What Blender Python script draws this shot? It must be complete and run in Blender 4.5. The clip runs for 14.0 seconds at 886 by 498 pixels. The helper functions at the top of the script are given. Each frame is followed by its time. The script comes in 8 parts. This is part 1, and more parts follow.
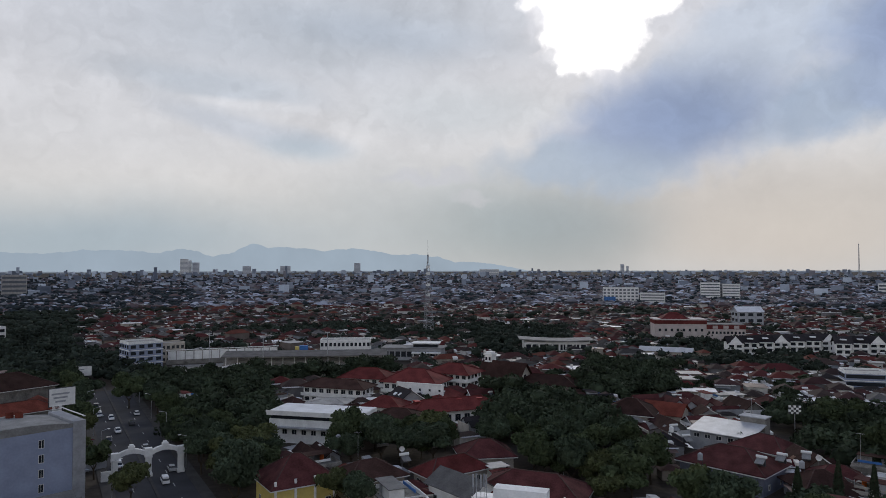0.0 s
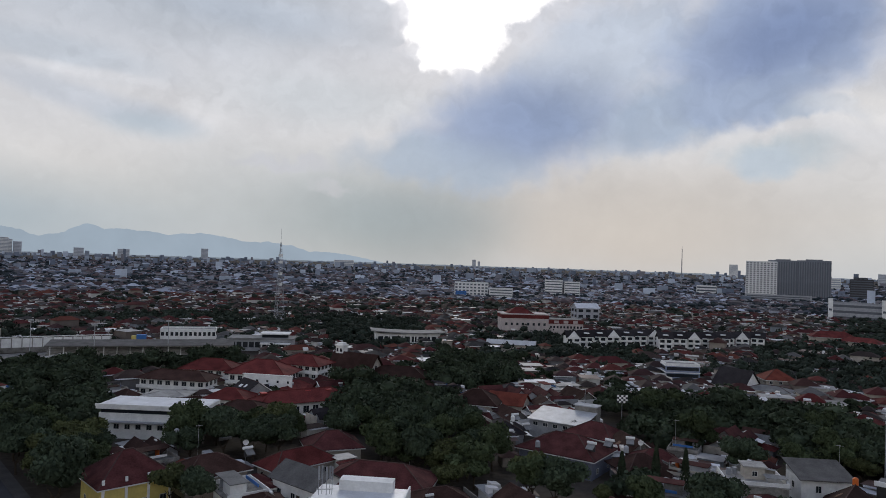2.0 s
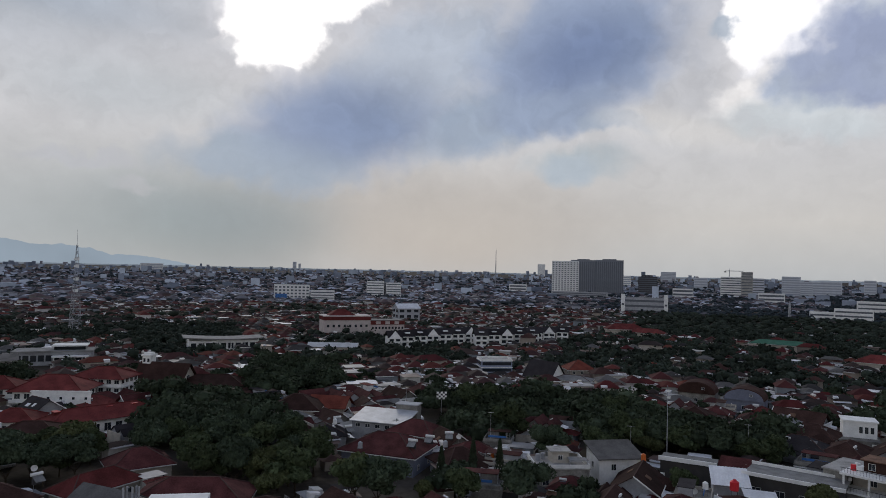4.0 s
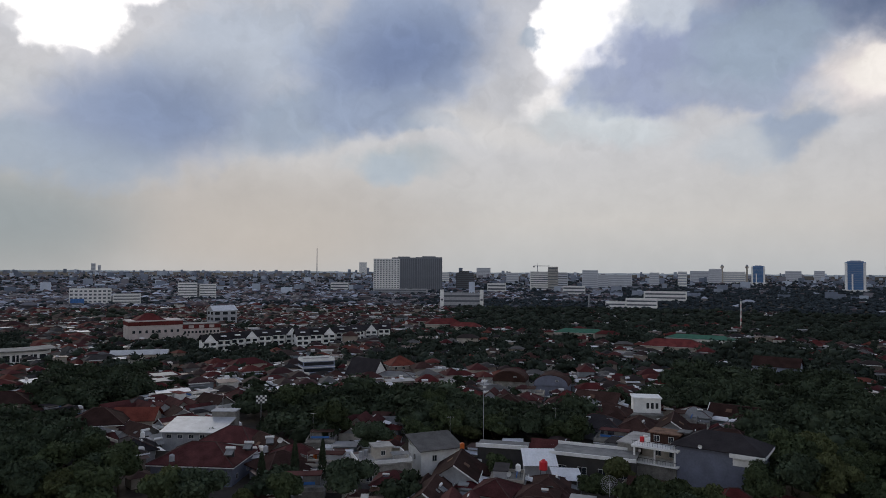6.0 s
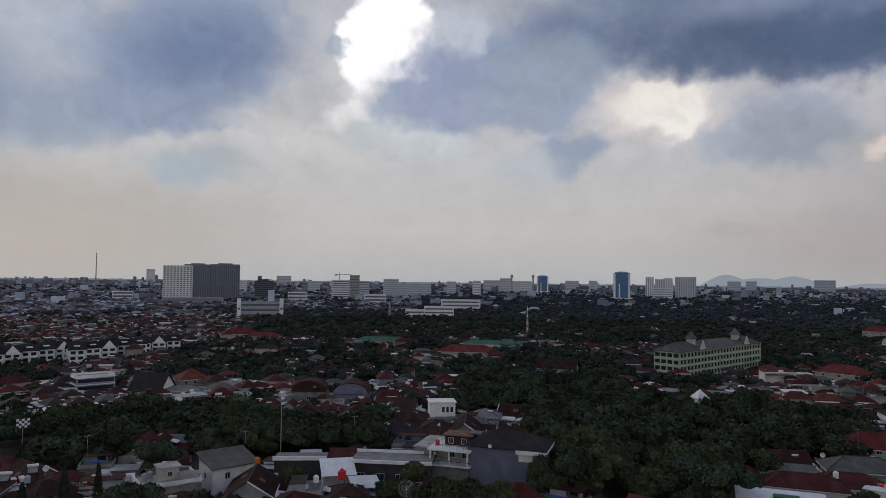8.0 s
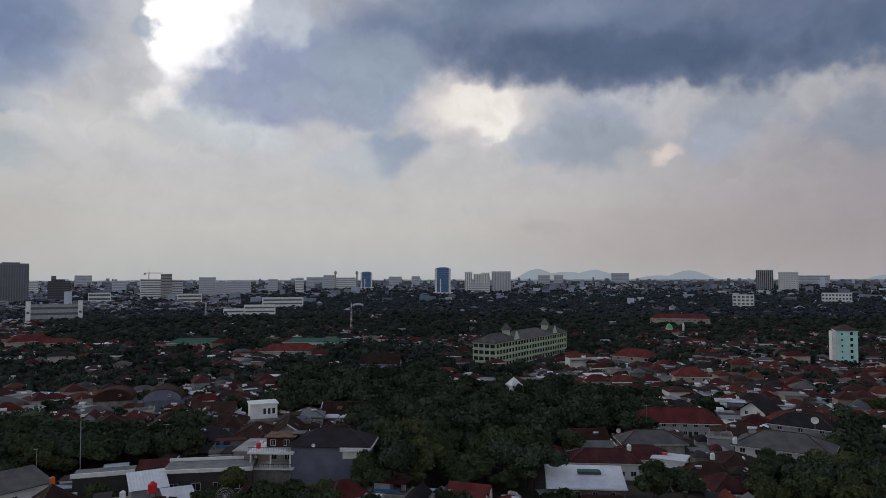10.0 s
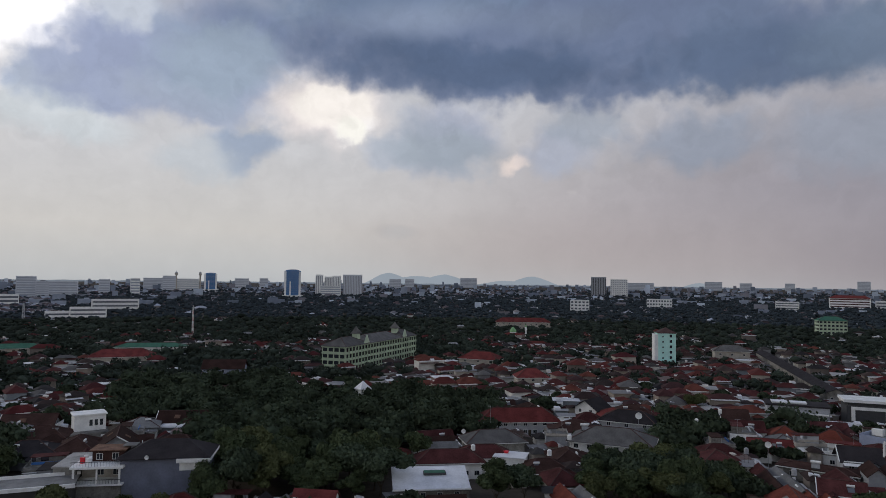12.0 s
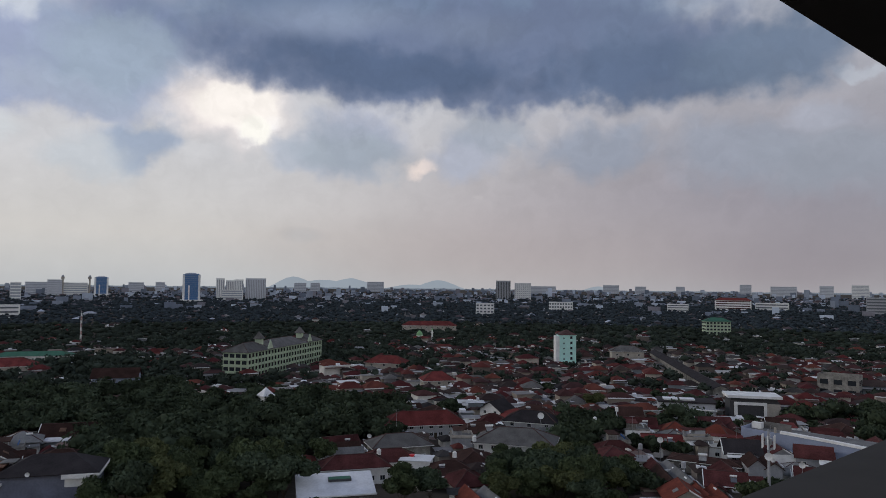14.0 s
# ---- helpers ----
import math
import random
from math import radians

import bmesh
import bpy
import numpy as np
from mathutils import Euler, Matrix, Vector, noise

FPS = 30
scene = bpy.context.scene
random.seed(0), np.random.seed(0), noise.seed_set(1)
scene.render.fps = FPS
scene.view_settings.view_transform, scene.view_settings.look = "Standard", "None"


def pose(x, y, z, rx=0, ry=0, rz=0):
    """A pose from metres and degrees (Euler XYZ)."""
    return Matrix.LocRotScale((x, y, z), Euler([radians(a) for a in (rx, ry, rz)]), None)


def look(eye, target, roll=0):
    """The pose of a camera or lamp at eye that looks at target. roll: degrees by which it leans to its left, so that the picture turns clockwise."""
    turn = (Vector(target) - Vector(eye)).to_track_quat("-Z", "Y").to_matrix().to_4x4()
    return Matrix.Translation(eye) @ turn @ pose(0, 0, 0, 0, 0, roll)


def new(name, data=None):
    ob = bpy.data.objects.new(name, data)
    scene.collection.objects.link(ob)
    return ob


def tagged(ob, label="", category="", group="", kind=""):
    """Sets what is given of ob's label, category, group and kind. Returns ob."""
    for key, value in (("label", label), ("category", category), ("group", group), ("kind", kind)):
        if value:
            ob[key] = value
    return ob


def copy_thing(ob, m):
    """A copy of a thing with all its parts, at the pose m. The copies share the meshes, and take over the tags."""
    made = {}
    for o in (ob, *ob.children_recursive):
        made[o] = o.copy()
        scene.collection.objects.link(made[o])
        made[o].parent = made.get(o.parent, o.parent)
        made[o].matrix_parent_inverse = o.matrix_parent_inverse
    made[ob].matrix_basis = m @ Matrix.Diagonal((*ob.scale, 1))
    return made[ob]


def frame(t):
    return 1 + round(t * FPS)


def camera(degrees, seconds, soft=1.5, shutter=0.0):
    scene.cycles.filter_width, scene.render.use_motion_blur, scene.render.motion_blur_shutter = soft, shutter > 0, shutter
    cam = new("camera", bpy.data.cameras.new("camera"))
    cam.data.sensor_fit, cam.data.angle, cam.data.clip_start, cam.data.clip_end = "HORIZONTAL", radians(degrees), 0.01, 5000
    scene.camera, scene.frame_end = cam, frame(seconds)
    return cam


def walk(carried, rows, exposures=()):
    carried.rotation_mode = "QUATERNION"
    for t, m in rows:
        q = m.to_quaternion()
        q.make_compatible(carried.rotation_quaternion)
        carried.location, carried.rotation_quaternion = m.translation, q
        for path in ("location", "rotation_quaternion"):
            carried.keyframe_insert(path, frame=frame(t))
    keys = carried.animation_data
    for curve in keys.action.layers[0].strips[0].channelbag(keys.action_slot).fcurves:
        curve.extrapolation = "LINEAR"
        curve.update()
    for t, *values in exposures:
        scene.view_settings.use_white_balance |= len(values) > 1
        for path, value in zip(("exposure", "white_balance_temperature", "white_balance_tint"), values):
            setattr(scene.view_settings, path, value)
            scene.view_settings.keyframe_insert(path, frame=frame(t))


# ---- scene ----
EYE = 52.0
cam = camera(65.55, 14.0, soft=0.4)
# seconds, tilt from straight down, lean, turn
ROWS = [
    (0.0, 91.61, 0.09, 0.0),
    (0.5, 91.37, -0.45, -1.92),
    (1.0, 91.1, -0.67, -4.56),
    (1.5, 90.9, -1.18, -7.97),
    (2.0, 91.11, -1.9, -12.02),
    (2.5, 91.28, -1.71, -16.29),
    (3.0, 91.51, -1.58, -19.82),
    (5.5, 91.62, -0.63, -37.8),
    (6.0, 91.72, -0.36, -41.53),
    (6.5, 91.71, -0.37, -45.38),
    (7.0, 91.75, -0.5, -50.03),
    (7.5, 92.27, -0.41, -54.15),
    (8.0, 92.57, -0.69, -57.9),
    (8.5, 92.32, 0.01, -62.03),
    (9.0, 92.27, 0.22, -65.53),
    (11.5, 92.62, -0.46, -82.2),
    (12.0, 92.7, -0.68, -84.77),
    (12.5, 92.53, -0.59, -86.95),
    (13.0, 92.95, -0.39, -89.02),
    (13.5, 93.2, -0.26, -90.77),
    (14.0, 93.09, -0.59, -92.5),
]


def swing(turn):
    """The arm's swing: the phone stands a little ahead of the body that turns."""
    a = radians(-turn)
    return 0.2 * math.sin(a), 0.2 * math.cos(a)


walk(cam, [(t, pose(*swing(rz), EYE, rx, ry, rz)) for t, rx, ry, rz in ROWS],
     [(0.0, 0.08), (1.5, 0.09), (2.1, 0.06), (2.6, -0.08), (3.0, -0.12), (5.5, -0.15), (6.5, -0.15), (7.5, -0.25), (9.0, -0.3), (11.5, -0.14), (12.5, -0.08), (14.0, -0.06)])

# ---------------------------------------------------------------- world and sun
SUN_AZ, SUN_EL = 13.0, 24.0


def lin(rgb):
    return tuple((c / 255 / 12.92) if c / 255 <= 0.04045 else ((c / 255 + 0.055) / 1.055) ** 2.4 for c in rgb)


world = bpy.data.worlds.new("world")
scene.world = world
world.use_nodes = True
wt = world.node_tree
wt.nodes.clear()


def wn(kind, **values):
    n = wt.nodes.new(kind)
    for k, v in values.items():
        if k == "operation":
            n.operation = v
        elif k == "blend_type":
            n.blend_type = v
    return n


def wmath(op, a, b=None):
    n = wn("ShaderNodeMath", operation=op)
    for i, v in enumerate((a, b)):
        if v is None:
            continue
        if isinstance(v, (int, float)):
            n.inputs[i].default_value = v
        else:
            wt.links.new(v, n.inputs[i])
    return n.outputs[0]


coord = wn("ShaderNodeTexCoord")
split = wn("ShaderNodeSeparateXYZ")
wt.links.new(coord.outputs["Generated"], split.inputs[0])
azimuth = wmath("MULTIPLY", wmath("ARCTAN2", split.outputs[0], split.outputs[1]), 180 / math.pi)
height = wmath("MULTIPLY", wmath("ARCSINE", split.outputs[2]), 180 / math.pi)
flat = wn("ShaderNodeCombineXYZ")
wt.links.new(azimuth, flat.inputs[0])
wt.links.new(height, flat.inputs[1])


def sky_noise(scale, detail, rough):
    n = wn("ShaderNodeTexNoise")
    n.inputs["Scale"].default_value, n.inputs["Detail"].default_value, n.inputs["Roughness"].default_value = scale, detail, rough
    wt.links.new(flat.outputs[0], n.inputs["Vector"])
    return n


def shifted(source, scale, detail, rough, amount):
    n = sky_noise(scale, detail, rough)
    m = wn("ShaderNodeVectorMath", operation="SUBTRACT")
    wt.links.new(n.outputs["Color"], m.inputs[0])
    m.inputs[1].default_value = (0.5, 0.5, 0.5)
    s = wn("ShaderNodeVectorMath", operation="SCALE")
    wt.links.new(m.outputs[0], s.inputs[0])
    s.inputs["Scale"].default_value = amount
    a = wn("ShaderNodeVectorMath", operation="ADD")
    wt.links.new(source, a.inputs[0])
    wt.links.new(s.outputs[0], a.inputs[1])
    return a.outputs[0]


billow = shifted(shifted(flat.outputs[0], 0.13, 2.0, 0.5, 3.2), 0.4, 9.0, 0.5, 3.2)
gentle = shifted(flat.outputs[0], 0.09, 3.0, 0.5, 2.2)


def lobes(scale):
    """Rounded heads of cloud, high in the middle of each."""
    v = wn("ShaderNodeTexVoronoi")
    v.feature = "SMOOTH_F1"
    v.inputs["Scale"].default_value, v.inputs["Smoothness"].default_value = scale, 0.35
    wt.links.new(shifted(flat.outputs[0], 0.8, 4.0, 0.55, 1.2), v.inputs["Vector"])
    return wmath("SUBTRACT", 0.42, v.outputs["Distance"])


fibre = wmath("SUBTRACT", sky_noise(0.5, 9.0, 0.58).outputs["Fac"], 0.5)
ragged = wmath("ADD", wmath("MULTIPLY", fibre, 0.22), wmath("ADD", wmath("MULTIPLY", lobes(0.34), 0.22), wmath("MULTIPLY", lobes(1.0), 0.12)))

# overcast gradient from the horizon upwards
grade = wn("ShaderNodeMapRange")
grade.inputs["From Min"].default_value, grade.inputs["From Max"].default_value = -5.0, 90.0
wt.links.new(height, grade.inputs["Value"])
ramp = wn("ShaderNodeValToRGB")
wt.links.new(grade.outputs[0], ramp.inputs[0])
stops = [(-5, (150, 158, 166)), (0, (190, 195, 198)), (4, (208, 207, 204)), (10, (206, 208, 211)), (20, (200, 204, 212)), (30, (180, 188, 202)), (46, (122, 136, 164)), (90, (94, 110, 144))]
while len(ramp.color_ramp.elements) < len(stops):
    ramp.color_ramp.elements.new(0.5)
for e, (deg, rgb) in zip(ramp.color_ramp.elements, stops):
    e.position, e.color = (deg + 5) / 95, (*lin(rgb), 1)
sky_colour = ramp.outputs[0]


def cloud(az, el, wide, tall, tilt, rgb, edge, strength):
    """One cloud mass or clearing: a soft or crisp patch round a direction of the sky, in degrees."""
    global sky_colour
    m = wn("ShaderNodeMapping")
    m.vector_type = "TEXTURE"
    m.inputs["Location"].default_value = (az, el, 0)
    m.inputs["Rotation"].default_value = (0, 0, radians(tilt))
    k = 1.28 if edge > 0.4 else 1.12
    m.inputs["Scale"].default_value = (wide * k, tall * k, 30)
    wt.links.new(billow if edge > 0.25 else gentle, m.inputs["Vector"])
    g = wn("ShaderNodeTexGradient")
    g.gradient_type = "SPHERICAL"
    wt.links.new(m.outputs[0], g.inputs[0])
    r = wn("ShaderNodeMapRange")
    r.interpolation_type = "SMOOTHSTEP"
    r.inputs["From Max"].default_value = 0.85 * (1 - edge) + 0.1
    r.inputs["To Max"].default_value = strength
    if edge > 0.4:
        # ragged rims on the firm clouds
        r.inputs["From Min"].default_value = 0.12
        r.inputs["From Max"].default_value = 0.24 + 0.8 * (1 - edge)
        swell = min(1.0, 2.6 / tall) * (-0.8 if min(rgb) > 235 else 1.0)
        wt.links.new(wmath("ADD", wmath("MULTIPLY", ragged, swell), g.outputs["Fac"]), r.inputs["Value"])
    else:
        wt.links.new(g.outputs["Fac"], r.inputs["Value"])
    x = wn("ShaderNodeMix")
    x.data_type = "RGBA"
    wt.links.new(r.outputs[0], x.inputs["Factor"])
    wt.links.new(sky_colour, x.inputs["A"])
    gain = 1.35 if min(rgb) > 250 else 1.0
    x.inputs["B"].default_value = (*[c * gain for c in lin(rgb)], 1)
    sky_colour = x.outputs["Result"]


cloud(119.8, 6.8, 27.3, 5.9, 0, (154, 155, 163), 0, 0.9)  # dull mauve quarter
cloud(103.7, 2.6, 32.8, 4.5, 0, (182, 174, 171), 0, 0.75)  # warm haze
cloud(120.8, 2.5, 14.9, 5.1, 0, (154, 147, 150), 0, 0.9)  # dim quarter
cloud(-0.8, 4.0, 17.8, 6.2, 0, (156, 170, 179), 0, 0.55)  # blue haze
cloud(23.6, 4.1, 25.3, 5.7, 0, (176, 174, 173), 0, 0.8)  # warm haze
cloud(28.7, 3.9, 13.7, 5.8, 0, (196, 192, 187), 0, 0.85)  # cream light under the dark cloud
cloud(-27.5, 2.1, 28.2, 5.2, 0, (158, 174, 185), 0, 0.9)  # blue band over the hills
cloud(6.8, 3.0, 12.5, 6.1, 0, (150, 164, 171), 0, 0.9)  # rain veil
cloud(-8.6, 19.2, 27.9, 6.4, 4, (178, 188, 199), 0, 0.75)  # lilac veil
cloud(-4.0, 18.9, 12.3, 2.1, -4, (166, 178, 193), 0.1, 0.6)  # lilac veil core
cloud(-18.5, 14.1, 11.1, 1.7, -5, (180, 190, 201), 0.15, 0.7)  # streak
cloud(-16.3, 12.9, 6.6, 0.5, -3, (214, 216, 220), 0.1, 0.6)  # bright slit
cloud(-16.3, 11.2, 9.6, 1.3, -12, (186, 194, 205), 0.2, 0.7)  # grey shelf
cloud(-11.4, 10.1, 5.0, 1.2, -6, (180, 189, 200), 0.2, 0.6)  # grey shelf end
cloud(1.7, 12.8, 11.3, 3.2, 0, (190, 199, 206), 0.1, 0.6)  # veil
cloud(-1.1, 7.5, 5.2, 0.7, 0, (188, 192, 200), 0.3, 0.7)  # streak
cloud(2.6, 6.0, 1.9, 0.7, 0, (184, 188, 194), 0.5, 0.7)  # puff
cloud(-11.3, 9.5, 4.9, 1.2, -6, (172, 187, 199), 0.1, 0.6)  # blue patch
cloud(12.2, 19.6, 4.0, 4.0, 0, (255, 255, 255), 0.92, 1)  # sun opening
cloud(14.1, 22.3, 7.2, 3.3, 6, (255, 255, 255), 0.92, 1)  # sun opening top
cloud(8.4, 17.8, 1.0, 0.4, 40, (214, 216, 222), 0.5, 0.7)  # wisp in the opening
cloud(9.1, 17.3, 1.7, 1.0, 20, (206, 210, 217), 0.45, 0.85)  # wisp
cloud(7.8, 20.1, 1.7, 1.9, 0, (204, 208, 216), 0.45, 0.85)  # wisp
cloud(13.6, 15.6, 1.5, 0.9, 0, (208, 211, 218), 0.5, 0.85)  # wisp
cloud(11.6, 2.8, 9.1, 5.9, 0, (140, 154, 163), 0, 0.6)  # rain veil
cloud(81.0, 3.9, 2.6, 0.7, 0, (180, 177, 176), 0.1, 0.5)  # tiny
cloud(121.0, 9.0, 36.0, 15.0, 0, (142, 141, 154), 0, 0.75)  # dim quarter under the long cloud
cloud(100.0, 5.0, 30.0, 9.0, 0, (174, 167, 172), 0, 0.5)  # dim haze under the long cloud
cloud(18.0, 11.4, 12.0, 5.2, 12, (151, 167, 193), 0.45, 0.95)  # first mass
cloud(11.9, 8.3, 9.5, 2.7, -3, (161, 177, 195), 0.35, 0.9)  # first mass, hanging belly
cloud(24.8, 16.8, 9.3, 4.8, 15, (182, 194, 210), 0.5, 0.9)  # pale shoulder between the masses
cloud(18.8, 12.0, 9.6, 4.9, 8, (126, 146, 181), 0.05, 0.9)  # first mass core
cloud(30.1, 12.1, 7.7, 3.1, 24, (155, 172, 194), 0.4, 0.9)  # first mass, trailing side
cloud(37.4, 17.8, 9.9, 6.2, 14, (155, 171, 197), 0.6, 0.95)  # second mass
cloud(37.9, 17.2, 9.4, 5.0, 14, (120, 138, 174), 0.05, 0.95)  # second mass core
cloud(35.4, 13.1, 6.6, 2.2, 8, (151, 167, 193), 0.4, 0.9)  # second mass belly
cloud(37.6, 8.7, 5.3, 1.8, 4, (183, 195, 203), 0.3, 0.85)  # small cloud
cloud(40.9, 12.2, 4.2, 1.1, -4, (167, 181, 199), 0.4, 0.85)  # second mass, ragged foot
cloud(53.6, 15.1, 6.0, 4.8, -20, (247, 247, 249), 0.25, 0.95)  # light round the second opening
cloud(46.1, 11.1, 8.0, 1.8, -14, (223, 223, 222), 0.15, 0.8)  # pale rim
cloud(53.3, 19.0, 4.1, 4.0, 6, (255, 255, 255), 0.9, 1)  # second opening
cloud(50.3, 14.2, 3.5, 1.8, 25, (250, 250, 250), 0.55, 0.95)  # second opening foot
cloud(49.2, 18.8, 1.2, 0.9, 0, (175, 188, 203), 0.55, 0.9)  # knob of the second mass
cloud(62.6, 17.0, 8.9, 4.2, -4, (152, 168, 193), 0.55, 0.95)  # third mass
cloud(55.1, 14.8, 4.6, 2.4, 12, (181, 194, 213), 0.6, 0.95)  # third mass, tip
cloud(61.6, 15.7, 10.8, 3.9, -4, (160, 172, 201), 0.6, 0.95)  # third mass, body
cloud(57.8, 13.8, 5.6, 1.4, 10, (165, 177, 204), 0.6, 0.9)  # third mass, foot
cloud(58.8, 20.0, 2.8, 2.5, 0, (203, 212, 224), 0.6, 0.9)  # third mass, lit head
cloud(64.4, 13.9, 6.1, 1.9, -4, (173, 185, 206), 0.5, 0.9)  # third mass, belly
cloud(68.8, 19.6, 7.1, 3.2, -10, (122, 137, 174), 0.2, 0.9)  # third mass, dark back
cloud(54.2, 11.8, 6.8, 1.9, -4, (207, 218, 224), 0.3, 0.7)  # veil under the opening
cloud(36.8, 8.1, 3.5, 1.5, 5, (181, 194, 206), 0.35, 0.85)  # small cloud
cloud(75.3, 13.7, 5.8, 3.3, -6, (237, 230, 228), 0.3, 0.95)  # glow round the gap
cloud(76.2, 14.1, 3.4, 1.9, -12, (250, 246, 240), 0.55, 1)  # bright gap
cloud(77.5, 12.5, 2.0, 1.3, 10, (250, 250, 250), 0.6, 0.95)  # bright gap foot
cloud(68.7, 10.8, 3.5, 2.1, 6, (159, 175, 198), 0.5, 0.9)  # dark puff
cloud(65.1, 9.3, 4.3, 1.9, 5, (194, 203, 211), 0.35, 0.7)  # veil under the puff
cloud(85.0, 11.6, 5.5, 3.5, 8, (168, 177, 198), 0.45, 0.9)  # grey cloud
cloud(81.1, 10.7, 3.1, 1.8, 0, (188, 196, 209), 0.5, 0.8)  # grey cloud shoulder
cloud(90.5, 9.9, 1.7, 0.9, 20, (242, 229, 222), 0.3, 0.95)  # pink puff
cloud(94.4, 10.9, 4.0, 2.8, 0, (175, 183, 200), 0.45, 0.85)  # grey cloud
cloud(94.5, 15.0, 4.4, 0.5, 5, (225, 225, 224), 0.3, 0.8)  # pale under edge
cloud(81.0, 3.8, 2.0, 0.8, 0, (192, 192, 193), 0.2, 0.7)  # tiny cloud
cloud(105.0, 11.1, 6.4, 2.6, 0, (151, 161, 178), 0.45, 0.85)  # grey veil
cloud(84.8, 11.0, 5.7, 2.8, -6, (165, 177, 189), 0.45, 0.8)  # grey veil
cloud(96.5, 13.0, 4.2, 2.2, 0, (161, 171, 185), 0.45, 0.8)  # grey veil
cloud(115.7, 10.3, 5.8, 3.2, 0, (155, 163, 178), 0.4, 0.85)  # grey cloud
cloud(122.4, 9.1, 7.2, 3.6, 0, (152, 160, 173), 0.3, 0.85)  # grey cloud
cloud(123.9, 15.7, 2.1, 0.6, -12, (188, 195, 206), 0.5, 0.9)  # pale under edge
cloud(121.4, 12.8, 3.7, 1.6, 0, (170, 176, 190), 0.4, 0.8)  # pale veil
cloud(92.2, 22.7, 31.9, 6.1, 0, (123, 142, 168), 0.5, 0.95)  # long dark cloud
cloud(89.4, 21.6, 23.4, 5.4, -3, (116, 134, 162), 0.55, 0.95)  # long dark cloud, middle
cloud(94.5, 18.6, 26.0, 4.4, 0, (112, 126, 155), 0.8, 0.95)  # long dark cloud, firm base
cloud(108.8, 16.7, 9.4, 3.4, 0, (96, 113, 141), 0.6, 0.95)  # long dark cloud, lobe
cloud(87.5, 17.7, 15.4, 2.7, -3, (89, 107, 137), 0.5, 0.9)  # long dark cloud, base
cloud(118.3, 17.5, 7.8, 3.4, 4, (110, 127, 151), 0.5, 0.95)  # long dark cloud, end
cloud(66.1, 16.9, 6.3, 3.7, 10, (159, 176, 194), 0.5, 0.85)  # long dark cloud, pale head
cloud(82.7, 21.1, 9.4, 1.7, 4, (141, 156, 180), 0.05, 0.7)  # paler back
cloud(94.5, 20.9, 6.7, 1.7, 0, (123, 137, 162), 0.05, 0.7)  # paler back
cloud(107.5, 20.0, 4.9, 2.5, 0, (107, 123, 150), 0.1, 0.6)  # dark fold
cloud(75.6, 13.6, 3.3, 2.0, -10, (250, 246, 240), 0.62, 1)  # bright gap
cloud(77.5, 12.2, 1.8, 1.0, -8, (250, 250, 242), 0.6, 0.95)  # bright gap foot

# the unseen deck behind the viewer is brightened to light the facing walls
away = wmath("ABSOLUTE", wmath("SUBTRACT", azimuth, 46.0))
away = wmath("MINIMUM", away, wmath("SUBTRACT", 360.0, away))
dim = wn("ShaderNodeMapRange")
dim.interpolation_type = "SMOOTHSTEP"
dim.inputs["From Min"].default_value, dim.inputs["From Max"].default_value = 84.0, 150.0
dim.inputs["To Min"].default_value, dim.inputs["To Max"].default_value = 1.0, 1.18
wt.links.new(away, dim.inputs["Value"])

# mottling of the cloud deck: broad folds that flatten towards the horizon, and a fine grain
fold = wn("ShaderNodeTexNoise")
fold.inputs["Scale"].default_value, fold.inputs["Detail"].default_value, fold.inputs["Roughness"].default_value = 1.0, 8.0, 0.55
stretch = wn("ShaderNodeMapping")
stretch.inputs["Scale"].default_value = (0.11, 0.26, 1)
wt.links.new(billow, stretch.inputs["Vector"])
wt.links.new(stretch.outputs[0], fold.inputs["Vector"])
depth = wn("ShaderNodeMapRange")
depth.inputs["From Min"].default_value, depth.inputs["From Max"].default_value = 2.0, 13.0
depth.inputs["To Min"].default_value, depth.inputs["To Max"].default_value = 0.05, 0.5
wt.links.new(height, depth.inputs["Value"])
mottle = wmath("ADD", wmath("MULTIPLY", wmath("SUBTRACT", fold.outputs["Fac"], 0.5), depth.outputs[0]), wmath("MULTIPLY", fibre, 0.1))
deck = wn("ShaderNodeVectorMath", operation="SCALE")
tint = wn("ShaderNodeVectorMath", operation="MULTIPLY")
tint.inputs[1].default_value = (1.025, 1.0, 1.0)
wt.links.new(sky_colour, tint.inputs[0])
wt.links.new(tint.outputs[0], deck.inputs[0])
wt.links.new(wmath("MULTIPLY", wmath("ADD", mottle, 1.0), dim.outputs[0]), deck.inputs["Scale"])

clear = wn("ShaderNodeTexSky")
clear.sky_type = "NISHITA"
clear.sun_disc = False
clear.sun_elevation, clear.sun_rotation = radians(SUN_EL), radians(SUN_AZ)
blue = wn("ShaderNodeBackground")
blue.inputs["Strength"].default_value = 0.06
wt.links.new(clear.outputs[0], blue.inputs["Color"])
grey = wn("ShaderNodeBackground")
grey.inputs["Strength"].default_value = 1.0
wt.links.new(deck.outputs[0], grey.inputs["Color"])
both = wn("ShaderNodeMixShader")
both.inputs[0].default_value = 0.96
wt.links.new(blue.outputs[0], both.inputs[1])
wt.links.new(grey.outputs[0], both.inputs[2])
out = wn("ShaderNodeOutputWorld")
wt.links.new(both.outputs[0], out.inputs[0])

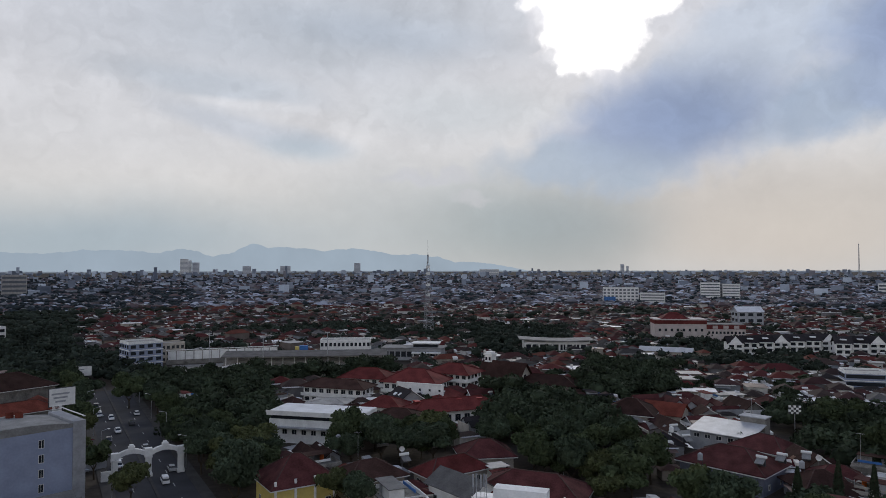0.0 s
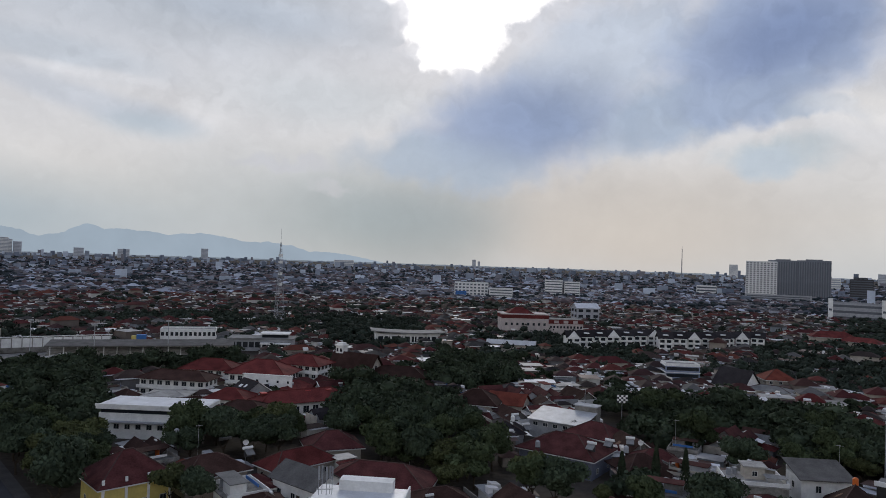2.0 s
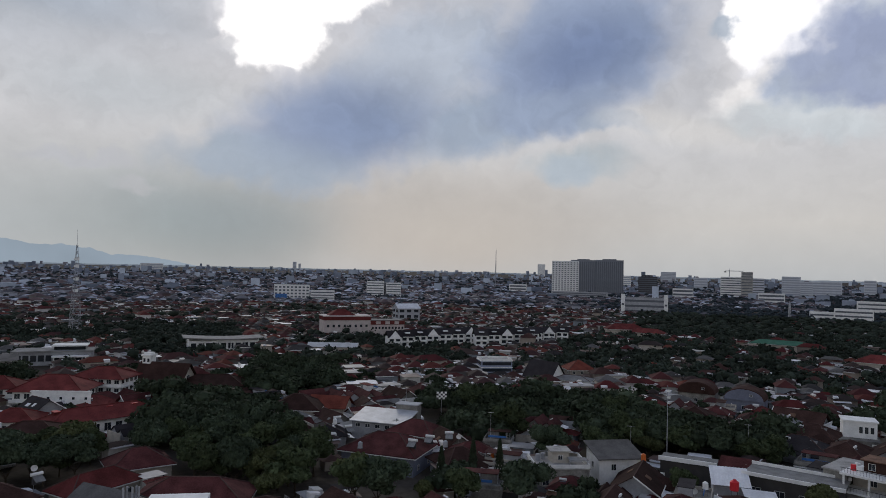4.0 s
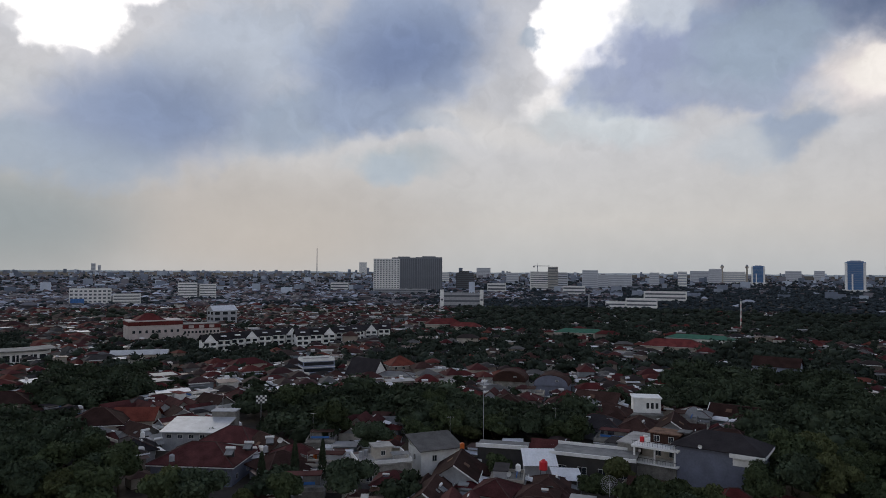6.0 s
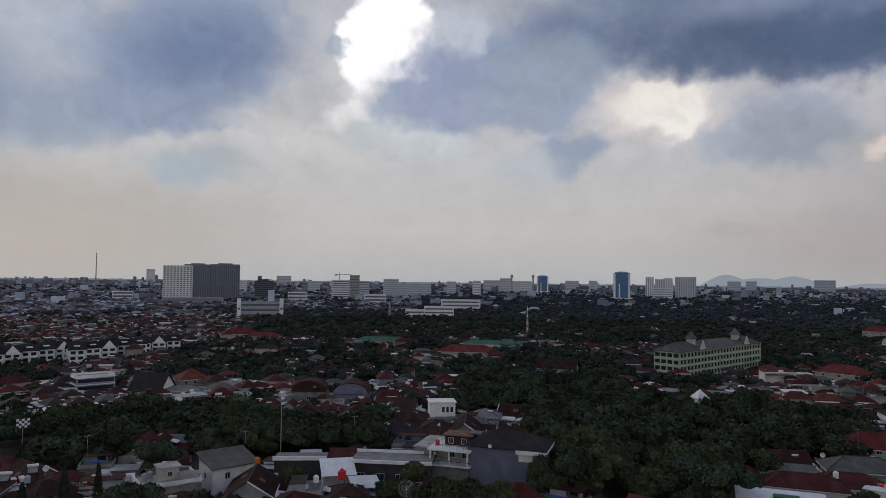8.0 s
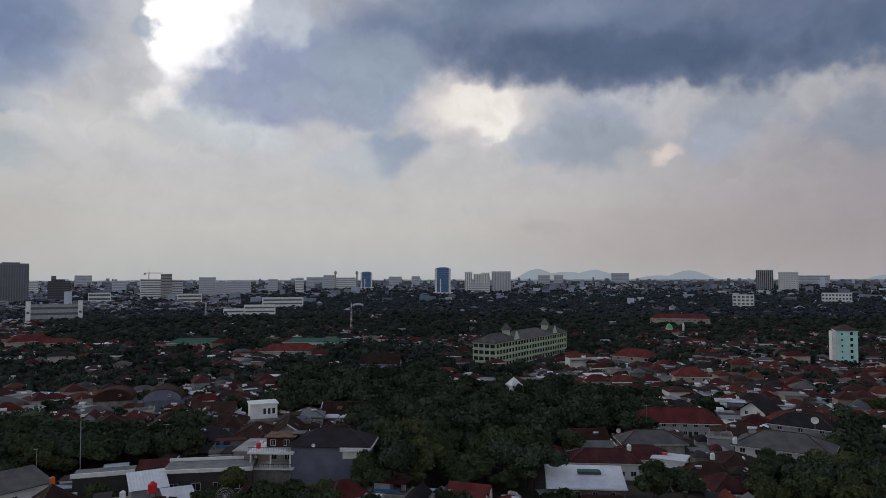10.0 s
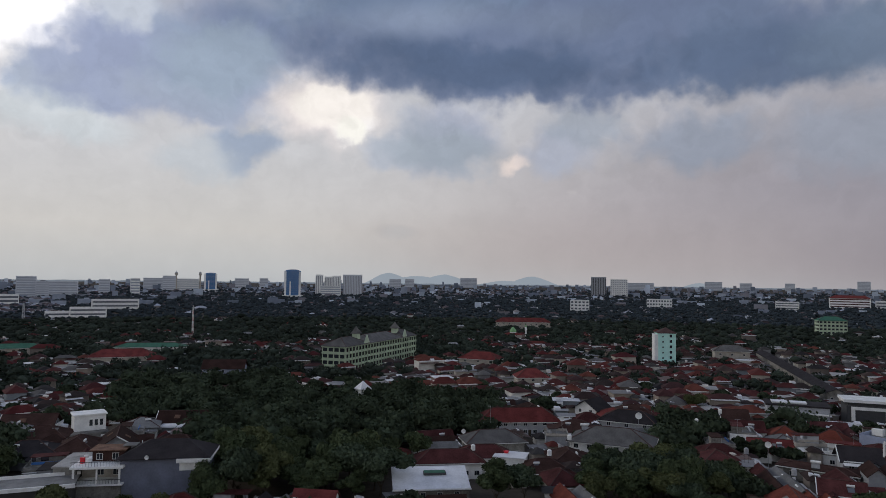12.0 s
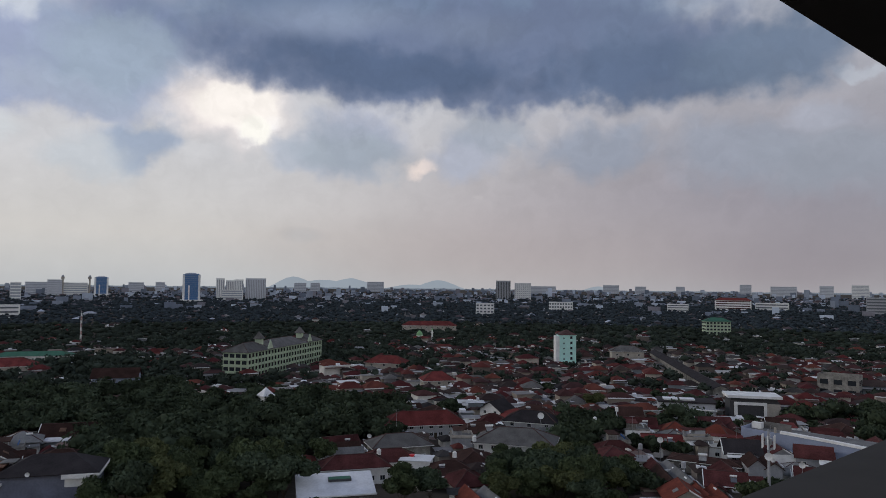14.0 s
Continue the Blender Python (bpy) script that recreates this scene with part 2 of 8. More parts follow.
sun = new("sun", bpy.data.lights.new("sun", "SUN"))
sun.data.energy, sun.data.angle, sun.data.color = 0.7, radians(14), (1.0, 0.95, 0.88)
a, e = radians(SUN_AZ), radians(SUN_EL)
sun.matrix_world = look((0, 0, 0), (-math.sin(a) * math.cos(e), -math.cos(a) * math.cos(e), -math.sin(e)))
sun.location = (0, 0, 300)

# ---------------------------------------------------------------- materials
rng = random.Random(11)


def mat(name, rgb, rough=0.8, metal=0.0, vary=0.25, scale=0.6, fine=6.0, bump=0.0, spread=0.0, island=None, spec=0.3):
    """A surface with stains at two sizes; spread: how far one object differs from the next; island: colours of the loose pieces."""
    m = bpy.data.materials.new(name)
    m.use_nodes = True
    t = m.node_tree
    b = t.nodes["Principled BSDF"]
    b.inputs["Roughness"].default_value, b.inputs["Metallic"].default_value = rough, metal
    b.inputs["Specular IOR Level"].default_value = spec

    def link(a_, b_):
        t.links.new(a_, b_)

    c = t.nodes.new("ShaderNodeTexCoord")
    big, small = t.nodes.new("ShaderNodeTexNoise"), t.nodes.new("ShaderNodeTexNoise")
    big.inputs["Scale"].default_value, big.inputs["Detail"].default_value = scale, 5
    small.inputs["Scale"].default_value, small.inputs["Detail"].default_value = fine, 3
    link(c.outputs["Object"], big.inputs["Vector"])
    link(c.outputs["Object"], small.inputs["Vector"])
    add = t.nodes.new("ShaderNodeMath")
    add.operation = "MULTIPLY_ADD"
    link(small.outputs["Fac"], add.inputs[0])
    add.inputs[1].default_value = 0.5
    link(big.outputs["Fac"], add.inputs[2])
    rng_ = t.nodes.new("ShaderNodeMapRange")
    rng_.inputs["From Min"].default_value, rng_.inputs["From Max"].default_value = 0.4, 1.1
    rng_.inputs["To Min"].default_value, rng_.inputs["To Max"].default_value = 1 - vary * 1.4, 1 + vary
    link(add.outputs[0], rng_.inputs["Value"])
    level = rng_.outputs[0]
    if spread:
        o = t.nodes.new("ShaderNodeObjectInfo")
        r2 = t.nodes.new("ShaderNodeMapRange")
        r2.inputs["To Min"].default_value, r2.inputs["To Max"].default_value = 1 - spread, 1 + spread
        link(o.outputs["Random"], r2.inputs["Value"])
        mu = t.nodes.new("ShaderNodeMath")
        mu.operation = "MULTIPLY"
        link(level, mu.inputs[0])
        link(r2.outputs[0], mu.inputs[1])
        level = mu.outputs[0]
    s = t.nodes.new("ShaderNodeVectorMath")
    s.operation = "SCALE"
    if island:
        g = t.nodes.new("ShaderNodeNewGeometry")
        rp = t.nodes.new("ShaderNodeValToRGB")
        rp.color_ramp.interpolation = "CONSTANT"
        link(g.outputs["Random Per Island"], rp.inputs[0])
        el = rp.color_ramp.elements
        while len(el) < len(island):
            el.new(0.5)
        for i, (e_, col) in enumerate(zip(el, island)):
            e_.position, e_.color = i / len(island), (*col, 1)
        link(rp.outputs[0], s.inputs[0])
    else:
        s.inputs[0].default_value = rgb
    link(level, s.inputs["Scale"])
    link(s.outputs[0], b.inputs["Base Color"])
    if bump:
        bp = t.nodes.new("ShaderNodeBump")
        bp.inputs["Strength"].default_value, bp.inputs["Distance"].default_value = bump, 0.05
        link(small.outputs["Fac"], bp.inputs["Height"])
        link(bp.outputs[0], b.inputs["Normal"])
    return m


M = {}
M["ground"] = mat("trodden_soil_and_grass", (0.075, 0.063, 0.051), 0.95, vary=0.5, scale=0.03, fine=0.6, spec=0.08)
M["asphalt"] = mat("asphalt", (0.068, 0.067, 0.07), 0.85, vary=0.25, scale=0.15, fine=4, bump=0.2, spec=0.08)
M["paving"] = mat("paving", (0.085, 0.08, 0.075), 0.85, vary=0.3, scale=0.3, spec=0.08)
M["paint_line"] = mat("road_paint", (0.6, 0.6, 0.56), 0.7, vary=0.3, scale=2)
M["tile_red"] = mat("red_clay_tile", (0.150, 0.039, 0.036), 0.8, vary=0.45, scale=0.25, fine=3, bump=0.4, spread=0.25, spec=0.04)
M["tile_maroon"] = mat("maroon_clay_tile", (0.088, 0.032, 0.031), 0.8, vary=0.5, scale=0.3, fine=3, bump=0.4, spread=0.25, spec=0.04)
M["tile_brown"] = mat("weathered_brown_tile", (0.056, 0.031, 0.026), 0.85, vary=0.45, scale=0.3, fine=3, bump=0.4, spread=0.3, spec=0.04)
M["tile_dark"] = mat("dark_slate_tile", (0.038, 0.034, 0.036), 0.75, vary=0.35, scale=0.3, fine=3, bump=0.4, spread=0.25, spec=0.04)
M["tile_orange"] = mat("orange_clay_tile", (0.165, 0.048, 0.034), 0.8, vary=0.4, scale=0.3, fine=3, bump=0.4, spread=0.15, spec=0.04)
M["tile_grey"] = mat("grey_concrete_tile", (0.14, 0.135, 0.13), 0.8, vary=0.35, scale=0.3, fine=3, bump=0.3, spread=0.2, spec=0.04)
M["tile_green"] = mat("green_metal_roof", (0.06, 0.16, 0.11), 0.6, vary=0.25, scale=0.3, fine=3, spec=0.04)
M["zinc"] = mat("white_zinc_roof", (0.72, 0.73, 0.75), 0.45, vary=0.18, scale=0.3, fine=2, spread=0.1)
M["asbestos"] = mat("grey_sheet_roof", (0.212, 0.212, 0.208), 0.75, vary=0.35, scale=0.3, fine=3, spread=0.2, spec=0.08)
M["rust"] = mat("rusted_sheet_roof", (0.17, 0.10, 0.07), 0.8, vary=0.5, scale=0.5, fine=4, spread=0.2, spec=0.08)
M["white"] = mat("white_paint", (0.78, 0.78, 0.76), 0.7, vary=0.16, scale=0.4, fine=2, spread=0.06)
M["cream"] = mat("cream_paint", (0.42, 0.385, 0.335), 0.75, vary=0.25, scale=0.4, fine=2, spread=0.15)
M["grey"] = mat("grey_paint", (0.34, 0.35, 0.37), 0.75, vary=0.25, scale=0.4, fine=2, spread=0.15)
# wall colour of far towers, lifted towards blue-grey to stand for haze
M["pale"] = mat("haze_paled_wall_paint", (0.56, 0.58, 0.62), 0.7, vary=0.12, scale=0.1, fine=1)
M["bluegrey"] = mat("blue_grey_paint", (0.27, 0.31, 0.42), 0.75, vary=0.15, scale=0.25, fine=2)
M["yellow"] = mat("yellow_paint", (0.62, 0.50, 0.16), 0.75, vary=0.15, scale=0.4, fine=2)
M["mint"] = mat("mint_paint", (0.50, 0.80, 0.72), 0.7, vary=0.12, scale=0.3, fine=2)
M["palegreen"] = mat("pale_green_paint", (0.44, 0.52, 0.38), 0.75, vary=0.15, scale=0.3, fine=2)
M["greenpaint"] = mat("green_paint", (0.22, 0.42, 0.20), 0.75, vary=0.2, scale=0.3, fine=2)
M["redpaint"] = mat("red_paint", (0.42, 0.05, 0.045), 0.65, vary=0.2, scale=0.4, fine=2)
M["bluepaint"] = mat("blue_paint", (0.05, 0.16, 0.42), 0.6, vary=0.15, scale=0.4, fine=2)
M["concrete"] = mat("concrete", (0.36, 0.35, 0.33), 0.85, vary=0.35, scale=0.3, fine=3, spread=0.15, spec=0.08)
M["dirty"] = mat("stained_concrete", (0.24, 0.23, 0.21), 0.9, vary=0.5, scale=0.4, fine=2.5, spread=0.2, spec=0.08)
M["tin"] = mat("dull_tin_roof", (0.50, 0.51, 0.52), 0.5, vary=0.22, scale=0.3, fine=2)
M["rose"] = mat("faded_rose_cream_paint", (0.50, 0.44, 0.42), 0.75, vary=0.2, scale=0.3, fine=2)
# far window rows with the haze put into their colour, low in contrast
M["hazeglass"] = mat("hazy_window_rows", (0.36, 0.385, 0.43), 0.5, vary=0.12, scale=0.1, fine=0.6)
M["glass"] = mat("dark_window_glass", (0.025, 0.03, 0.036), 0.12, vary=0.1, scale=0.3, spec=0.6)
M["blueglass"] = mat("blue_curtain_glass", (0.06, 0.16, 0.34), 0.2, vary=0.15, scale=0.05, spec=0.6)
M["frame"] = mat("white_frame", (0.66, 0.66, 0.64), 0.5, vary=0.1)
M["ridge"] = mat("weathered_ridge_mortar", (0.095, 0.058, 0.053), 0.85, vary=0.35, scale=1.0, spec=0.08)
M["steel"] = mat("galvanised_steel", (0.45, 0.46, 0.48), 0.45, metal=0.6, vary=0.2, scale=1)
M["darksteel"] = mat("dark_steel", (0.06, 0.06, 0.065), 0.6, vary=0.2, scale=1)
M["bark"] = mat("bark", (0.07, 0.055, 0.04), 0.95, vary=0.4, scale=2, fine=12, spec=0.08)
M["plastic_red"] = mat("red_plastic", (0.6, 0.03, 0.04), 0.45, vary=0.08)
M["plastic_orange"] = mat("orange_plastic", (0.6, 0.14, 0.03), 0.45, vary=0.08)
M["darkpaint"] = mat("dark_brown_paint", (0.055, 0.052, 0.05), 0.8, vary=0.2)
M["rubber"] = mat("rubber", (0.02, 0.02, 0.02), 0.9, vary=0.1)
M["carwhite"] = mat("white_car_paint", (0.75, 0.75, 0.75), 0.25, vary=0.03)
M["cardark"] = mat("dark_car_paint", (0.05, 0.05, 0.06), 0.25, vary=0.03)
M["carsilver"] = mat("silver_car_paint", (0.4, 0.41, 0.42), 0.3, vary=0.03)


def leaf_mat(name, rgb, spread=0.14, relief=0.4, grain=2.2, patch=0.35, vary=0.5):
    """Foliage: mottled green, each loose spray a little different, with a strong leafy relief."""
    m = mat(name, rgb, 0.75, vary=vary, scale=patch, fine=grain, bump=relief, spread=0.2, spec=0.02)
    t = m.node_tree
    b = t.nodes["Principled BSDF"]
    for n in t.nodes:
        if n.bl_idname == "ShaderNodeBump":
            n.inputs["Distance"].default_value = 0.6
    src = b.inputs["Base Color"].links[0].from_socket
    g = t.nodes.new("ShaderNodeNewGeometry")
    r = t.nodes.new("ShaderNodeMapRange")
    r.inputs["To Min"].default_value, r.inputs["To Max"].default_value = 1 - spread, 1 + spread
    t.links.new(g.outputs["Random Per Island"], r.inputs["Value"])
    s = t.nodes.new("ShaderNodeVectorMath")
    s.operation = "SCALE"
    t.links.new(src, s.inputs[0])
    t.links.new(r.outputs[0], s.inputs["Scale"])
    t.links.new(s.outputs[0], b.inputs["Base Color"])
    return m


M["leaf"] = leaf_mat("dark_green_leaves", (0.068, 0.088, 0.045))
M["leaf2"] = leaf_mat("olive_green_leaves", (0.090, 0.102, 0.047))
M["leaf3"] = leaf_mat("blue_green_leaves", (0.060, 0.080, 0.050))
M["grove"] = leaf_mat("shaded_grove_leaves", (0.048, 0.063, 0.039), 0.16, 0.4, 0.5, 0.09, 0.7)
M["townleaf"] = leaf_mat("town_tree_leaves", (0.035, 0.045, 0.035), 0.25, 0.5, 1.2, 0.06, 0.6)
# far leaves made lighter and bluer, the haze painted into their green
M["farleaf"] = leaf_mat("haze_blued_foliage", (0.042, 0.054, 0.062), 0.25, 0.6, 0.6)

ROOFS = [(0.100, 0.026, 0.025), (0.067, 0.031, 0.030), (0.051, 0.037, 0.034), (0.085, 0.030, 0.029), (0.043, 0.034, 0.032), (0.076, 0.026, 0.026), (0.128, 0.123, 0.119), (0.059, 0.031, 0.031), (0.064, 0.060, 0.058),
         (0.114, 0.035, 0.030), (0.047, 0.032, 0.031), (0.067, 0.035, 0.031), (0.034, 0.031, 0.032), (0.133, 0.046, 0.034), (0.072, 0.052, 0.046), (0.085, 0.024, 0.025)]
WALLS = [(0.44, 0.40, 0.35), (0.66, 0.65, 0.62), (0.30, 0.25, 0.21), (0.32, 0.28, 0.24), (0.20, 0.20, 0.21), (0.60, 0.59, 0.58), (0.24, 0.27, 0.30), (0.17, 0.145, 0.13), (0.22, 0.19, 0.17)]
BITS = [(0.78, 0.78, 0.78), (0.66, 0.66, 0.68), (0.55, 0.55, 0.54), (0.74, 0.75, 0.78), (0.42, 0.42, 0.42), (0.70, 0.66, 0.60)]
M["slab"] = mat("grey_slab_render", (0.19, 0.205, 0.23), 0.8, vary=0.15, scale=0.05, fine=0.4)
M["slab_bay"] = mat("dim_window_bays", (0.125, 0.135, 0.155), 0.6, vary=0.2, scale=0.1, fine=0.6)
M["slate"] = mat("slate_blue_render", (0.16, 0.175, 0.23), 0.8, vary=0.25, scale=0.3, fine=2)
M["bits"] = mat("pale_fascia_and_parapets", (0, 0, 0), 0.7, vary=0.2, scale=0.3, fine=2, island=BITS, spec=0.1)
M["roofs"] = mat("mixed_roofs", (0, 0, 0), 0.8, vary=0.35, scale=0.2, fine=2, island=ROOFS, spec=0.04)
M["walls"] = mat("mixed_walls", (0, 0, 0), 0.8, vary=0.25, scale=0.2, fine=2, island=WALLS, spec=0.1)
# far palette: distance haze is put in as duller, bluer base colours
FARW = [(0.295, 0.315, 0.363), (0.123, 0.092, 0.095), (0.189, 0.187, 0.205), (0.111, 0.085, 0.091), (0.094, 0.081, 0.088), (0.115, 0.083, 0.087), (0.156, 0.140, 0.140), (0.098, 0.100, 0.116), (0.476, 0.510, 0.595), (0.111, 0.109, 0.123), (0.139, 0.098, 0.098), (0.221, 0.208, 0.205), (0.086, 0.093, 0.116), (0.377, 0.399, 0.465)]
# mid-rise palette, its base colours shifted to blue for the haze
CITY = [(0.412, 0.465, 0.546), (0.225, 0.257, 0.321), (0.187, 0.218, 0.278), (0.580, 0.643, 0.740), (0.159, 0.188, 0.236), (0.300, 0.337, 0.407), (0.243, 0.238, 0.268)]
M["city"] = mat("haze_tinted_city_blocks", (0, 0, 0), 0.85, vary=0.2, scale=0.03, fine=0.3, island=CITY, spec=0.08)
SHEETS = [(0.56, 0.57, 0.59), (0.30, 0.30, 0.30), (0.70, 0.70, 0.71), (0.17, 0.16, 0.155), (0.36, 0.35, 0.34), (0.13, 0.08, 0.065), (0.10, 0.055, 0.048), (0.22, 0.22, 0.225)]
M["sheets"] = mat("mixed_sheet_roofs", (0, 0, 0), 0.6, vary=0.25, scale=0.3, fine=2, island=SHEETS)
M["far"] = mat("haze_tinted_roofs_and_walls", (0, 0, 0), 0.85, vary=0.2, scale=0.05, fine=0.5, island=FARW, spec=0.08)

# ---------------------------------------------------------------- geometry helpers


def gz(d):
    """Height of the plain: flat near by, rising slightly to the basin's rim."""
    return 0.0 if d < 1800 else 27.0 * ((d - 1800) / 3100) ** 1.5


def at(az, d, turn=0.0, z=None, s=1.0):
    """A pose d metres off in the compass direction az, its front to the eye, then turned."""
    a = radians(az)
    return pose(d * math.sin(a), d * math.cos(a), gz(d) if z is None else z, 0, 0, -az + turn) @ Matrix.Scale(s, 4)


KEEP_OFF = []


def reserve(az, d, r):
    KEEP_OFF.append((d * math.sin(radians(az)), d * math.cos(radians(az)), r))


def thing(name, m, label, category, group="", kind=""):
    ob = new(name)
    ob.empty_display_size = 1.0
    ob.matrix_basis = m
    return tagged(ob, label, category, group, kind)


def part(name, bm, material, parent, label="", m=None, smooth=False):
    me = bpy.data.meshes.new(name)
    bm.to_mesh(me)
    bm.free()
    for x in material if isinstance(material, (list, tuple)) else [material]:
        me.materials.append(M[x])
    if smooth:
        me.polygons.foreach_set("use_smooth", [True] * len(me.polygons))
    return share(name, me, parent, label, m)


def share(name, me, parent, label="", m=None):
    ob = new(name, me)
    ob.parent = parent
    if m is not None:
        ob.matrix_basis = m
    if label:
        ob["label"] = label
    return ob


def lone(name, bm, material, m, label, category, group="", kind=""):
    """A thing of one mesh."""
    ob = part(name, bm, material, None)
    ob.matrix_basis = m
    return tagged(ob, label, category, group, kind)


def poly(bm, verts, faces, mi=0):
    vs = [bm.verts.new(v) for v in verts]
    for f in faces:
        bm.faces.new([vs[i] for i in f]).material_index = mi
    return vs


BOX = [(0, 3, 2, 1), (4, 5, 6, 7), (0, 1, 5, 4), (1, 2, 6, 5), (2, 3, 7, 6), (3, 0, 4, 7)]


def box(bm, x0, x1, y0, y1, z0, z1, mi=0):
    poly(bm, [(x0, y0, z0), (x1, y0, z0), (x1, y1, z0), (x0, y1, z0), (x0, y0, z1), (x1, y0, z1), (x1, y1, z1), (x0, y1, z1)], BOX, mi)
    return bm


def cbox(w, d, z0, z1, cx=0.0, cy=0.0):
    return box(bmesh.new(), cx - w / 2, cx + w / 2, cy - d / 2, cy + d / 2, z0, z1)


def rod(bm, p, q, r=0.05, n=6, r2=None, mi=0):
    p, q = Vector(p), Vector(q)
    ax = (q - p).normalized()
    u = ax.orthogonal().normalized()
    v = ax.cross(u)
    r2 = r if r2 is None else r2
    ring = [(p + r * (math.cos(t) * u + math.sin(t) * v)) for t in [2 * math.pi * i / n for i in range(n)]]
    ring += [(q + r2 * (math.cos(t) * u + math.sin(t) * v)) for t in [2 * math.pi * i / n for i in range(n)]]
    poly(bm, ring, [(i, (i + 1) % n, n + (i + 1) % n, n + i) for i in range(n)] + [tuple(range(n))[::-1], tuple(range(n, 2 * n))], mi)
    return bm


def hip(bm, w, d, z, h, over=0.6, thick=0.18, cx=0.0, cy=0.0, mi=0):
    """A hip roof over a w x d house, eaves at z; returns the ridge's two ends and the eave's corners."""
    W, D = w / 2 + over, d / 2 + over
    if W >= D:
        r = [(-(W - D), 0), (W - D, 0)]
        top = [(0, 1, 9, 8), (1, 2, 9), (2, 3, 8, 9), (3, 0, 8)]
    else:
        r = [(0, -(D - W)), (0, D - W)]
        top = [(0, 1, 8), (1, 2, 9, 8), (2, 3, 9), (3, 0, 8, 9)]
    c = [(-W, -D), (W, -D), (W, D), (-W, D)]
    v = [(x + cx, y + cy, z) for x, y in c] + [(x + cx, y + cy, z - thick) for x, y in c] + [(x + cx, y + cy, z + h) for x, y in r]
    if abs(W - D) < 0.05:
        v = v[:9]
        top = [(0, 1, 8), (1, 2, 8), (2, 3, 8), (3, 0, 8)]
    poly(bm, v, top + [(1, 0, 4, 5), (2, 1, 5, 6), (3, 2, 6, 7), (0, 3, 7, 4), (4, 7, 6, 5)], mi)
    return v


def ridges(bm, v, r=0.14):
    """Mortared caps along a hip roof's ridge and hips."""
    up = Vector((0, 0, 0.05))
    P = [Vector(p) + up for p in v]
    a, b = P[8], P[-1]
    if len(P) > 9:
        rod(bm, a, b, r, 5)
    for c in P[:4]:
        e = a if (a - c).length < (b - c).length else b
        rod(bm, c, e, r, 5)
    return bm


def gable(bm, w, d, z, h, over=0.5, thick=0.16, cx=0.0, cy=0.0, mi=0):
    """A gable roof, ridge along x, as two slabs joined at the ridge."""
    W, D = w / 2 + over, d / 2 + over
    k = h / (d / 2)
    ze = z - k * over
    v = []
    for s in (-W, W):
        v += [(s + cx, -D + cy, ze), (s + cx, cy, z + h), (s + cx, D + cy, ze), (s + cx, D + cy, ze + thick), (s + cx, cy, z + h + thick), (s + cx, -D + cy, ze + thick)]
    poly(bm, v, [(5, 11, 10, 4), (4, 10, 9, 3), (0, 1, 7, 6), (1, 2, 8, 7), (0, 6, 11, 5), (2, 3, 9, 8), (0, 5, 4, 1), (1, 4, 3, 2), (6, 7, 10, 11), (7, 8, 9, 10)], mi)
    return bm


def gable_walls(bm, w, d, z0, z, h):
    """A house's body with two gable ends at plus and minus x."""
    x, y = w / 2, d / 2
    poly(bm, [(-x, -y, z0), (x, -y, z0), (x, y, z0), (-x, y, z0), (-x, -y, z), (x, -y, z), (x, y, z), (-x, y, z), (-x, 0, z + h), (x, 0, z + h)],
         [(0, 3, 2, 1), (0, 1, 5, 4), (2, 3, 7, 6), (1, 2, 6, 9, 5), (3, 0, 4, 8, 7), (4, 5, 9, 8), (6, 7, 8, 9)])
    return bm


def quads(name, V, F, material, label="", category="", parent=None, kind="stuff", mi=None):
    """One mesh out of arrays of points and quads (or triangles)."""
    me = bpy.data.meshes.new(name)
    V, F = np.asarray(V, dtype=np.float32), np.asarray(F, dtype=np.int32)
    n, k = F.shape
    me.vertices.add(len(V))
    me.vertices.foreach_set("co", V.ravel())
    me.loops.add(n * k)
    me.loops.foreach_set("vertex_index", F.ravel())
    me.polygons.add(n)
    me.polygons.foreach_set("loop_start", np.arange(0, n * k, k, dtype=np.int32))
    for x in material if isinstance(material, (list, tuple)) else [material]:
        me.materials.append(M[x])
    if mi is not None:
        me.polygons.foreach_set("material_index", np.asarray(mi, dtype=np.int32))
    me.update(calc_edges=True)
    ob = new(name, me)
    ob.parent = parent
    return tagged(ob, label, category, "", kind)


def ribbon(bm, profile, y0, y1):
    """One solid strip through a profile of x, low z and high z, from y0 to y1."""
    rows = [[bm.verts.new((x, y, z)) for x, z in ((p[0], p[1]), (p[0], p[2])) for y in (y0, y1)] for p in profile]
    for (a0, a1, a2, a3), (b0, b1, b2, b3) in zip(rows, rows[1:]):
        for f in ((a0, b0, b2, a2), (a1, a3, b3, b1), (a2, b2, b3, a3), (a0, a1, b1, b0)):
            bm.faces.new(f)
    for r in (rows[0], rows[-1]):
        bm.faces.new((r[0], r[1], r[3], r[2]))
    bmesh.ops.recalc_face_normals(bm, faces=bm.faces)
    return bm


PANE = {}


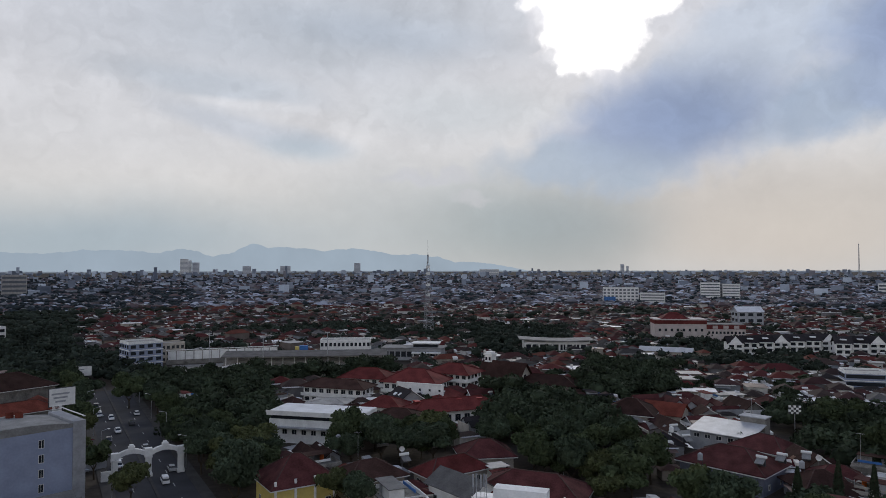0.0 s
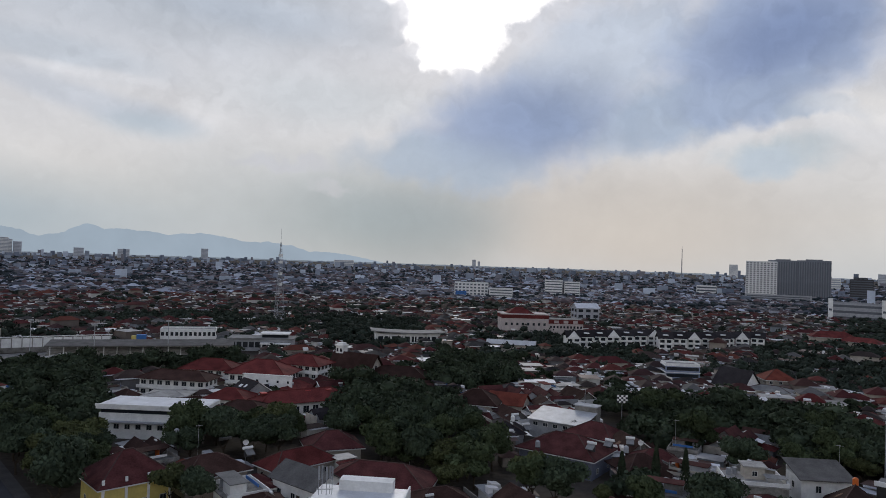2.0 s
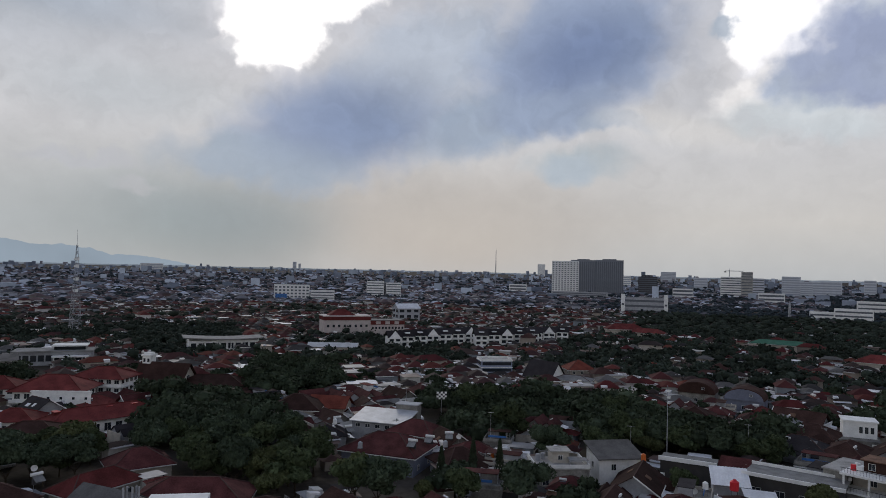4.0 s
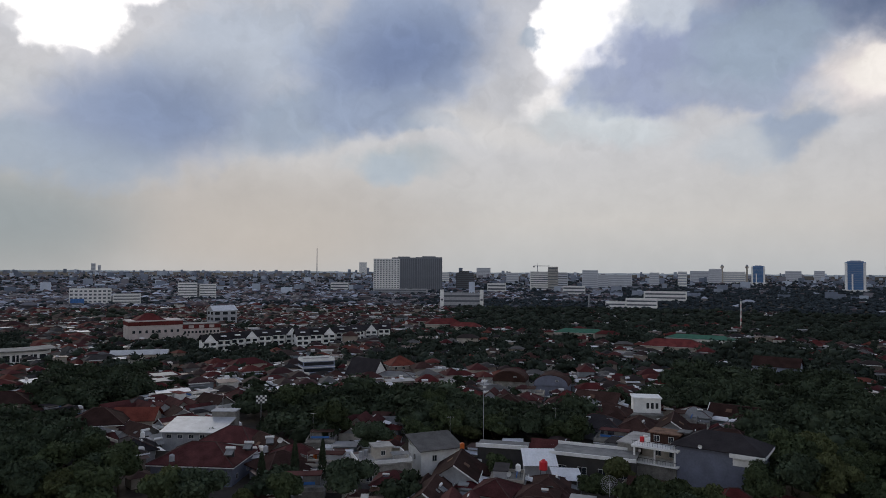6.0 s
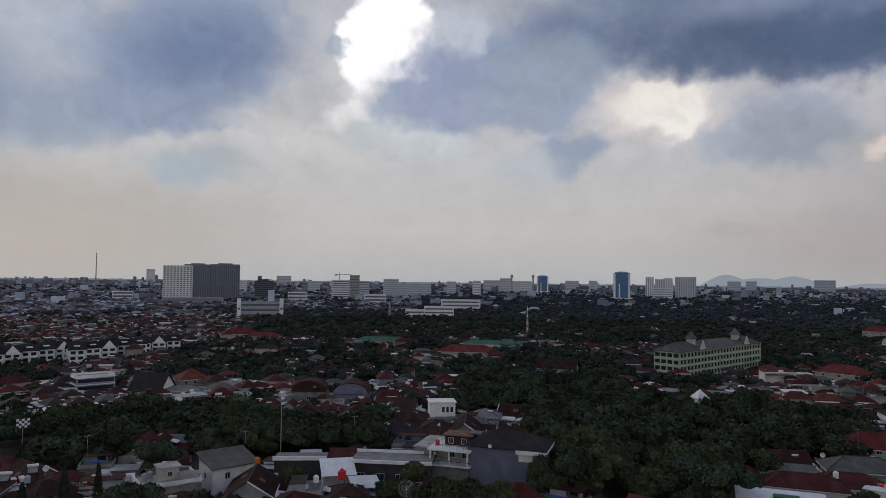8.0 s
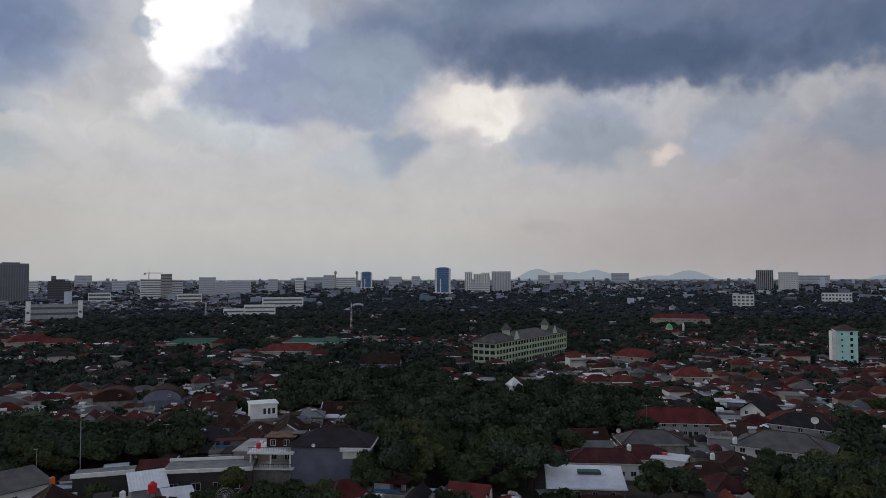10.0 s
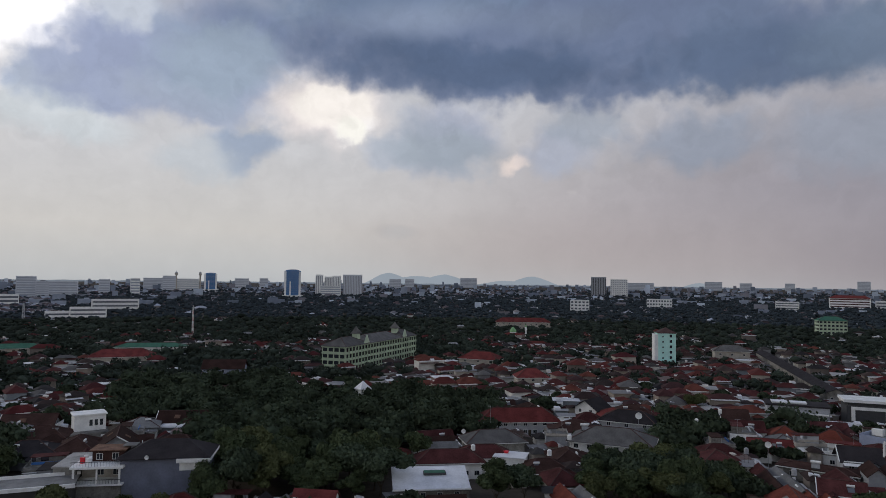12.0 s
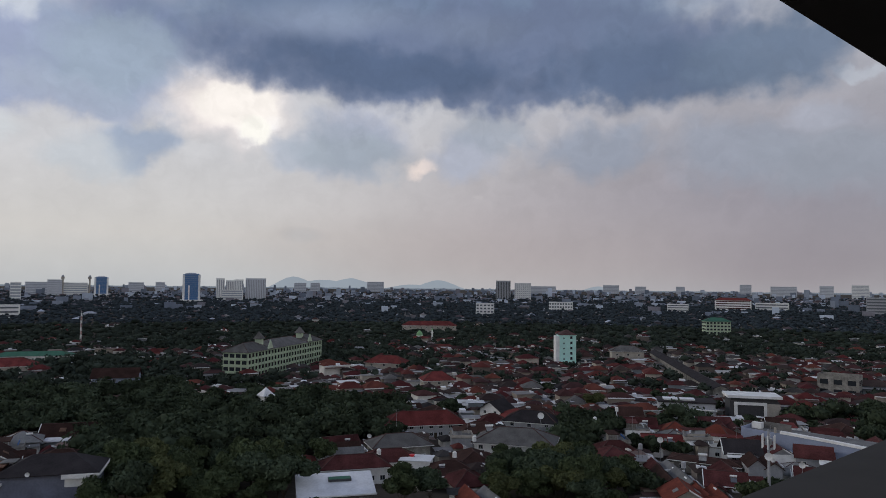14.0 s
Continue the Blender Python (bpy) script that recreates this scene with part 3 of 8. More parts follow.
def window(parent, x, z, w=1.2, h=1.3, y=0.0, turn=0, frame_mat="frame", name="window"):
    """A framed pane set on a wall; y is the wall's face, turn which wall (0 front, 90 right side)."""
    key = (w, h, frame_mat)
    if key not in PANE:
        bm = bmesh.new()
        t = min(0.09, w / 5)
        for a in ((-w / 2, -w / 2 + t, 0, h), (w / 2 - t, w / 2, 0, h), (-w / 2 + t, w / 2 - t, 0, t), (-w / 2 + t, w / 2 - t, h - t, h), (-t / 3, t / 3, t, h - t)):
            box(bm, a[0], a[1], -0.07, 0.02, a[2], a[3])
        f = bpy.data.meshes.new("window")
        bm.to_mesh(f)
        bm.free()
        f.materials.append(M[frame_mat])
        bm = box(bmesh.new(), -w / 2 + t, w / 2 - t, -0.035, 0.02, t, h - t)
        g = bpy.data.meshes.new("pane")
        bm.to_mesh(g)
        bm.free()
        g.materials.append(M["glass"])
        PANE[key] = f, g
    f, g = PANE[key]
    m = pose(0, 0, 0, 0, 0, turn) @ pose(x, y, z)
    o = share(name, f, parent, m=m)
    share("pane", g, o)
    return o


HOLE = {}


def pane(parent, x, z, w, h, y, turn=0, material="glass", thick=0.06, name="window"):
    """A plain window of a far building: one dark panel, set 6 cm proud of the wall's face at y."""
    key = (round(w, 2), round(h, 2), material, thick)
    if key not in HOLE:
        bm = box(bmesh.new(), -w / 2, w / 2, -thick, 0.05, 0, h)
        me = bpy.data.meshes.new("window")
        bm.to_mesh(me)
        bm.free()
        me.materials.append(M[material])
        HOLE[key] = me
    return share(name, HOLE[key], parent, m=pose(0, 0, 0, 0, 0, turn) @ pose(x, y, z))


def block(name, label, az, d, w, dep, h, turn=0, floors=4, cols=8, wall="white", win="glass", roof="flat", roof_mat="concrete", band=None, sides=True, wh=0.5, ww=0.6,
          z=None, category="building", group="", strips=False, keep=True, parapet=0.9, base=0.0):
    """A building of storeys: body, windows or window bands floor by floor, roof with a parapet or a hip."""
    o = thing(name, at(az, d, turn, z), label, category, group)
    # dark glass turns paler with distance: haze imitated by the pane colour
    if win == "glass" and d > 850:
        win = "slab_bay" if d < 1800 else "hazeglass"
    if keep:
        reserve(az, d, max(w, dep) * 0.55)
    part("wall", cbox(w, dep, 0, h), wall, o)
    fh = (h - base) / floors
    for k in range(floors):
        zz = base + k * fh + fh * (1 - wh) / 2
        if strips:
            pane(o, 0, zz, w * 0.94, fh * wh, -dep / 2, 0, win, 0.08)
            if sides:
                pane(o, 0, zz, dep * 0.9, fh * wh, -w / 2, 90, win, 0.08)
                pane(o, 0, zz, dep * 0.9, fh * wh, -w / 2, -90, win, 0.08)
            continue
        for i in range(cols):
            pane(o, (i + 0.5) / cols * w - w / 2, zz, w / cols * ww, fh * wh, -dep / 2, 0, win)
        if sides:
            n = max(1, round(cols * dep / w))
            for s in (90, -90):
                for i in range(n):
                    pane(o, (i + 0.5) / n * dep - dep / 2, zz, dep / n * ww, fh * wh, -w / 2, s, win)
    if band:
        for k in range(1, floors + 1):
            part("ledge", cbox(w + 0.6, dep + 0.6, base + k * fh - 0.35, base + k * fh - 0.02), band, o)
    if roof == "flat":
        bm = bmesh.new()
        for x0, x1, y0, y1 in ((-w / 2, w / 2, -dep / 2, -dep / 2 + 0.25), (-w / 2, w / 2, dep / 2 - 0.25, dep / 2), (-w / 2, -w / 2 + 0.25, -dep / 2 + 0.25, dep / 2 - 0.25), (w / 2 - 0.25, w / 2, -dep / 2 + 0.25, dep / 2 - 0.25)):
            box(bm, x0, x1, y0, y1, h, h + parapet)
        part("parapet", bm, band or wall, o)
        part("roof", cbox(w - 0.6, dep - 0.6, h - 0.1, h + 0.12), roof_mat, o)
    elif roof == "hip":
        bm = bmesh.new()
        v = hip(bm, w, dep, h, min(w, dep) * 0.28, 0.9)
        part("roof", bm, roof_mat, o)
        part("ridge", ridges(bmesh.new(), v), "ridge", o)
    elif roof == "gable":
        part("roof", gable(bmesh.new(), w, dep, h, dep * 0.24, 0.7), roof_mat, o)
        bm = bmesh.new()
        poly(bm, [(-w / 2, -dep / 2, h), (-w / 2, dep / 2, h), (-w / 2, 0, h + dep * 0.24 - 0.05), (w / 2, -dep / 2, h), (w / 2, dep / 2, h), (w / 2, 0, h + dep * 0.24 - 0.05)], [(0, 2, 1), (3, 4, 5)])
        part("gable_wall", bm, wall, o)
    return o


# ---------------------------------------------------------------- ground, road, hills
bm = bmesh.new()
RAD = [0.5, 60, 120, 250, 500, 900, 1400, 1800, 2200, 2600, 3000, 3400, 3800, 4200, 4600, 4850]
rings = []
for r in RAD:
    rings.append([bm.verts.new((r * math.sin(2 * math.pi * i / 72), r * math.cos(2 * math.pi * i / 72), gz(r))) for i in range(72)])
for a, b in zip(rings, rings[1:]):
    for i in range(72):
        bm.faces.new((a[i], b[i], b[(i + 1) % 72], a[(i + 1) % 72]))
bm.faces.new(rings[0])
bmesh.ops.recalc_face_normals(bm, faces=bm.faces)
ground = lone("ground", bm, "ground", Matrix(), "dark soil and grass plain under the city", "ground", kind="structure")


# backdrop shader: emission in a haze colour, though nothing there is a lamp
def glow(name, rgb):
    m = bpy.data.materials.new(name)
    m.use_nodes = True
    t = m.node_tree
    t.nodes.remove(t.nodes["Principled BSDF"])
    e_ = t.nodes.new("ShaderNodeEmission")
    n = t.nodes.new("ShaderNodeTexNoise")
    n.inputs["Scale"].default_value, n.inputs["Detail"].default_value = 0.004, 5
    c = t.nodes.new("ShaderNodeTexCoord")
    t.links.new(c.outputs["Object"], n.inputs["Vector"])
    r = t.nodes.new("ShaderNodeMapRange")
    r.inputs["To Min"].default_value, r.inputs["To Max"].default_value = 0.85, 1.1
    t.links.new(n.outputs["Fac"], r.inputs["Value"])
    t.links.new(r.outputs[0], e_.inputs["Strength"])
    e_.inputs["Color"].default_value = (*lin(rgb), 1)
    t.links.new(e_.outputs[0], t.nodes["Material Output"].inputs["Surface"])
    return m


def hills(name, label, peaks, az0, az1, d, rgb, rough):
    """A far mountain range: overlapping ridges, a jagged crest, haze painted into its glow."""
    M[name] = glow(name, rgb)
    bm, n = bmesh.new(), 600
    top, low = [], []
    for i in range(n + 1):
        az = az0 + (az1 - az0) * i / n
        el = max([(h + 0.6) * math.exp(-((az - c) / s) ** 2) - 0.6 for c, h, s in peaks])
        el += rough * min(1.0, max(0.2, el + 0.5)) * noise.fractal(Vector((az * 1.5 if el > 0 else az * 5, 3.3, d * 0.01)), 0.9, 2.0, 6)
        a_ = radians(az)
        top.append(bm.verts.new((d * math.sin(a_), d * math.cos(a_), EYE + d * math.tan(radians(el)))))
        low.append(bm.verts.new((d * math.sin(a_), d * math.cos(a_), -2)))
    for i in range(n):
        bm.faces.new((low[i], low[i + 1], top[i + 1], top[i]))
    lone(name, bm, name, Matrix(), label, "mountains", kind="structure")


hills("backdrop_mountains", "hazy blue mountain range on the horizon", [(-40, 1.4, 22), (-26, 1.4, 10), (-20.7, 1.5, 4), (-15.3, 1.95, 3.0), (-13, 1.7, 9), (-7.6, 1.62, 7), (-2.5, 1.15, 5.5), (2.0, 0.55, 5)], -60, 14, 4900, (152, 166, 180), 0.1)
hills("backdrop_hills", "low haze-grey hills on the horizon", [(80.3, 0.66, 1.9), (84.8, 0.56, 2.4), (82.6, 0.42, 3.4), (92.1, 0.46, 2.2), (90.0, 0.1, 3), (105.2, 0.1, 1.6)], 74, 112, 4900, (150, 160, 171), 0.04)

# glowing strip whose colour stands for the haze over the far suburbs
hills("backdrop_suburbs", "far suburbs along the horizon as a glowing blue-grey haze strip", [(-50 + 9 * i, -0.2, 24) for i in range(24)], -62, 150, 4780, (116, 125, 136), 0.1)

# the boulevard: two carriageways with a planted median, running under the gate
ROAD_A, ROAD_B = (-64.0, 157.0), (-144.0, 295.2)


def road_frame():
    a_, b_ = Vector(ROAD_A), Vector(ROAD_B)
    u_ = (b_ - a_).normalized()
    return a_, u_, Vector((u_.y, -u_.x)), (b_ - a_).length


RA, RU, RN, RL = road_frame()
RM = Matrix(((RU.y, RU.x, 0, RA.x), (-RU.x, RU.y, 0, RA.y), (0, 0, 1, 0), (0, 0, 0, 1)))
lone("road", cbox(17.0, RL + 90, 0.0, 0.06, 0, RL / 2 - 45), "asphalt", RM, "worn grey asphalt boulevard with two carriageways", "road", kind="structure")
lone("median", cbox(0.7, RL + 60, 0.06, 0.24, 0, RL / 2 - 20), "paving", RM, "raised concrete median strip of the boulevard", "kerb", kind="structure")
for s in (-1, 1):
    lone("pavement", cbox(2.6, RL + 90, 0.0, 0.2, s * 9.8, RL / 2 - 45), "paving", RM, "concrete pavement beside the boulevard", "pavement", kind="structure")
bm = bmesh.new()
for i in range(0, 90, 2):
    for s in (-4.5, 4.5):
        box(bm, s - 0.08, s + 0.08, i * 6 - 40, i * 6 - 37, 0.064, 0.068)
lane = lone("lane_markings", bm, "paint_line", RM, "worn white dashed lane lines on the asphalt", "road marking", kind="stuff")


def on_road(x, y, off=13.0):
    p = Vector((x, y)) - RA
    return abs(p.dot(RN)) < off and -60 < p.dot(RU) < RL + 20


# groves: tree-filled stretches, az from and to, distance from and to, share of ground taken by crowns
GROVES = []


def grove(a0, a1, d0, d1, k):
    GROVES.append((a0, a1, d0, d1, k))


grove(-20.3, -14.4, 153, 255, 1)
grove(-27.4, -20.4, 301, 459, 0.8)
grove(-32.7, -28.5, 417, 878, 1)
grove(-18.9, -14.0, 273, 294, 0.8)
grove(-8.6, -3.0, 182, 198, 0.9)
grove(-2.3, 0.7, 181, 197, 0.9)
grove(3.5, 12.7, 183, 244, 1)
grove(6.8, 17.0, 157, 194, 1)
grove(3.1, 10.0, 402, 580, 1)
grove(-4.9, 4.0, 470, 578, 0.8)
grove(11.8, 17.9, 282, 370, 1)
grove(17.5, 22.9, 378, 524, 0.7)
grove(24.4, 26.7, 371, 441, 0.9)
grove(-32.7, -25.6, 802, 4311, 0.6)
grove(-24.8, -20.4, 991, 1650, 0.7)
grove(-14.0, -10.4, 710, 893, 0.5)
grove(-26.3, -20.8, 286, 326, 0.9)
grove(25.5, 32.8, 205, 262, 1)
grove(38.9, 43.7, 209, 262, 1)
grove(42.6, 49.0, 211, 231, 0.9)
grove(33.7, 38.9, 230, 262, 0.7)
grove(36.7, 52.6, 341, 518, 0.75)
grove(45.2, 52.6, 622, 873, 1)
grove(9.0, 13.5, 148, 194, 1)
grove(18.7, 33.8, 147, 153, 0.9)
grove(45.3, 48.3, 167, 172, 1)
grove(3.9, 9.7, 257, 289, 0.6)
grove(52.3, 55.5, 154, 159, 1)
grove(56.8, 64.6, 136, 150, 1)
grove(65.4, 78.0, 207, 279, 1)
grove(65.4, 78.0, 165, 196, 1)
grove(23.8, 28.8, 376, 438, 0.9)
grove(42.9, 55.4, 575, 909, 0.9)
grove(65.5, 78.1, 665, 2023, 0.8)
grove(61.2, 66.7, 282, 343, 0.9)
grove(68.3, 72.1, 296, 412, 0.9)
grove(40.6, 55.4, 341, 463, 0.55)
grove(45.3, 53.6, 202, 235, 0.8)
grove(38.8, 45.7, 201, 234, 0.8)
grove(60.1, 65.0, 263, 335, 0.9)
grove(65.4, 82.3, 211, 295, 1)
grove(65.5, 82.4, 166, 193, 1)
grove(80.9, 88.7, 226, 286, 1)
grove(77.0, 81.0, 206, 228, 1)
grove(96.2, 107.8, 163, 190, 1)
grove(102.6, 105.2, 224, 254, 1)
grove(110.0, 112.9, 252, 265, 1)
grove(115.7, 119.1, 184, 189, 1)
grove(123.8, 125.0, 263, 333, 1)
grove(59.8, 82.1, 811, 1465, 0.5)
grove(82.1, 97.0, 703, 2181, 0.85)
grove(97.0, 115.0, 673, 3544, 0.8)
grove(115.0, 125.2, 690, 2214, 0.85)
grove(85.9, 91.4, 410, 502, 0.8)
grove(69.0, 75.2, 354, 472, 0.7)
grove(119.2, 122.1, 297, 302, 0.8)


grove(-32, -24, 318, 420, 1)
grove(82, 126, 660, 1250, 0.93)
grove(58, 84, 620, 1100, 0.8)
grove(64, 126, 1250, 2300, 0.85)
grove(43, 56, 560, 940, 0.92)
grove(76.3, 79.6, 352, 372, 1)
grove(17.2, 24.5, 478, 498, 0.9)
grove(20.8, 23.4, 405, 420, 0.9)
grove(-25.5, -20.5, 355, 385, 0.9)
grove(-20, -13, 300, 330, 1)
grove(-12, -4, 318, 345, 0.9)
grove(54.5, 56.8, 160, 166, 1)
grove(46.5, 48.5, 172, 178, 1)


def wooded(az, d):
    k = 0.0
    for a0, a1, d0, d1, q in GROVES:
        m = 0.5 + 15.0 / d
        if a0 - m < az < a1 + m and d0 - 4 < d < d1 + 4:
            k = max(k, q)
    return k


def free(x, y, r):
    return not on_road(x, y, 12 + r * 0.7) and all((x - a) ** 2 + (y - b) ** 2 > (c + r) ** 2 for a, b, c in KEEP_OFF)


# ---------------------------------------------------------------- landmarks, near to far


def arch_gate():
    """The white double arch over the boulevard."""
    o = thing("street_gate", RM @ pose(0, 20, 0) @ Matrix.Diagonal((0.93, 0.93, 0.97, 1)), "white plastered double-arched gateway over the boulevard", "gate")
    for x in (-8.3, 0.0, 8.3):
        bm = cbox(1.5, 1.4, 0.0, 5.2, x)
        box(bm, x - 1.0, x + 1.0, -0.95, 0.95, 0, 0.9)
        box(bm, x - 0.95, x + 0.95, -0.9, 0.9, 4.9, 5.3)
        part("pillar", bm, "white", o)
    for s in (-1, 1):
        n = 14
        bm = ribbon(bmesh.new(), [(s * (0.6 + 7.2 * k / n), 5.0 + 1.4 * math.sin(math.pi * k / n) ** 0.6, 6.6 + 1.0 * math.sin(math.pi * k / n)) for k in range(n + 1)], -0.6, 0.6)
        part("arch", bm, "white", o)
        bm = cbox(1.6, 1.4, 7.45, 8.2, s * 4.2)
        box(bm, s * 4.2 - 0.5, s * 4.2 + 0.5, -0.6, 0.6, 8.2, 8.6)
        part("crest", bm, "white", o)
        part("end_block", cbox(1.7, 1.5, 5.2, 6.9, s * 8.3), "white", o)
    part("centre_block", cbox(1.9, 1.6, 5.3, 7.3, 0), "white", o)
    part("side_wall", cbox(2.6, 0.8, 0, 2.6, -10.2), "white", o)
    reserve(-23, 191, 11)


arch_gate()


def office_left():
    """The tall blue-grey block beside the boulevard."""
    o = thing("office_building", at(-31.9, 176, 16), "tall blue-grey rendered office block with a sloped grey roof deck", "building")
    reserve(-31.9, 176, 14)
    w, d, h = 24.0, 15.0, 17.5
    part("wall", cbox(w, d, 0, h), "bluegrey", o)
    for i in range(5):
        window(o, 3.5, 1.6 + 3.1 * i, 1.1, 1.8, -d / 2, 0)
        window(o, -6.5, 1.6 + 3.1 * i, 1.1, 1.8, -d / 2, 0)
    bm = ribbon(bmesh.new(), [(-w / 2 + (w - 2) * k / 8, h - 0.1, h + 2.2 * math.sin(math.pi * (0.15 + 0.7 * k / 8)) ** 0.7 - 0.6) for k in range(9)], -d / 2 - 0.05, d / 2 - 1)
    part("roof", bm, "asbestos", o)
    bm = cbox(2.6, d + 0.6, 0, h + 1.2, w / 2 - 1.0)
    part("stair_tower", bm, "grey", o)
    for i in range(7):
        pane(o, 0, 2.0 + 2.4 * i, d * 0.7, 0.5, -w / 2 - 0.3, 90)
    bm = bmesh.new()
    for i in range(9):
        rod(bm, (w / 2 - 1.8 + i * 0.25, d / 2 - 1, h + 1.2), (w / 2 - 1.8 + i * 0.25, d / 2 - 1, h + 2.6), 0.05, 4)
    box(bm, w / 2 - 2.0, w / 2 + 0.4, d / 2 - 1.1, d / 2 - 0.9, h + 2.5, h + 2.7)
    box(bm, w / 2 + 0.1, w / 2 + 0.3, -d / 2, d / 2, h + 1.9, h + 2.1)
    part("roof_rail", bm, "white", o)
    for x, y in ((-3.5, 4.5), (1.0, 5.0), (2.6, 4.0)):
        bm = rod(bmesh.new(), (x, y, h + 1.0), (x, y, h + 2.8), 0.8, 12)
        rod(bm, (x, y, h + 2.8), (x, y, h + 3.1), 0.8, 12, 0.3)
        part("water_tank", bm, "tile_orange", o)
    part("plant_room", cbox(5, 4, h, h + 3.0, -8.5, 4.0), "dirty", o)


office_left()


def billboard(az, d, w, h, z, turn=0):
    o = thing("billboard", at(az, d, turn), "pale advertising board on a dark steel post", "billboard")
    reserve(az, d, 3)
    part("post", rod(bmesh.new(), (0, 0, 0), (0, 0, z), 0.3, 10), "darksteel", o)
    part("panel", cbox(w, 0.4, z, z + h), "white", o)
    part("panel_frame", cbox(w + 0.4, 0.2, z - 0.2, z + h + 0.2, 0, 0.32), "darksteel", o)
    for i in range(3):
        part("printed_bar", cbox(w * (0.7 - 0.15 * i), 0.05, z + h * (0.65 - 0.22 * i), z + h * (0.75 - 0.22 * i), -w * 0.08, -0.22), "grey", o)


billboard(-28.8, 232, 7.0, 5.0, 12.0, 20)
billboard(-28.0, 350, 13.0, 4.2, 4.0, 0)

block("office_building", "blue-grey five-storey office block with balconies", -23.6, 398, 17, 15, 13.5, 18, 4, 4, "bluegrey", "glass", band="white")
block("office_annex", "tan three-storey annex building", -21.6, 420, 13, 12, 10, 18, 3, 5, "cream", "glass")


def stadium():
    o = thing("stadium_stand", at(-11.2, 366, -6), "long low concrete stadium stand with a grey sheet roof", "grandstand")
    for i in range(-3, 4):
        reserve(-11.2 + 2.0 * i, 366, 9)
    w = 84.0
    part("terrace", cbox(w, 9, 0, 3.2, 0, 1), "dirty", o)
    for k in range(3):
        part("tier", cbox(w, 1.6, 3.2, 4.0 + 0.8 * k, 0, 0.4 + 1.6 * k), "concrete", o)
    part("back_wall", cbox(w, 0.3, 3.2, 6.2, 0, 5.6), "white", o)
    bm = bmesh.new()
    poly(bm, [(-w / 2, -6, 7.0), (w / 2, -6, 7.0), (w / 2, 7, 8.6), (-w / 2, 7, 8.6), (-w / 2, -6, 7.3), (w / 2, -6, 7.3), (w / 2, 7, 8.9), (-w / 2, 7, 8.9)], BOX)
    part("roof", bm, "tile_grey", o)
    for i in range(15):
        x = -w / 2 + 2 + i * (w - 4) / 14
        part("column", rod(bmesh.new(), (x, -3.5, 0), (x, -3.5, 7.25), 0.2, 8), "white", o)
    for i in range(14):
        pane(o, -w / 2 + 5 + i * (w - 10) / 13, 0.8, 3.4, 1.5, -3.5, 0)
    f = thing("stadium_wall", at(-17.6, 405, 4), "pale concrete wall along the far side of the stadium field", "wall")
    for i in range(-2, 3):
        reserve(-17.6 + 1.8 * i, 392, 14)
    for i in range(13):
        part("wall_panel", cbox(4.0, 0.4, 0, 7.0, -27 + 4.5 * i), "white", f)
        part("pier", cbox(0.5, 0.8, 0, 7.5, -24.75 + 4.5 * i), "concrete", f)
    part("wall_cap", cbox(60, 0.9, 7.5, 7.8), "white", f)
    part("wall_base", cbox(60, 0.7, 0, 2.4, 0, -0.4), "dirty", f)
    lone("sports_field", cbox(50, 44, 0, 0.1), "dirty", at(-17.6, 378, 4), "bare brown sports field inside the stadium", "field", kind="structure")
    for az_ in range(-22, -3, 2):
        for d_ in (345, 362, 380, 398):
            reserve(az_, d_, 8)
    r = thing("stadium_ramp", at(-18.3, 345, 52), "pale concrete side terrace with a white railing", "terrace")
    reserve(-18.3, 345, 8)
    part("deck", cbox(34, 4, 0, 4.2), "dirty", r)
    part("railing", cbox(34, 0.25, 4.2, 5.3, 0, -1.8), "white", r)
    for i in range(12):
        part("slat", cbox(0.3, 0.3, 0, 4.1, -16 + i * 2.9, -2.2), "concrete", r)
    for k, x in enumerate((-18.7, -14.6, -9.5)):
        p = thing("floodlight_pole", at(x, 372 - 30 * k % 50), "slim grey floodlight pole beside the field", "lamp post", "floodlight poles")
        part("pole", rod(bmesh.new(), (0, 0, 0), (0, 0, 19), 0.16, 6), "steel", p)
        part("lamp_bar", cbox(2.4, 0.3, 18.6, 19.3), "steel", p)
    b = thing("blue_stage", at(-11.4, 412, 0), "blue and yellow painted stage box behind the stand", "stage")
    reserve(-11.4, 412, 6)
    part("box", cbox(5, 4, 0, 7.0), "bluepaint", b)
    part("yellow_side", cbox(2.4, 4, 0, 6.4, -3.8), "yellow", b)


stadium()
block("school_block", "white two-storey school wing with window bands", -8.0, 425, 30, 12, 8.5, -4, 2, 12, "white", roof_mat="asbestos")


def club_hall():
    o = thing("club_hall", at(-2.4, 398, -8), "low white hall with a stepped flat roof and dark glazing", "hall")
    reserve(-2.4, 398, 18)
    part("wall", cbox(34, 14, 0, 6.5), "grey", o)
    part("roof", cbox(36, 16, 6.5, 7.2), "asbestos", o)
    part("upper_wall", cbox(14, 9, 7.2, 9.0, 7, 1), "glass", o)
    part("upper_roof", cbox(16, 11, 9.0, 9.6, 7, 0), "white", o)
    part("entrance_roof", cbox(16, 5, 4.2, 4.9, 8, -9), "white", o)
    for i in range(10):
        pane(o, -15 + 3.3 * i, 2.0, 2.6, 3.0, -7)
    for x in (1, 8, 15):
        part("column", cbox(0.5, 0.5, 0, 4.2, x, -11), "white", o)


club_hall()


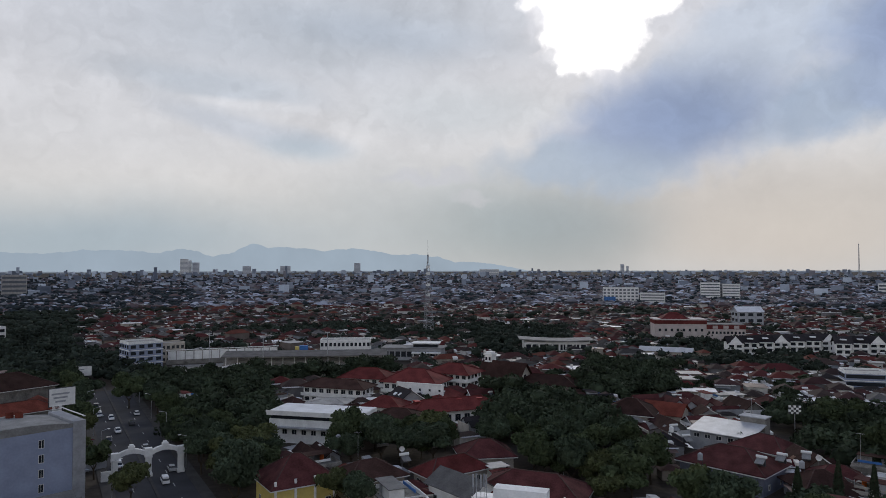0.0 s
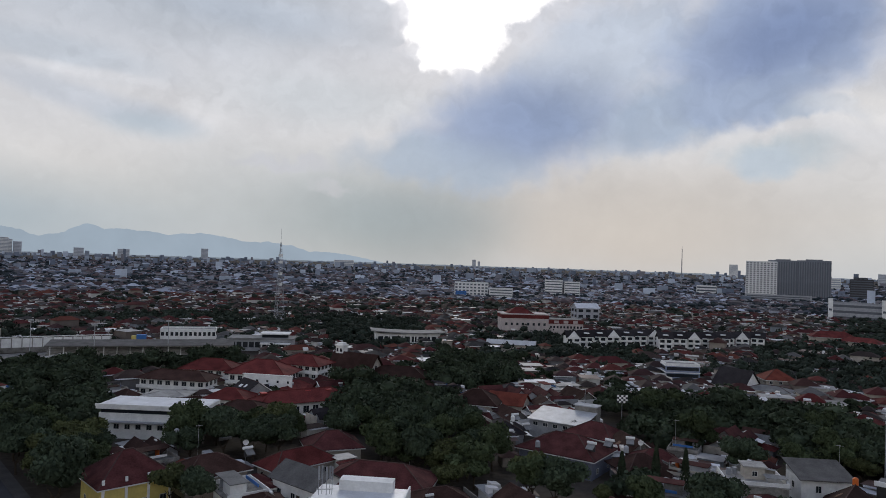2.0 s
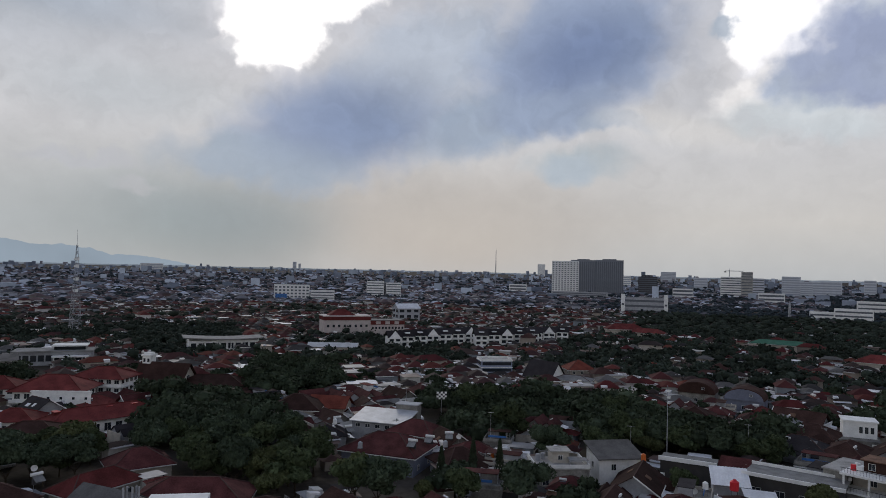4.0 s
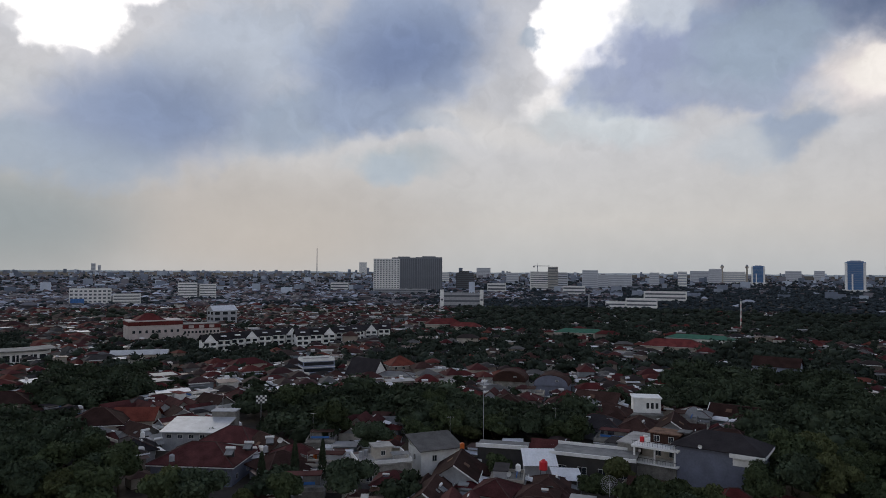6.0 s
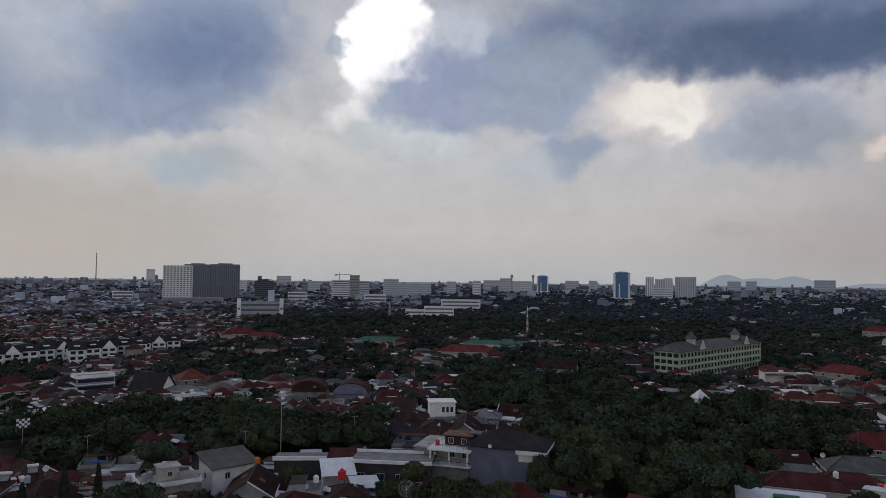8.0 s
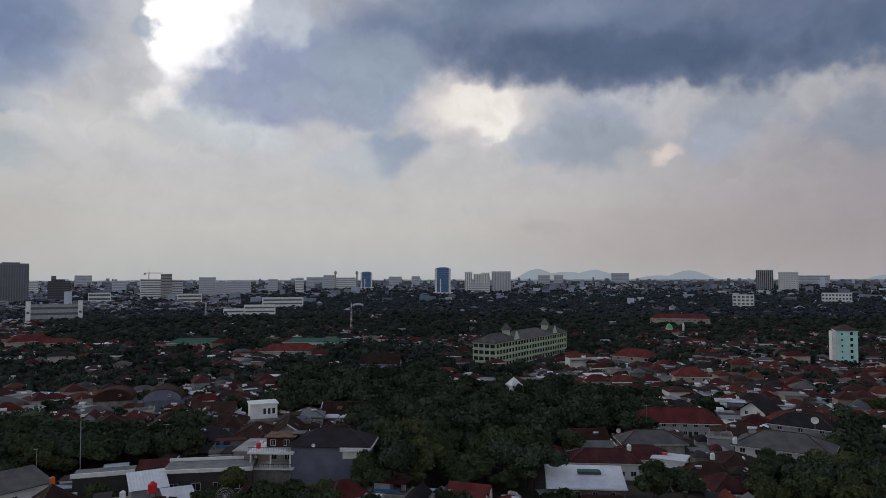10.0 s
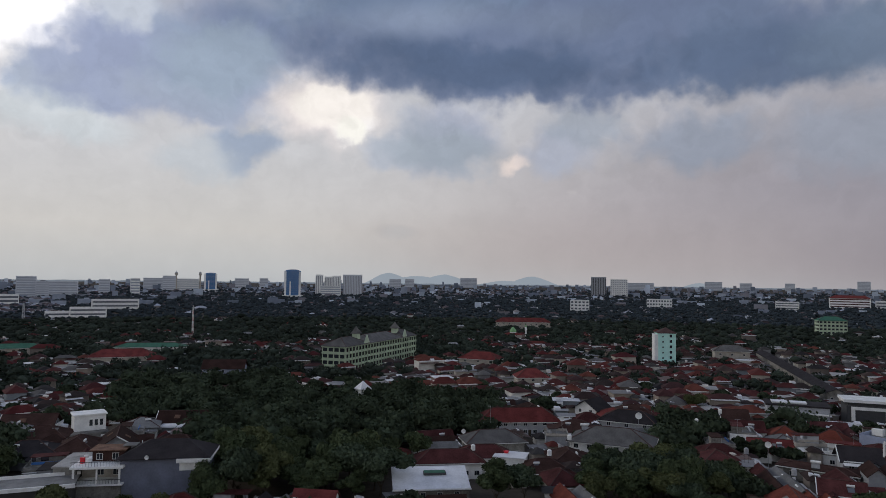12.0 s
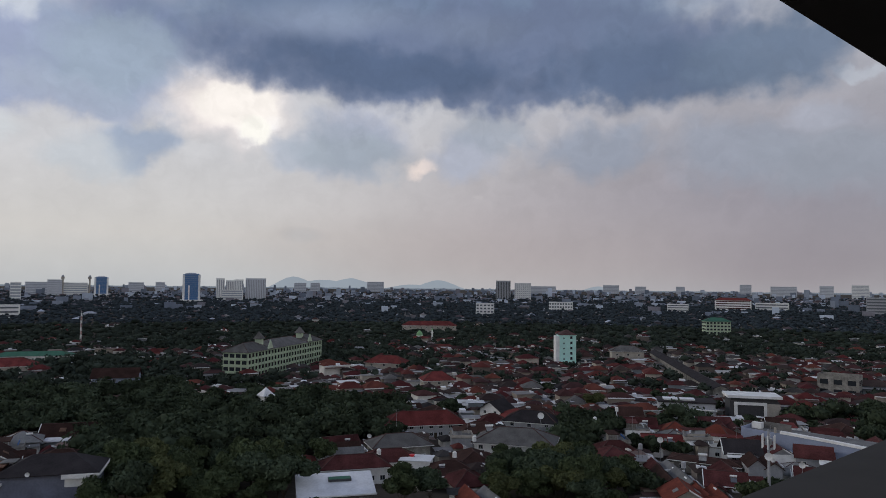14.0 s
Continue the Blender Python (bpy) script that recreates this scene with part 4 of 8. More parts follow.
def white_flat():
    o = thing("white_hall", at(-9.9, 214, -24), "long white flat-roofed building with a shadowed upper band", "building")
    reserve(-9.9, 214, 14)
    reserve(-7.8, 222, 9)
    w, d = 29.0, 12.0
    part("wall", cbox(w, d, 0, 7.0), "white", o)
    # the shadow under the roof, built as a dark glass strip
    part("clerestory", cbox(w - 0.8, d - 0.8, 7.0, 8.2), "glass", o)
    part("roof", cbox(w + 1.2, d + 1.4, 8.2, 9.2), "white", o)
    part("roof_edge", cbox(w + 1.5, 0.25, 8.9, 9.6, 0, -d / 2 - 0.7), "white", o)
    part("roof_sheet", cbox(w + 0.4, d + 0.4, 9.2, 9.34), "zinc", o)
    for i in range(9):
        window(o, -12.5 + 3.1 * i, 2.6, 1.6, 1.5, -d / 2)
    part("canopy", cbox(w - 6, 1.6, 4.6, 4.9, 0, -d / 2 - 0.8), "grey", o)


white_flat()


def pavilion(name, label, az, d, w, dep, eave, rise, turn, roof="tile_red", wall="white", storeys=2, upper=False, over=1.4, cols=6):
    """A broad hip-roofed public building, with an optional raised top roof."""
    o = thing(name, at(az, d, turn), label, "building", "red-roofed school compound")
    reserve(az, d, max(w, dep) * 0.5)
    part("wall", cbox(w, dep, 0, eave), wall, o)
    bm = bmesh.new()
    v = hip(bm, w, dep, eave, rise, over)
    part("roof", bm, roof, o)
    part("ridge", ridges(bmesh.new(), v, 0.18), roof, o)
    fh = eave / storeys
    for k in range(storeys):
        for i in range(cols):
            window(o, (i + 0.5) / cols * w - w / 2, k * fh + 1.0, w / cols * 0.62, fh * 0.5, -dep / 2)
        for s in (90, -90):
            for i in range(max(2, round(cols * dep / w))):
                n = max(2, round(cols * dep / w))
                window(o, (i + 0.5) / n * dep - dep / 2, k * fh + 1.0, w / cols * 0.62, fh * 0.5, -w / 2, s)
        if k:
            part("balcony", cbox(w + 1.6, dep + 1.6, k * fh - 0.25, k * fh), "white", o)
            part("balcony_rail", cbox(w + 1.7, 0.12, k * fh, k * fh + 0.9, 0, -dep / 2 - 0.75), "white", o)
    if upper:
        part("upper_wall", cbox(w * 0.5, dep * 0.5, eave + rise * 0.45, eave + rise * 0.8), wall, o)
        bm = bmesh.new()
        v = hip(bm, w * 0.5, dep * 0.5, eave + rise * 0.8, rise * 0.7, 1.2)
        part("upper_roof", bm, roof, o)
    return o


pavilion("school_wing", "two-storey white school wing with a faded brown hip roof", -8.6, 272, 25, 10, 6.6, 2.6, -28, "tile_brown", cols=8)
pavilion("school_hall", "red-tiled hall with broad hip roof", -6.2, 298, 20, 12, 6.0, 3.6, -20, "tile_red")
pavilion("school_hall", "large red-tiled assembly hall with deep eaves", -2.2, 277, 22, 15, 7.4, 4.6, -24, "tile_red", cols=7)
pavilion("school_tower_block", "three-storey white block with red hip roof and balconies", 1.0, 289, 18, 12, 9.0, 3.4, -30, "tile_red", storeys=3)
pavilion("school_gallery", "long low red-roofed gallery with roof vents", 0.8, 236, 30, 9, 4.8, 3.2, 22, "tile_red", storeys=1, cols=9)
pavilion("school_office", "low building with pale brown hip roof", -3.6, 222, 14, 9, 5.0, 2.4, -22, "tile_brown", storeys=1)
pavilion("school_shed", "small red-roofed school building", -4.7, 243, 12, 9, 4.6, 2.8, -22, "tile_red", storeys=1)
o = thing("gable_screen", at(-1.9, 262, -24), "white plastered parapet wall in front of the red hall", "wall")
part("screen", cbox(19, 0.5, 0, 8.2), "white", o)
part("cap", cbox(19.6, 0.8, 8.2, 8.6), "white", o)
for i in range(5):
    pane(o, -8 + 4 * i, 5.8, 0.8, 0.8, -0.25)
for i in range(4):
    v = thing("roof_vent", at(-2.2 + 1.7 * i, 232.5 + 2.2 * i, 22, 6.9 - 0.0 * i), "small red ridge ventilator on the gallery roof", "roof vent", "roof vents")
    part("vent_body", cbox(1.5, 2.4, -0.6, 0.6), "tile_red", v)
    part("vent_cap", cbox(1.9, 2.8, 0.6, 0.75), "redpaint", v)
pavilion("club_house", "dark-roofed house in the school compound", -9.2, 247, 12, 9, 5.5, 1.0, -20, "concrete", "cream", cols=4)


def villa(name, label, az, d, w, dep, eave, rise, turn, roof, wall, storeys=2, fr="frame", over=0.9, cols=3, category="house", ridge=True, gab=False, keep=True):
    """A detached house with its own roof shape, windows and door."""
    o = thing(name, at(az, d, turn), label, category)
    if d < 345 and name in ("roof_house", "house", "brown_house", "red_house", "yellow_house"):
        eave, storeys = eave * 0.78, 1
    if keep:
        reserve(az, d, max(w, dep) * 0.52)
    if gab:
        part("wall", gable_walls(bmesh.new(), w, dep, 0, eave, rise - 0.05), wall, o)
        part("roof", gable(bmesh.new(), w, dep, eave, rise, over), roof, o)
    else:
        part("wall", cbox(w, dep, 0, eave), wall, o)
        bm = bmesh.new()
        v = hip(bm, w, dep, eave, rise, over)
        part("roof", bm, roof, o)
        if ridge:
            part("ridge", ridges(bmesh.new(), v), "ridge", o)
        part("fascia", cbox(w + 2 * over + 0.1, dep + 2 * over + 0.1, eave - 0.42, eave - 0.19), fr, o)
    fh = eave / storeys
    for k in range(storeys):
        for i in range(cols):
            window(o, (i + 0.5) / cols * w - w / 2, k * fh + 1.0, 1.4, 1.3, -dep / 2)
        for i in range(2):
            window(o, (i + 0.5) / 2 * dep - dep / 2, k * fh + 1.0, 1.2, 1.3, -w / 2, 90)
            window(o, (i + 0.5) / 2 * dep - dep / 2, k * fh + 1.0, 1.2, 1.3, -w / 2, -90)
    part("door", cbox(1.0, 0.1, 0, 2.1, w * 0.12, -dep / 2 - 0.03), "bark", o)
    return o


def yellow_house():
    o = villa("yellow_house", "yellow two-storey house with a big maroon hip roof", -12.0, 158, 14, 12, 7.4, 5.2, 20, "tile_maroon", "yellow", cols=4)
    for i in range(4):
        part("pilaster", cbox(0.5, 0.3, 0, 7.2, -6.6 + 4.4 * i, -6.1), "white", o)


yellow_house()
villa("roof_house", "house with maroon tile roof beside the yellow house", -6.2, 163, 14, 10, 5.5, 3.2, 25, "tile_brown", "cream", 2)
villa("roof_house", "long brown-roofed row house", 0.6, 168, 16, 8, 4.8, 3.0, 35, "tile_red", "cream", 1)
villa("roof_house", "house with weathered grey gable roof", 1.6, 152, 14, 8, 6.0, 2.4, -50, "tile_grey", "white", 2, gab=True)
villa("roof_house", "large house with long maroon tile roof", 7.5, 152, 22, 12, 5.6, 3.6, -16, "tile_maroon", "cream", 2)
villa("roof_house", "maroon-roofed house among the trees", 3.4, 182, 13, 10, 5.2, 3.4, 12, "tile_maroon", "cream", 2)


def cell_roof():
    o = thing("telecom_house", at(5.9, 127, -12), "white flat-roofed telecom building with parapet walls", "building")
    reserve(5.9, 127, 12)
    w, d, h = 17.0, 9.0, 9.2
    part("wall", cbox(w, d, 0, h), "white", o)
    part("roof", cbox(w - 0.6, d - 0.6, h, h + 0.15), "zinc", o)
    bm = bmesh.new()
    box(bm, -w / 2, w / 2, -d / 2, -d / 2 + 0.3, h, h + 0.4)
    box(bm, -w / 2 + 4, w / 2 - 3, d / 2 - 3.0, d / 2, h, h + 2.0)
    box(bm, w / 2 - 0.3, w / 2, -d / 2 + 0.3, d / 2 - 0.3, h, h + 0.8)
    part("parapet", bm, "white", o)
    for i in range(5):
        window(o, -6.5 + 3.2 * i, 6.0, 1.5, 1.6, -d / 2)
    a = thing("antenna_cluster", at(2.95, 127, 0, 9.35), "grey cellular antenna panels on short steel poles", "antenna")
    for i, (x, y) in enumerate(((-1.1, 0), (-0.5, 0.5), (0.3, -0.3), (0.9, 0.4), (1.3, -0.2))):
        part("pole", rod(bmesh.new(), (x, y, 0), (x, y, 4.9), 0.06, 6), "steel", a)
        part("panel", cbox(0.34, 0.2, 2.8, 5.1, x, y - 0.2), "grey", a)
    part("cross_bar", cbox(3.0, 0.1, 0.9, 1.05), "steel", a)


cell_roof()


def lattice(name, label, az, d, h, base, tip, material="steel", bays=14, bands=False, z=None, thick=0.12, whip=6.0):
    """A three-legged lattice mast with cross bracing and a whip."""
    o = thing(name, at(az, d, 0, z), label, "mast")
    reserve(az, d, base)
    legs = [(math.cos(t), math.sin(t)) for t in (0.3, 0.3 + 2.094, 0.3 + 4.189)]
    for x, y in legs:
        part("leg", rod(bmesh.new(), (x * base, y * base, 0), (x * tip, y * tip, h), thick, 5), material, o)
    for k in range(bays):
        bm = bmesh.new()
        z0, z1 = h * k / bays, h * (k + 1) / bays
        r0, r1 = base + (tip - base) * k / bays, base + (tip - base) * (k + 1) / bays
        for i in range(3):
            a_, b_ = legs[i], legs[(i + 1) % 3]
            rod(bm, (a_[0] * r0, a_[1] * r0, z0), (b_[0] * r1, b_[1] * r1, z1), thick * 0.6, 4)
            rod(bm, (b_[0] * r0, b_[1] * r0, z0), (a_[0] * r1, a_[1] * r1, z1), thick * 0.6, 4)
            rod(bm, (a_[0] * r1, a_[1] * r1, z1), (b_[0] * r1, b_[1] * r1, z1), thick * 0.6, 4)
        part("bracing", bm, ("redpaint" if bands and k % 2 else "white") if bands else material, o)
    part("whip", rod(bmesh.new(), (0, 0, h - 0.5), (0, 0, h + whip), 0.09, 5), material, o)
    return o


def dish(parent, x, y, z, r=0.6, name="dish"):
    bm = bmesh.new()
    n = 12
    rim = [(r * math.cos(2 * math.pi * i / n), r * math.sin(2 * math.pi * i / n)) for i in range(n)]
    v = [(x, y, z)] + [(x + a_ * 0.55, y - 0.12 * r, z + b_ * 0.55) for a_, b_ in rim] + [(x + a_, y - 0.35 * r, z + b_) for a_, b_ in rim]
    poly(bm, v, [(0, 1 + i, 1 + (i + 1) % n) for i in range(n)] + [(1 + i, 13 + i, 13 + (i + 1) % n, 1 + (i + 1) % n) for i in range(n)])
    rod(bm, (x, y, z), (x, y - r, z), 0.03, 4)
    return part(name, bm, "white", parent)


o = lattice("radio_mast", "tall grey steel lattice radio mast", -1.26, 545, 63, 5.0, 0.5, "grey", 16, whip=11, thick=0.13)
for zz in (30, 38, 47, 52):
    part("antenna_panel", cbox(2.2, 1.0, zz, zz + 2.2, 0.6, -1.2), "white", o)
    dish(o, -0.8, -1.4, zz + 1.0, 0.9)


def church():
    o = thing("church", at(5.1, 295, -34), "brown steep-roofed church hall with a white square tower", "church")
    reserve(5.1, 295, 12)
    part("wall", gable_walls(bmesh.new(), 20, 13, 0, 5.0, 7.2), "cream", o)
    part("roof", gable(bmesh.new(), 20, 13, 5.0, 7.4, 1.2), "tile_brown", o)
    part("tower", cbox(3.6, 3.6, 0, 14.6, -8.2, 1.0), "white", o)
    part("tower_cap", cbox(4.4, 4.4, 14.6, 15.2, -8.2, 1.0), "white", o)
    part("tower_top", cbox(3.0, 3.0, 15.2, 16.0, -8.2, 1.0), "white", o)
    for s in (-0.9, 0.9):
        pane(o, -8.2 + s, 12.3, 0.9, 1.4, -0.8)
    window(o, 0, 5.0, 2.0, 3.0, -10.0, 90)
    part("porch_roof", gable(bmesh.new(), 6, 7, 3.6, 3.6, 0.5, cx=8.5, cy=-6.5), "tile_brown", o)


church()
pavilion("hall_behind_church", "brown-roofed hall among trees", 8.6, 290, 24, 12, 4.8, 3.2, -14, "tile_brown", "cream", 1)


def curved_hall():
    o = thing("curved_hall", at(9.2, 440, 6), "white hall with a sweeping curved canopy roof", "hall")
    reserve(9.2, 440, 22)
    part("wall", cbox(40, 16, 0, 6.5), "white", o)
    bm = ribbon(bmesh.new(), [(-23 + 46 * k / 16, 8.1 - 0.9 * math.sin(math.pi * k / 16) - 0.6 * k / 16, 8.6 - 0.9 * math.sin(math.pi * k / 16) - 0.6 * k / 16) for k in range(17)], -10, 9)
    part("roof", bm, "asbestos", o)
    for i in range(9):
        pane(o, -17 + 4.2 * i, 1.5, 3.0, 3.4, -8)
    for i in range(6):
        part("column", rod(bmesh.new(), (-20 + 8 * i, -9, 0), (-20 + 8 * i, -9, 7.4), 0.25, 8), "white", o)


curved_hall()
block("white_office", "white office block with a blue glazed centre", 14.45, 1030, 50, 18, 23, 0, 5, 9, "white", "glass")
o = block("office_wing", "white low office wing", 16.9, 1020, 34, 14, 16, 0, 4, 8, "white", "glass", strips=True, wh=0.38)
block("glazed_office", "blue glazed low office in front of the white block", 13.6, 1018, 16, 4, 10, 0, 3, 5, "bluepaint", "blueglass", keep=False)
o = block("tall_white_block", "white slab building with dark vertical bays", 21.2, 1215, 30, 18, 27, 0, 6, 5, "white", "glass", strips=True, wh=0.38)
o = block("tall_white_block", "white slab building with ribbon windows", 22.7, 1212, 26, 18, 25, 0, 6, 5, "white", "glass", strips=True, wh=0.38)
block("linking_block", "dark glazed link between white slabs", 21.95, 1222, 12, 12, 26, 0, 5, 3, "grey", "glass", keep=False)


def red_hall():
    o = thing("market_hall", at(20.2, 512, 14), "long rose-cream market hall with dark red roof band", "hall")
    for i in range(-2, 3):
        reserve(20.2 + 1.5 * i, 512, 10)
    part("wall", cbox(34, 18, 0, 13.6, -13), "rose", o)
    part("red_band", cbox(34.6, 18.6, 13.6, 16.2, -13), "tile_red", o)
    part("upper_band", cbox(35, 19, 16.2, 16.9, -13), "rose", o)
    bm = bmesh.new()
    hip(bm, 18, 13, 16.9, 4.4, 0.8, cx=-16)
    part("roof", bm, "tile_red", o)
    part("low_wall", cbox(26, 16, 0, 10.2, 17), "rose", o)
    part("low_band", cbox(26.4, 16.4, 10.2, 13.0, 17), "tile_red", o)
    part("low_roof", cbox(25, 15, 13.0, 13.4, 17), "asbestos", o)
    for x in (10, 17, 24):
        part("roof_panel", cbox(3.4, 0.3, 10.6, 12.6, x, -8.3), "rose", o)
    for i in range(8):
        pane(o, -27 + 4 * i, 8.6, 1.6, 1.8, -9)
    for i in range(10):
        pane(o, 6 + 2.5 * i, 7.0, 1.4, 1.6, -8)


red_hall()


def town_row(az, d, turn, n, k0):
    """A terrace of white two-storey shop houses with little gables."""
    for i in range(n):
        a_ = az + i * 1.05
        dd = d + i * 6.5
        o = thing("shop_house", at(a_, dd, turn), "white three-storey shop house with dark tile gable roof", "house", "terrace of white shop houses")
        reserve(a_, dd, 6)
        part("wall", cbox(8.2, 11, 0, 9.6), "white", o)
        part("roof", gable(bmesh.new(), 8.2, 11, 9.6, 3.4, 0.7), "tile_dark", o)
        if (i + k0) % 3 == 0:
            bm = bmesh.new()
            poly(bm, [(-4.1, -6.2, 8.6), (4.1, -6.2, 8.6), (0, -6.2, 13.4), (-4.1, -5.4, 8.6), (4.1, -5.4, 8.6), (0, -5.4, 13.4)], [(0, 1, 2), (3, 5, 4), (0, 2, 5, 3), (1, 4, 5, 2), (0, 3, 4, 1)])
            part("gable_front", bm, "white", o)
        else:
            part("skylight", cbox(3.0, 3.0, 11.3, 11.9, 0, -3.4), "zinc", o)
        for k in range(3):
            for x in (-2.2, 1.8):
                pane(o, x, 0.9 + 3.1 * k, 2.6, 1.7, -5.5)
            part("balcony", cbox(8.0, 0.8, 3.0 + 3.1 * k, 3.3 + 3.1 * k, 0, -5.9), "white", o)


town_row(22.8, 428, 12, 7, 0)
town_row(30.0, 452, 10, 5, 1)
town_row(34.6, 484, 0, 3, 2)
block("grey_gable_hall", "tall grey hall with pale metal gable roof", 23.8, 645, 21, 16, 15, 20, 3, 3, "grey", "glass", roof="gable", roof_mat="zinc")
block("apartment_house", "blue-grey house with stacked white balconies", 31.2, 335, 15, 10, 9.0, 14, 3, 4, "bluegrey", "glass", band="white", strips=True)


def white_metal():
    o = thing("workshop", at(22.2, 214, -22), "workshop with a bright white metal roof and rooftop plant", "building")
    reserve(22.2, 214, 12)
    reserve(22.0, 202, 9)
    reserve(22.8, 168, 10)
    reserve(20.5, 172, 7)
    part("wall", cbox(17, 10, 0, 5.5), "grey", o)
    bm = bmesh.new()
    poly(bm, [(-9, -6, 5.4), (9, -6, 5.4), (9, 6, 7.3), (-9, 6, 7.3), (-9, -6, 5.65), (9, -6, 5.65), (9, 6, 7.55), (-9, 6, 7.55)], BOX)
    part("roof", bm, "tin", o)
    part("plant_room", cbox(7, 4, 0, 9.0, 5, 8.2), "dirty", o)
    part("plant_roof", cbox(7.6, 4.6, 9.0, 9.3, 5, 8.2), "grey", o)
    for i in range(5):
        window(o, -6.5 + 3.2 * i, 3.6, 1.6, 1.2, -5)
    part("side_wall", cbox(11, 0.3, 0, 5.6, 13, -2), "cream", o)
    p = rod(bmesh.new(), (4, 8.2, 9.3), (4, 8.2, 12.6), 0.06, 5)
    part("aerial", p, "steel", o)


white_metal()
villa("grey_house", "grey-walled two-storey house with a maroon hip roof and white eaves", 22.6, 183, 20, 14, 5.0, 3.8, -24, "tile_maroon", "slate", 1, cols=4)
villa("house", "house with maroon roof and pale ridge lines", 25.0, 205, 14, 10, 5.4, 3.2, -30, "tile_maroon", "cream", 2)
villa("brown_house", "large house with weathered brown hip roof", 15.2, 236, 15, 12, 6.8, 4.0, -12, "tile_brown", "cream", 2)
villa("house", "house with orange gable roof beside the brown house", 17.8, 240, 12, 9, 6.4, 2.8, -18, "tile_orange", "cream", 2, gab=True)
o = thing("checkered_board", at(26.9, 236, 10), "black and white checkered board on a pole", "sign")
part("post", rod(bmesh.new(), (0, 0.2, 0), (0, 0.2, 10), 0.12, 6), "steel", o)
reserve(26.9, 228, 6)
reserve(26.9, 240, 5)
for i in range(5):
    for j in range(4):
        part("check", cbox(0.7, 0.1, 7.6 + j * 0.65, 8.25 + j * 0.65, -1.4 + 0.7 * i), "white" if (i + j) % 2 else "darksteel", o)


def a_frame():
    o = thing("gable_house", at(35.3, 322, -38), "white house with steep dark slate gable roof", "house")
    reserve(35.3, 322, 9)
    part("wall", gable_walls(bmesh.new(), 15, 10, 0, 4.5, 6.0), "white", o)
    part("roof", gable(bmesh.new(), 15, 10, 4.5, 6.2, 0.9), "tile_dark", o)
    for x in (-2, 2):
        window(o, x, 1.0, 1.5, 1.4, -7.5, -90)
    window(o, 0, 5.0, 1.6, 1.4, -7.5, -90)
    for i in range(3):
        window(o, -5 + 5 * i, 1.2, 1.5, 1.3, -5)


a_frame()
villa("orange_house", "cream house with bright orange hip roof", 38.0, 338, 12, 11, 6.0, 4.0, 20, "tile_orange", "cream", 2)
villa("house", "long low house with pale olive sheet roof", 37.6, 318, 16, 9, 5.0, 1.6, -12, "asbestos", "cream", 1)


def white_cottage():
    o = thing("white_house", at(40.9, 181, 24), "white two-storey house with a plain grey mono-pitch roof", "house")
    reserve(40.9, 181, 8)
    part("wall", cbox(11, 8.5, 0, 6.2), "white", o)
    bm = bmesh.new()
    poly(bm, [(-6.2, -5.2, 6.2), (6.2, -5.2, 6.2), (6.2, 5, 8.4), (-6.2, 5, 8.4), (-6.2, -5.2, 6.45), (6.2, -5.2, 6.45), (6.2, 5, 8.65), (-6.2, 5, 8.65)], BOX)
    part("roof", bm, "tile_grey", o)
    part("back_wall", cbox(11, 0.3, 6.2, 8.3, 0, 4.1), "white", o)
    window(o, -1.8, 3.4, 1.3, 1.6, -4.25)
    window(o, 3.0, 3.4, 0.9, 0.9, -4.25)
    window(o, 0, 3.2, 1.2, 1.5, -5.5, -90)


white_cottage()


def cluttered_house():
    o = thing("terrace_house", at(36.5, 172, 14), "concrete house with cluttered roof terraces and stair tower", "house")
    reserve(36.5, 172, 9)
    part("wall", cbox(13, 10, 0, 5.2), "dirty", o)
    part("terrace", cbox(13.6, 10.6, 5.2, 5.5), "concrete", o)
    part("stair_tower", cbox(4.2, 4, 5.5, 8.2, 0.5, 1.5), "cream", o)
    part("tower_roof", cbox(5.2, 5, 8.2, 8.5, 0.5, 1.5), "concrete", o)
    for x in (-6.4, 6.4):
        part("parapet", cbox(0.25, 10, 5.5, 6.4, x, 0), "white", o)
    part("front_parapet", cbox(12.5, 0.25, 5.5, 6.3, 0, -5.0), "white", o)
    part("lean_to", cbox(4.5, 3, 6.9, 7.05, 4.3, -2.5), "asbestos", o)
    for x, y in ((2.2, -3.9), (6.2, -3.9)):
        part("post", cbox(0.14, 0.14, 5.5, 6.9, x, y), "steel", o)
    for i in range(3):
        window(o, -4 + 4 * i, 1.5, 1.6, 1.6, -5)
    window(o, 0.5, 6.2, 1.2, 1.2, -0.5)
    for x, y in ((-4.5, 2), (-3.0, 3)):
        part("water_tank", rod(bmesh.new(), (x, y, 5.5), (x, y, 7.0), 0.6, 12), "grey", o)


cluttered_house()


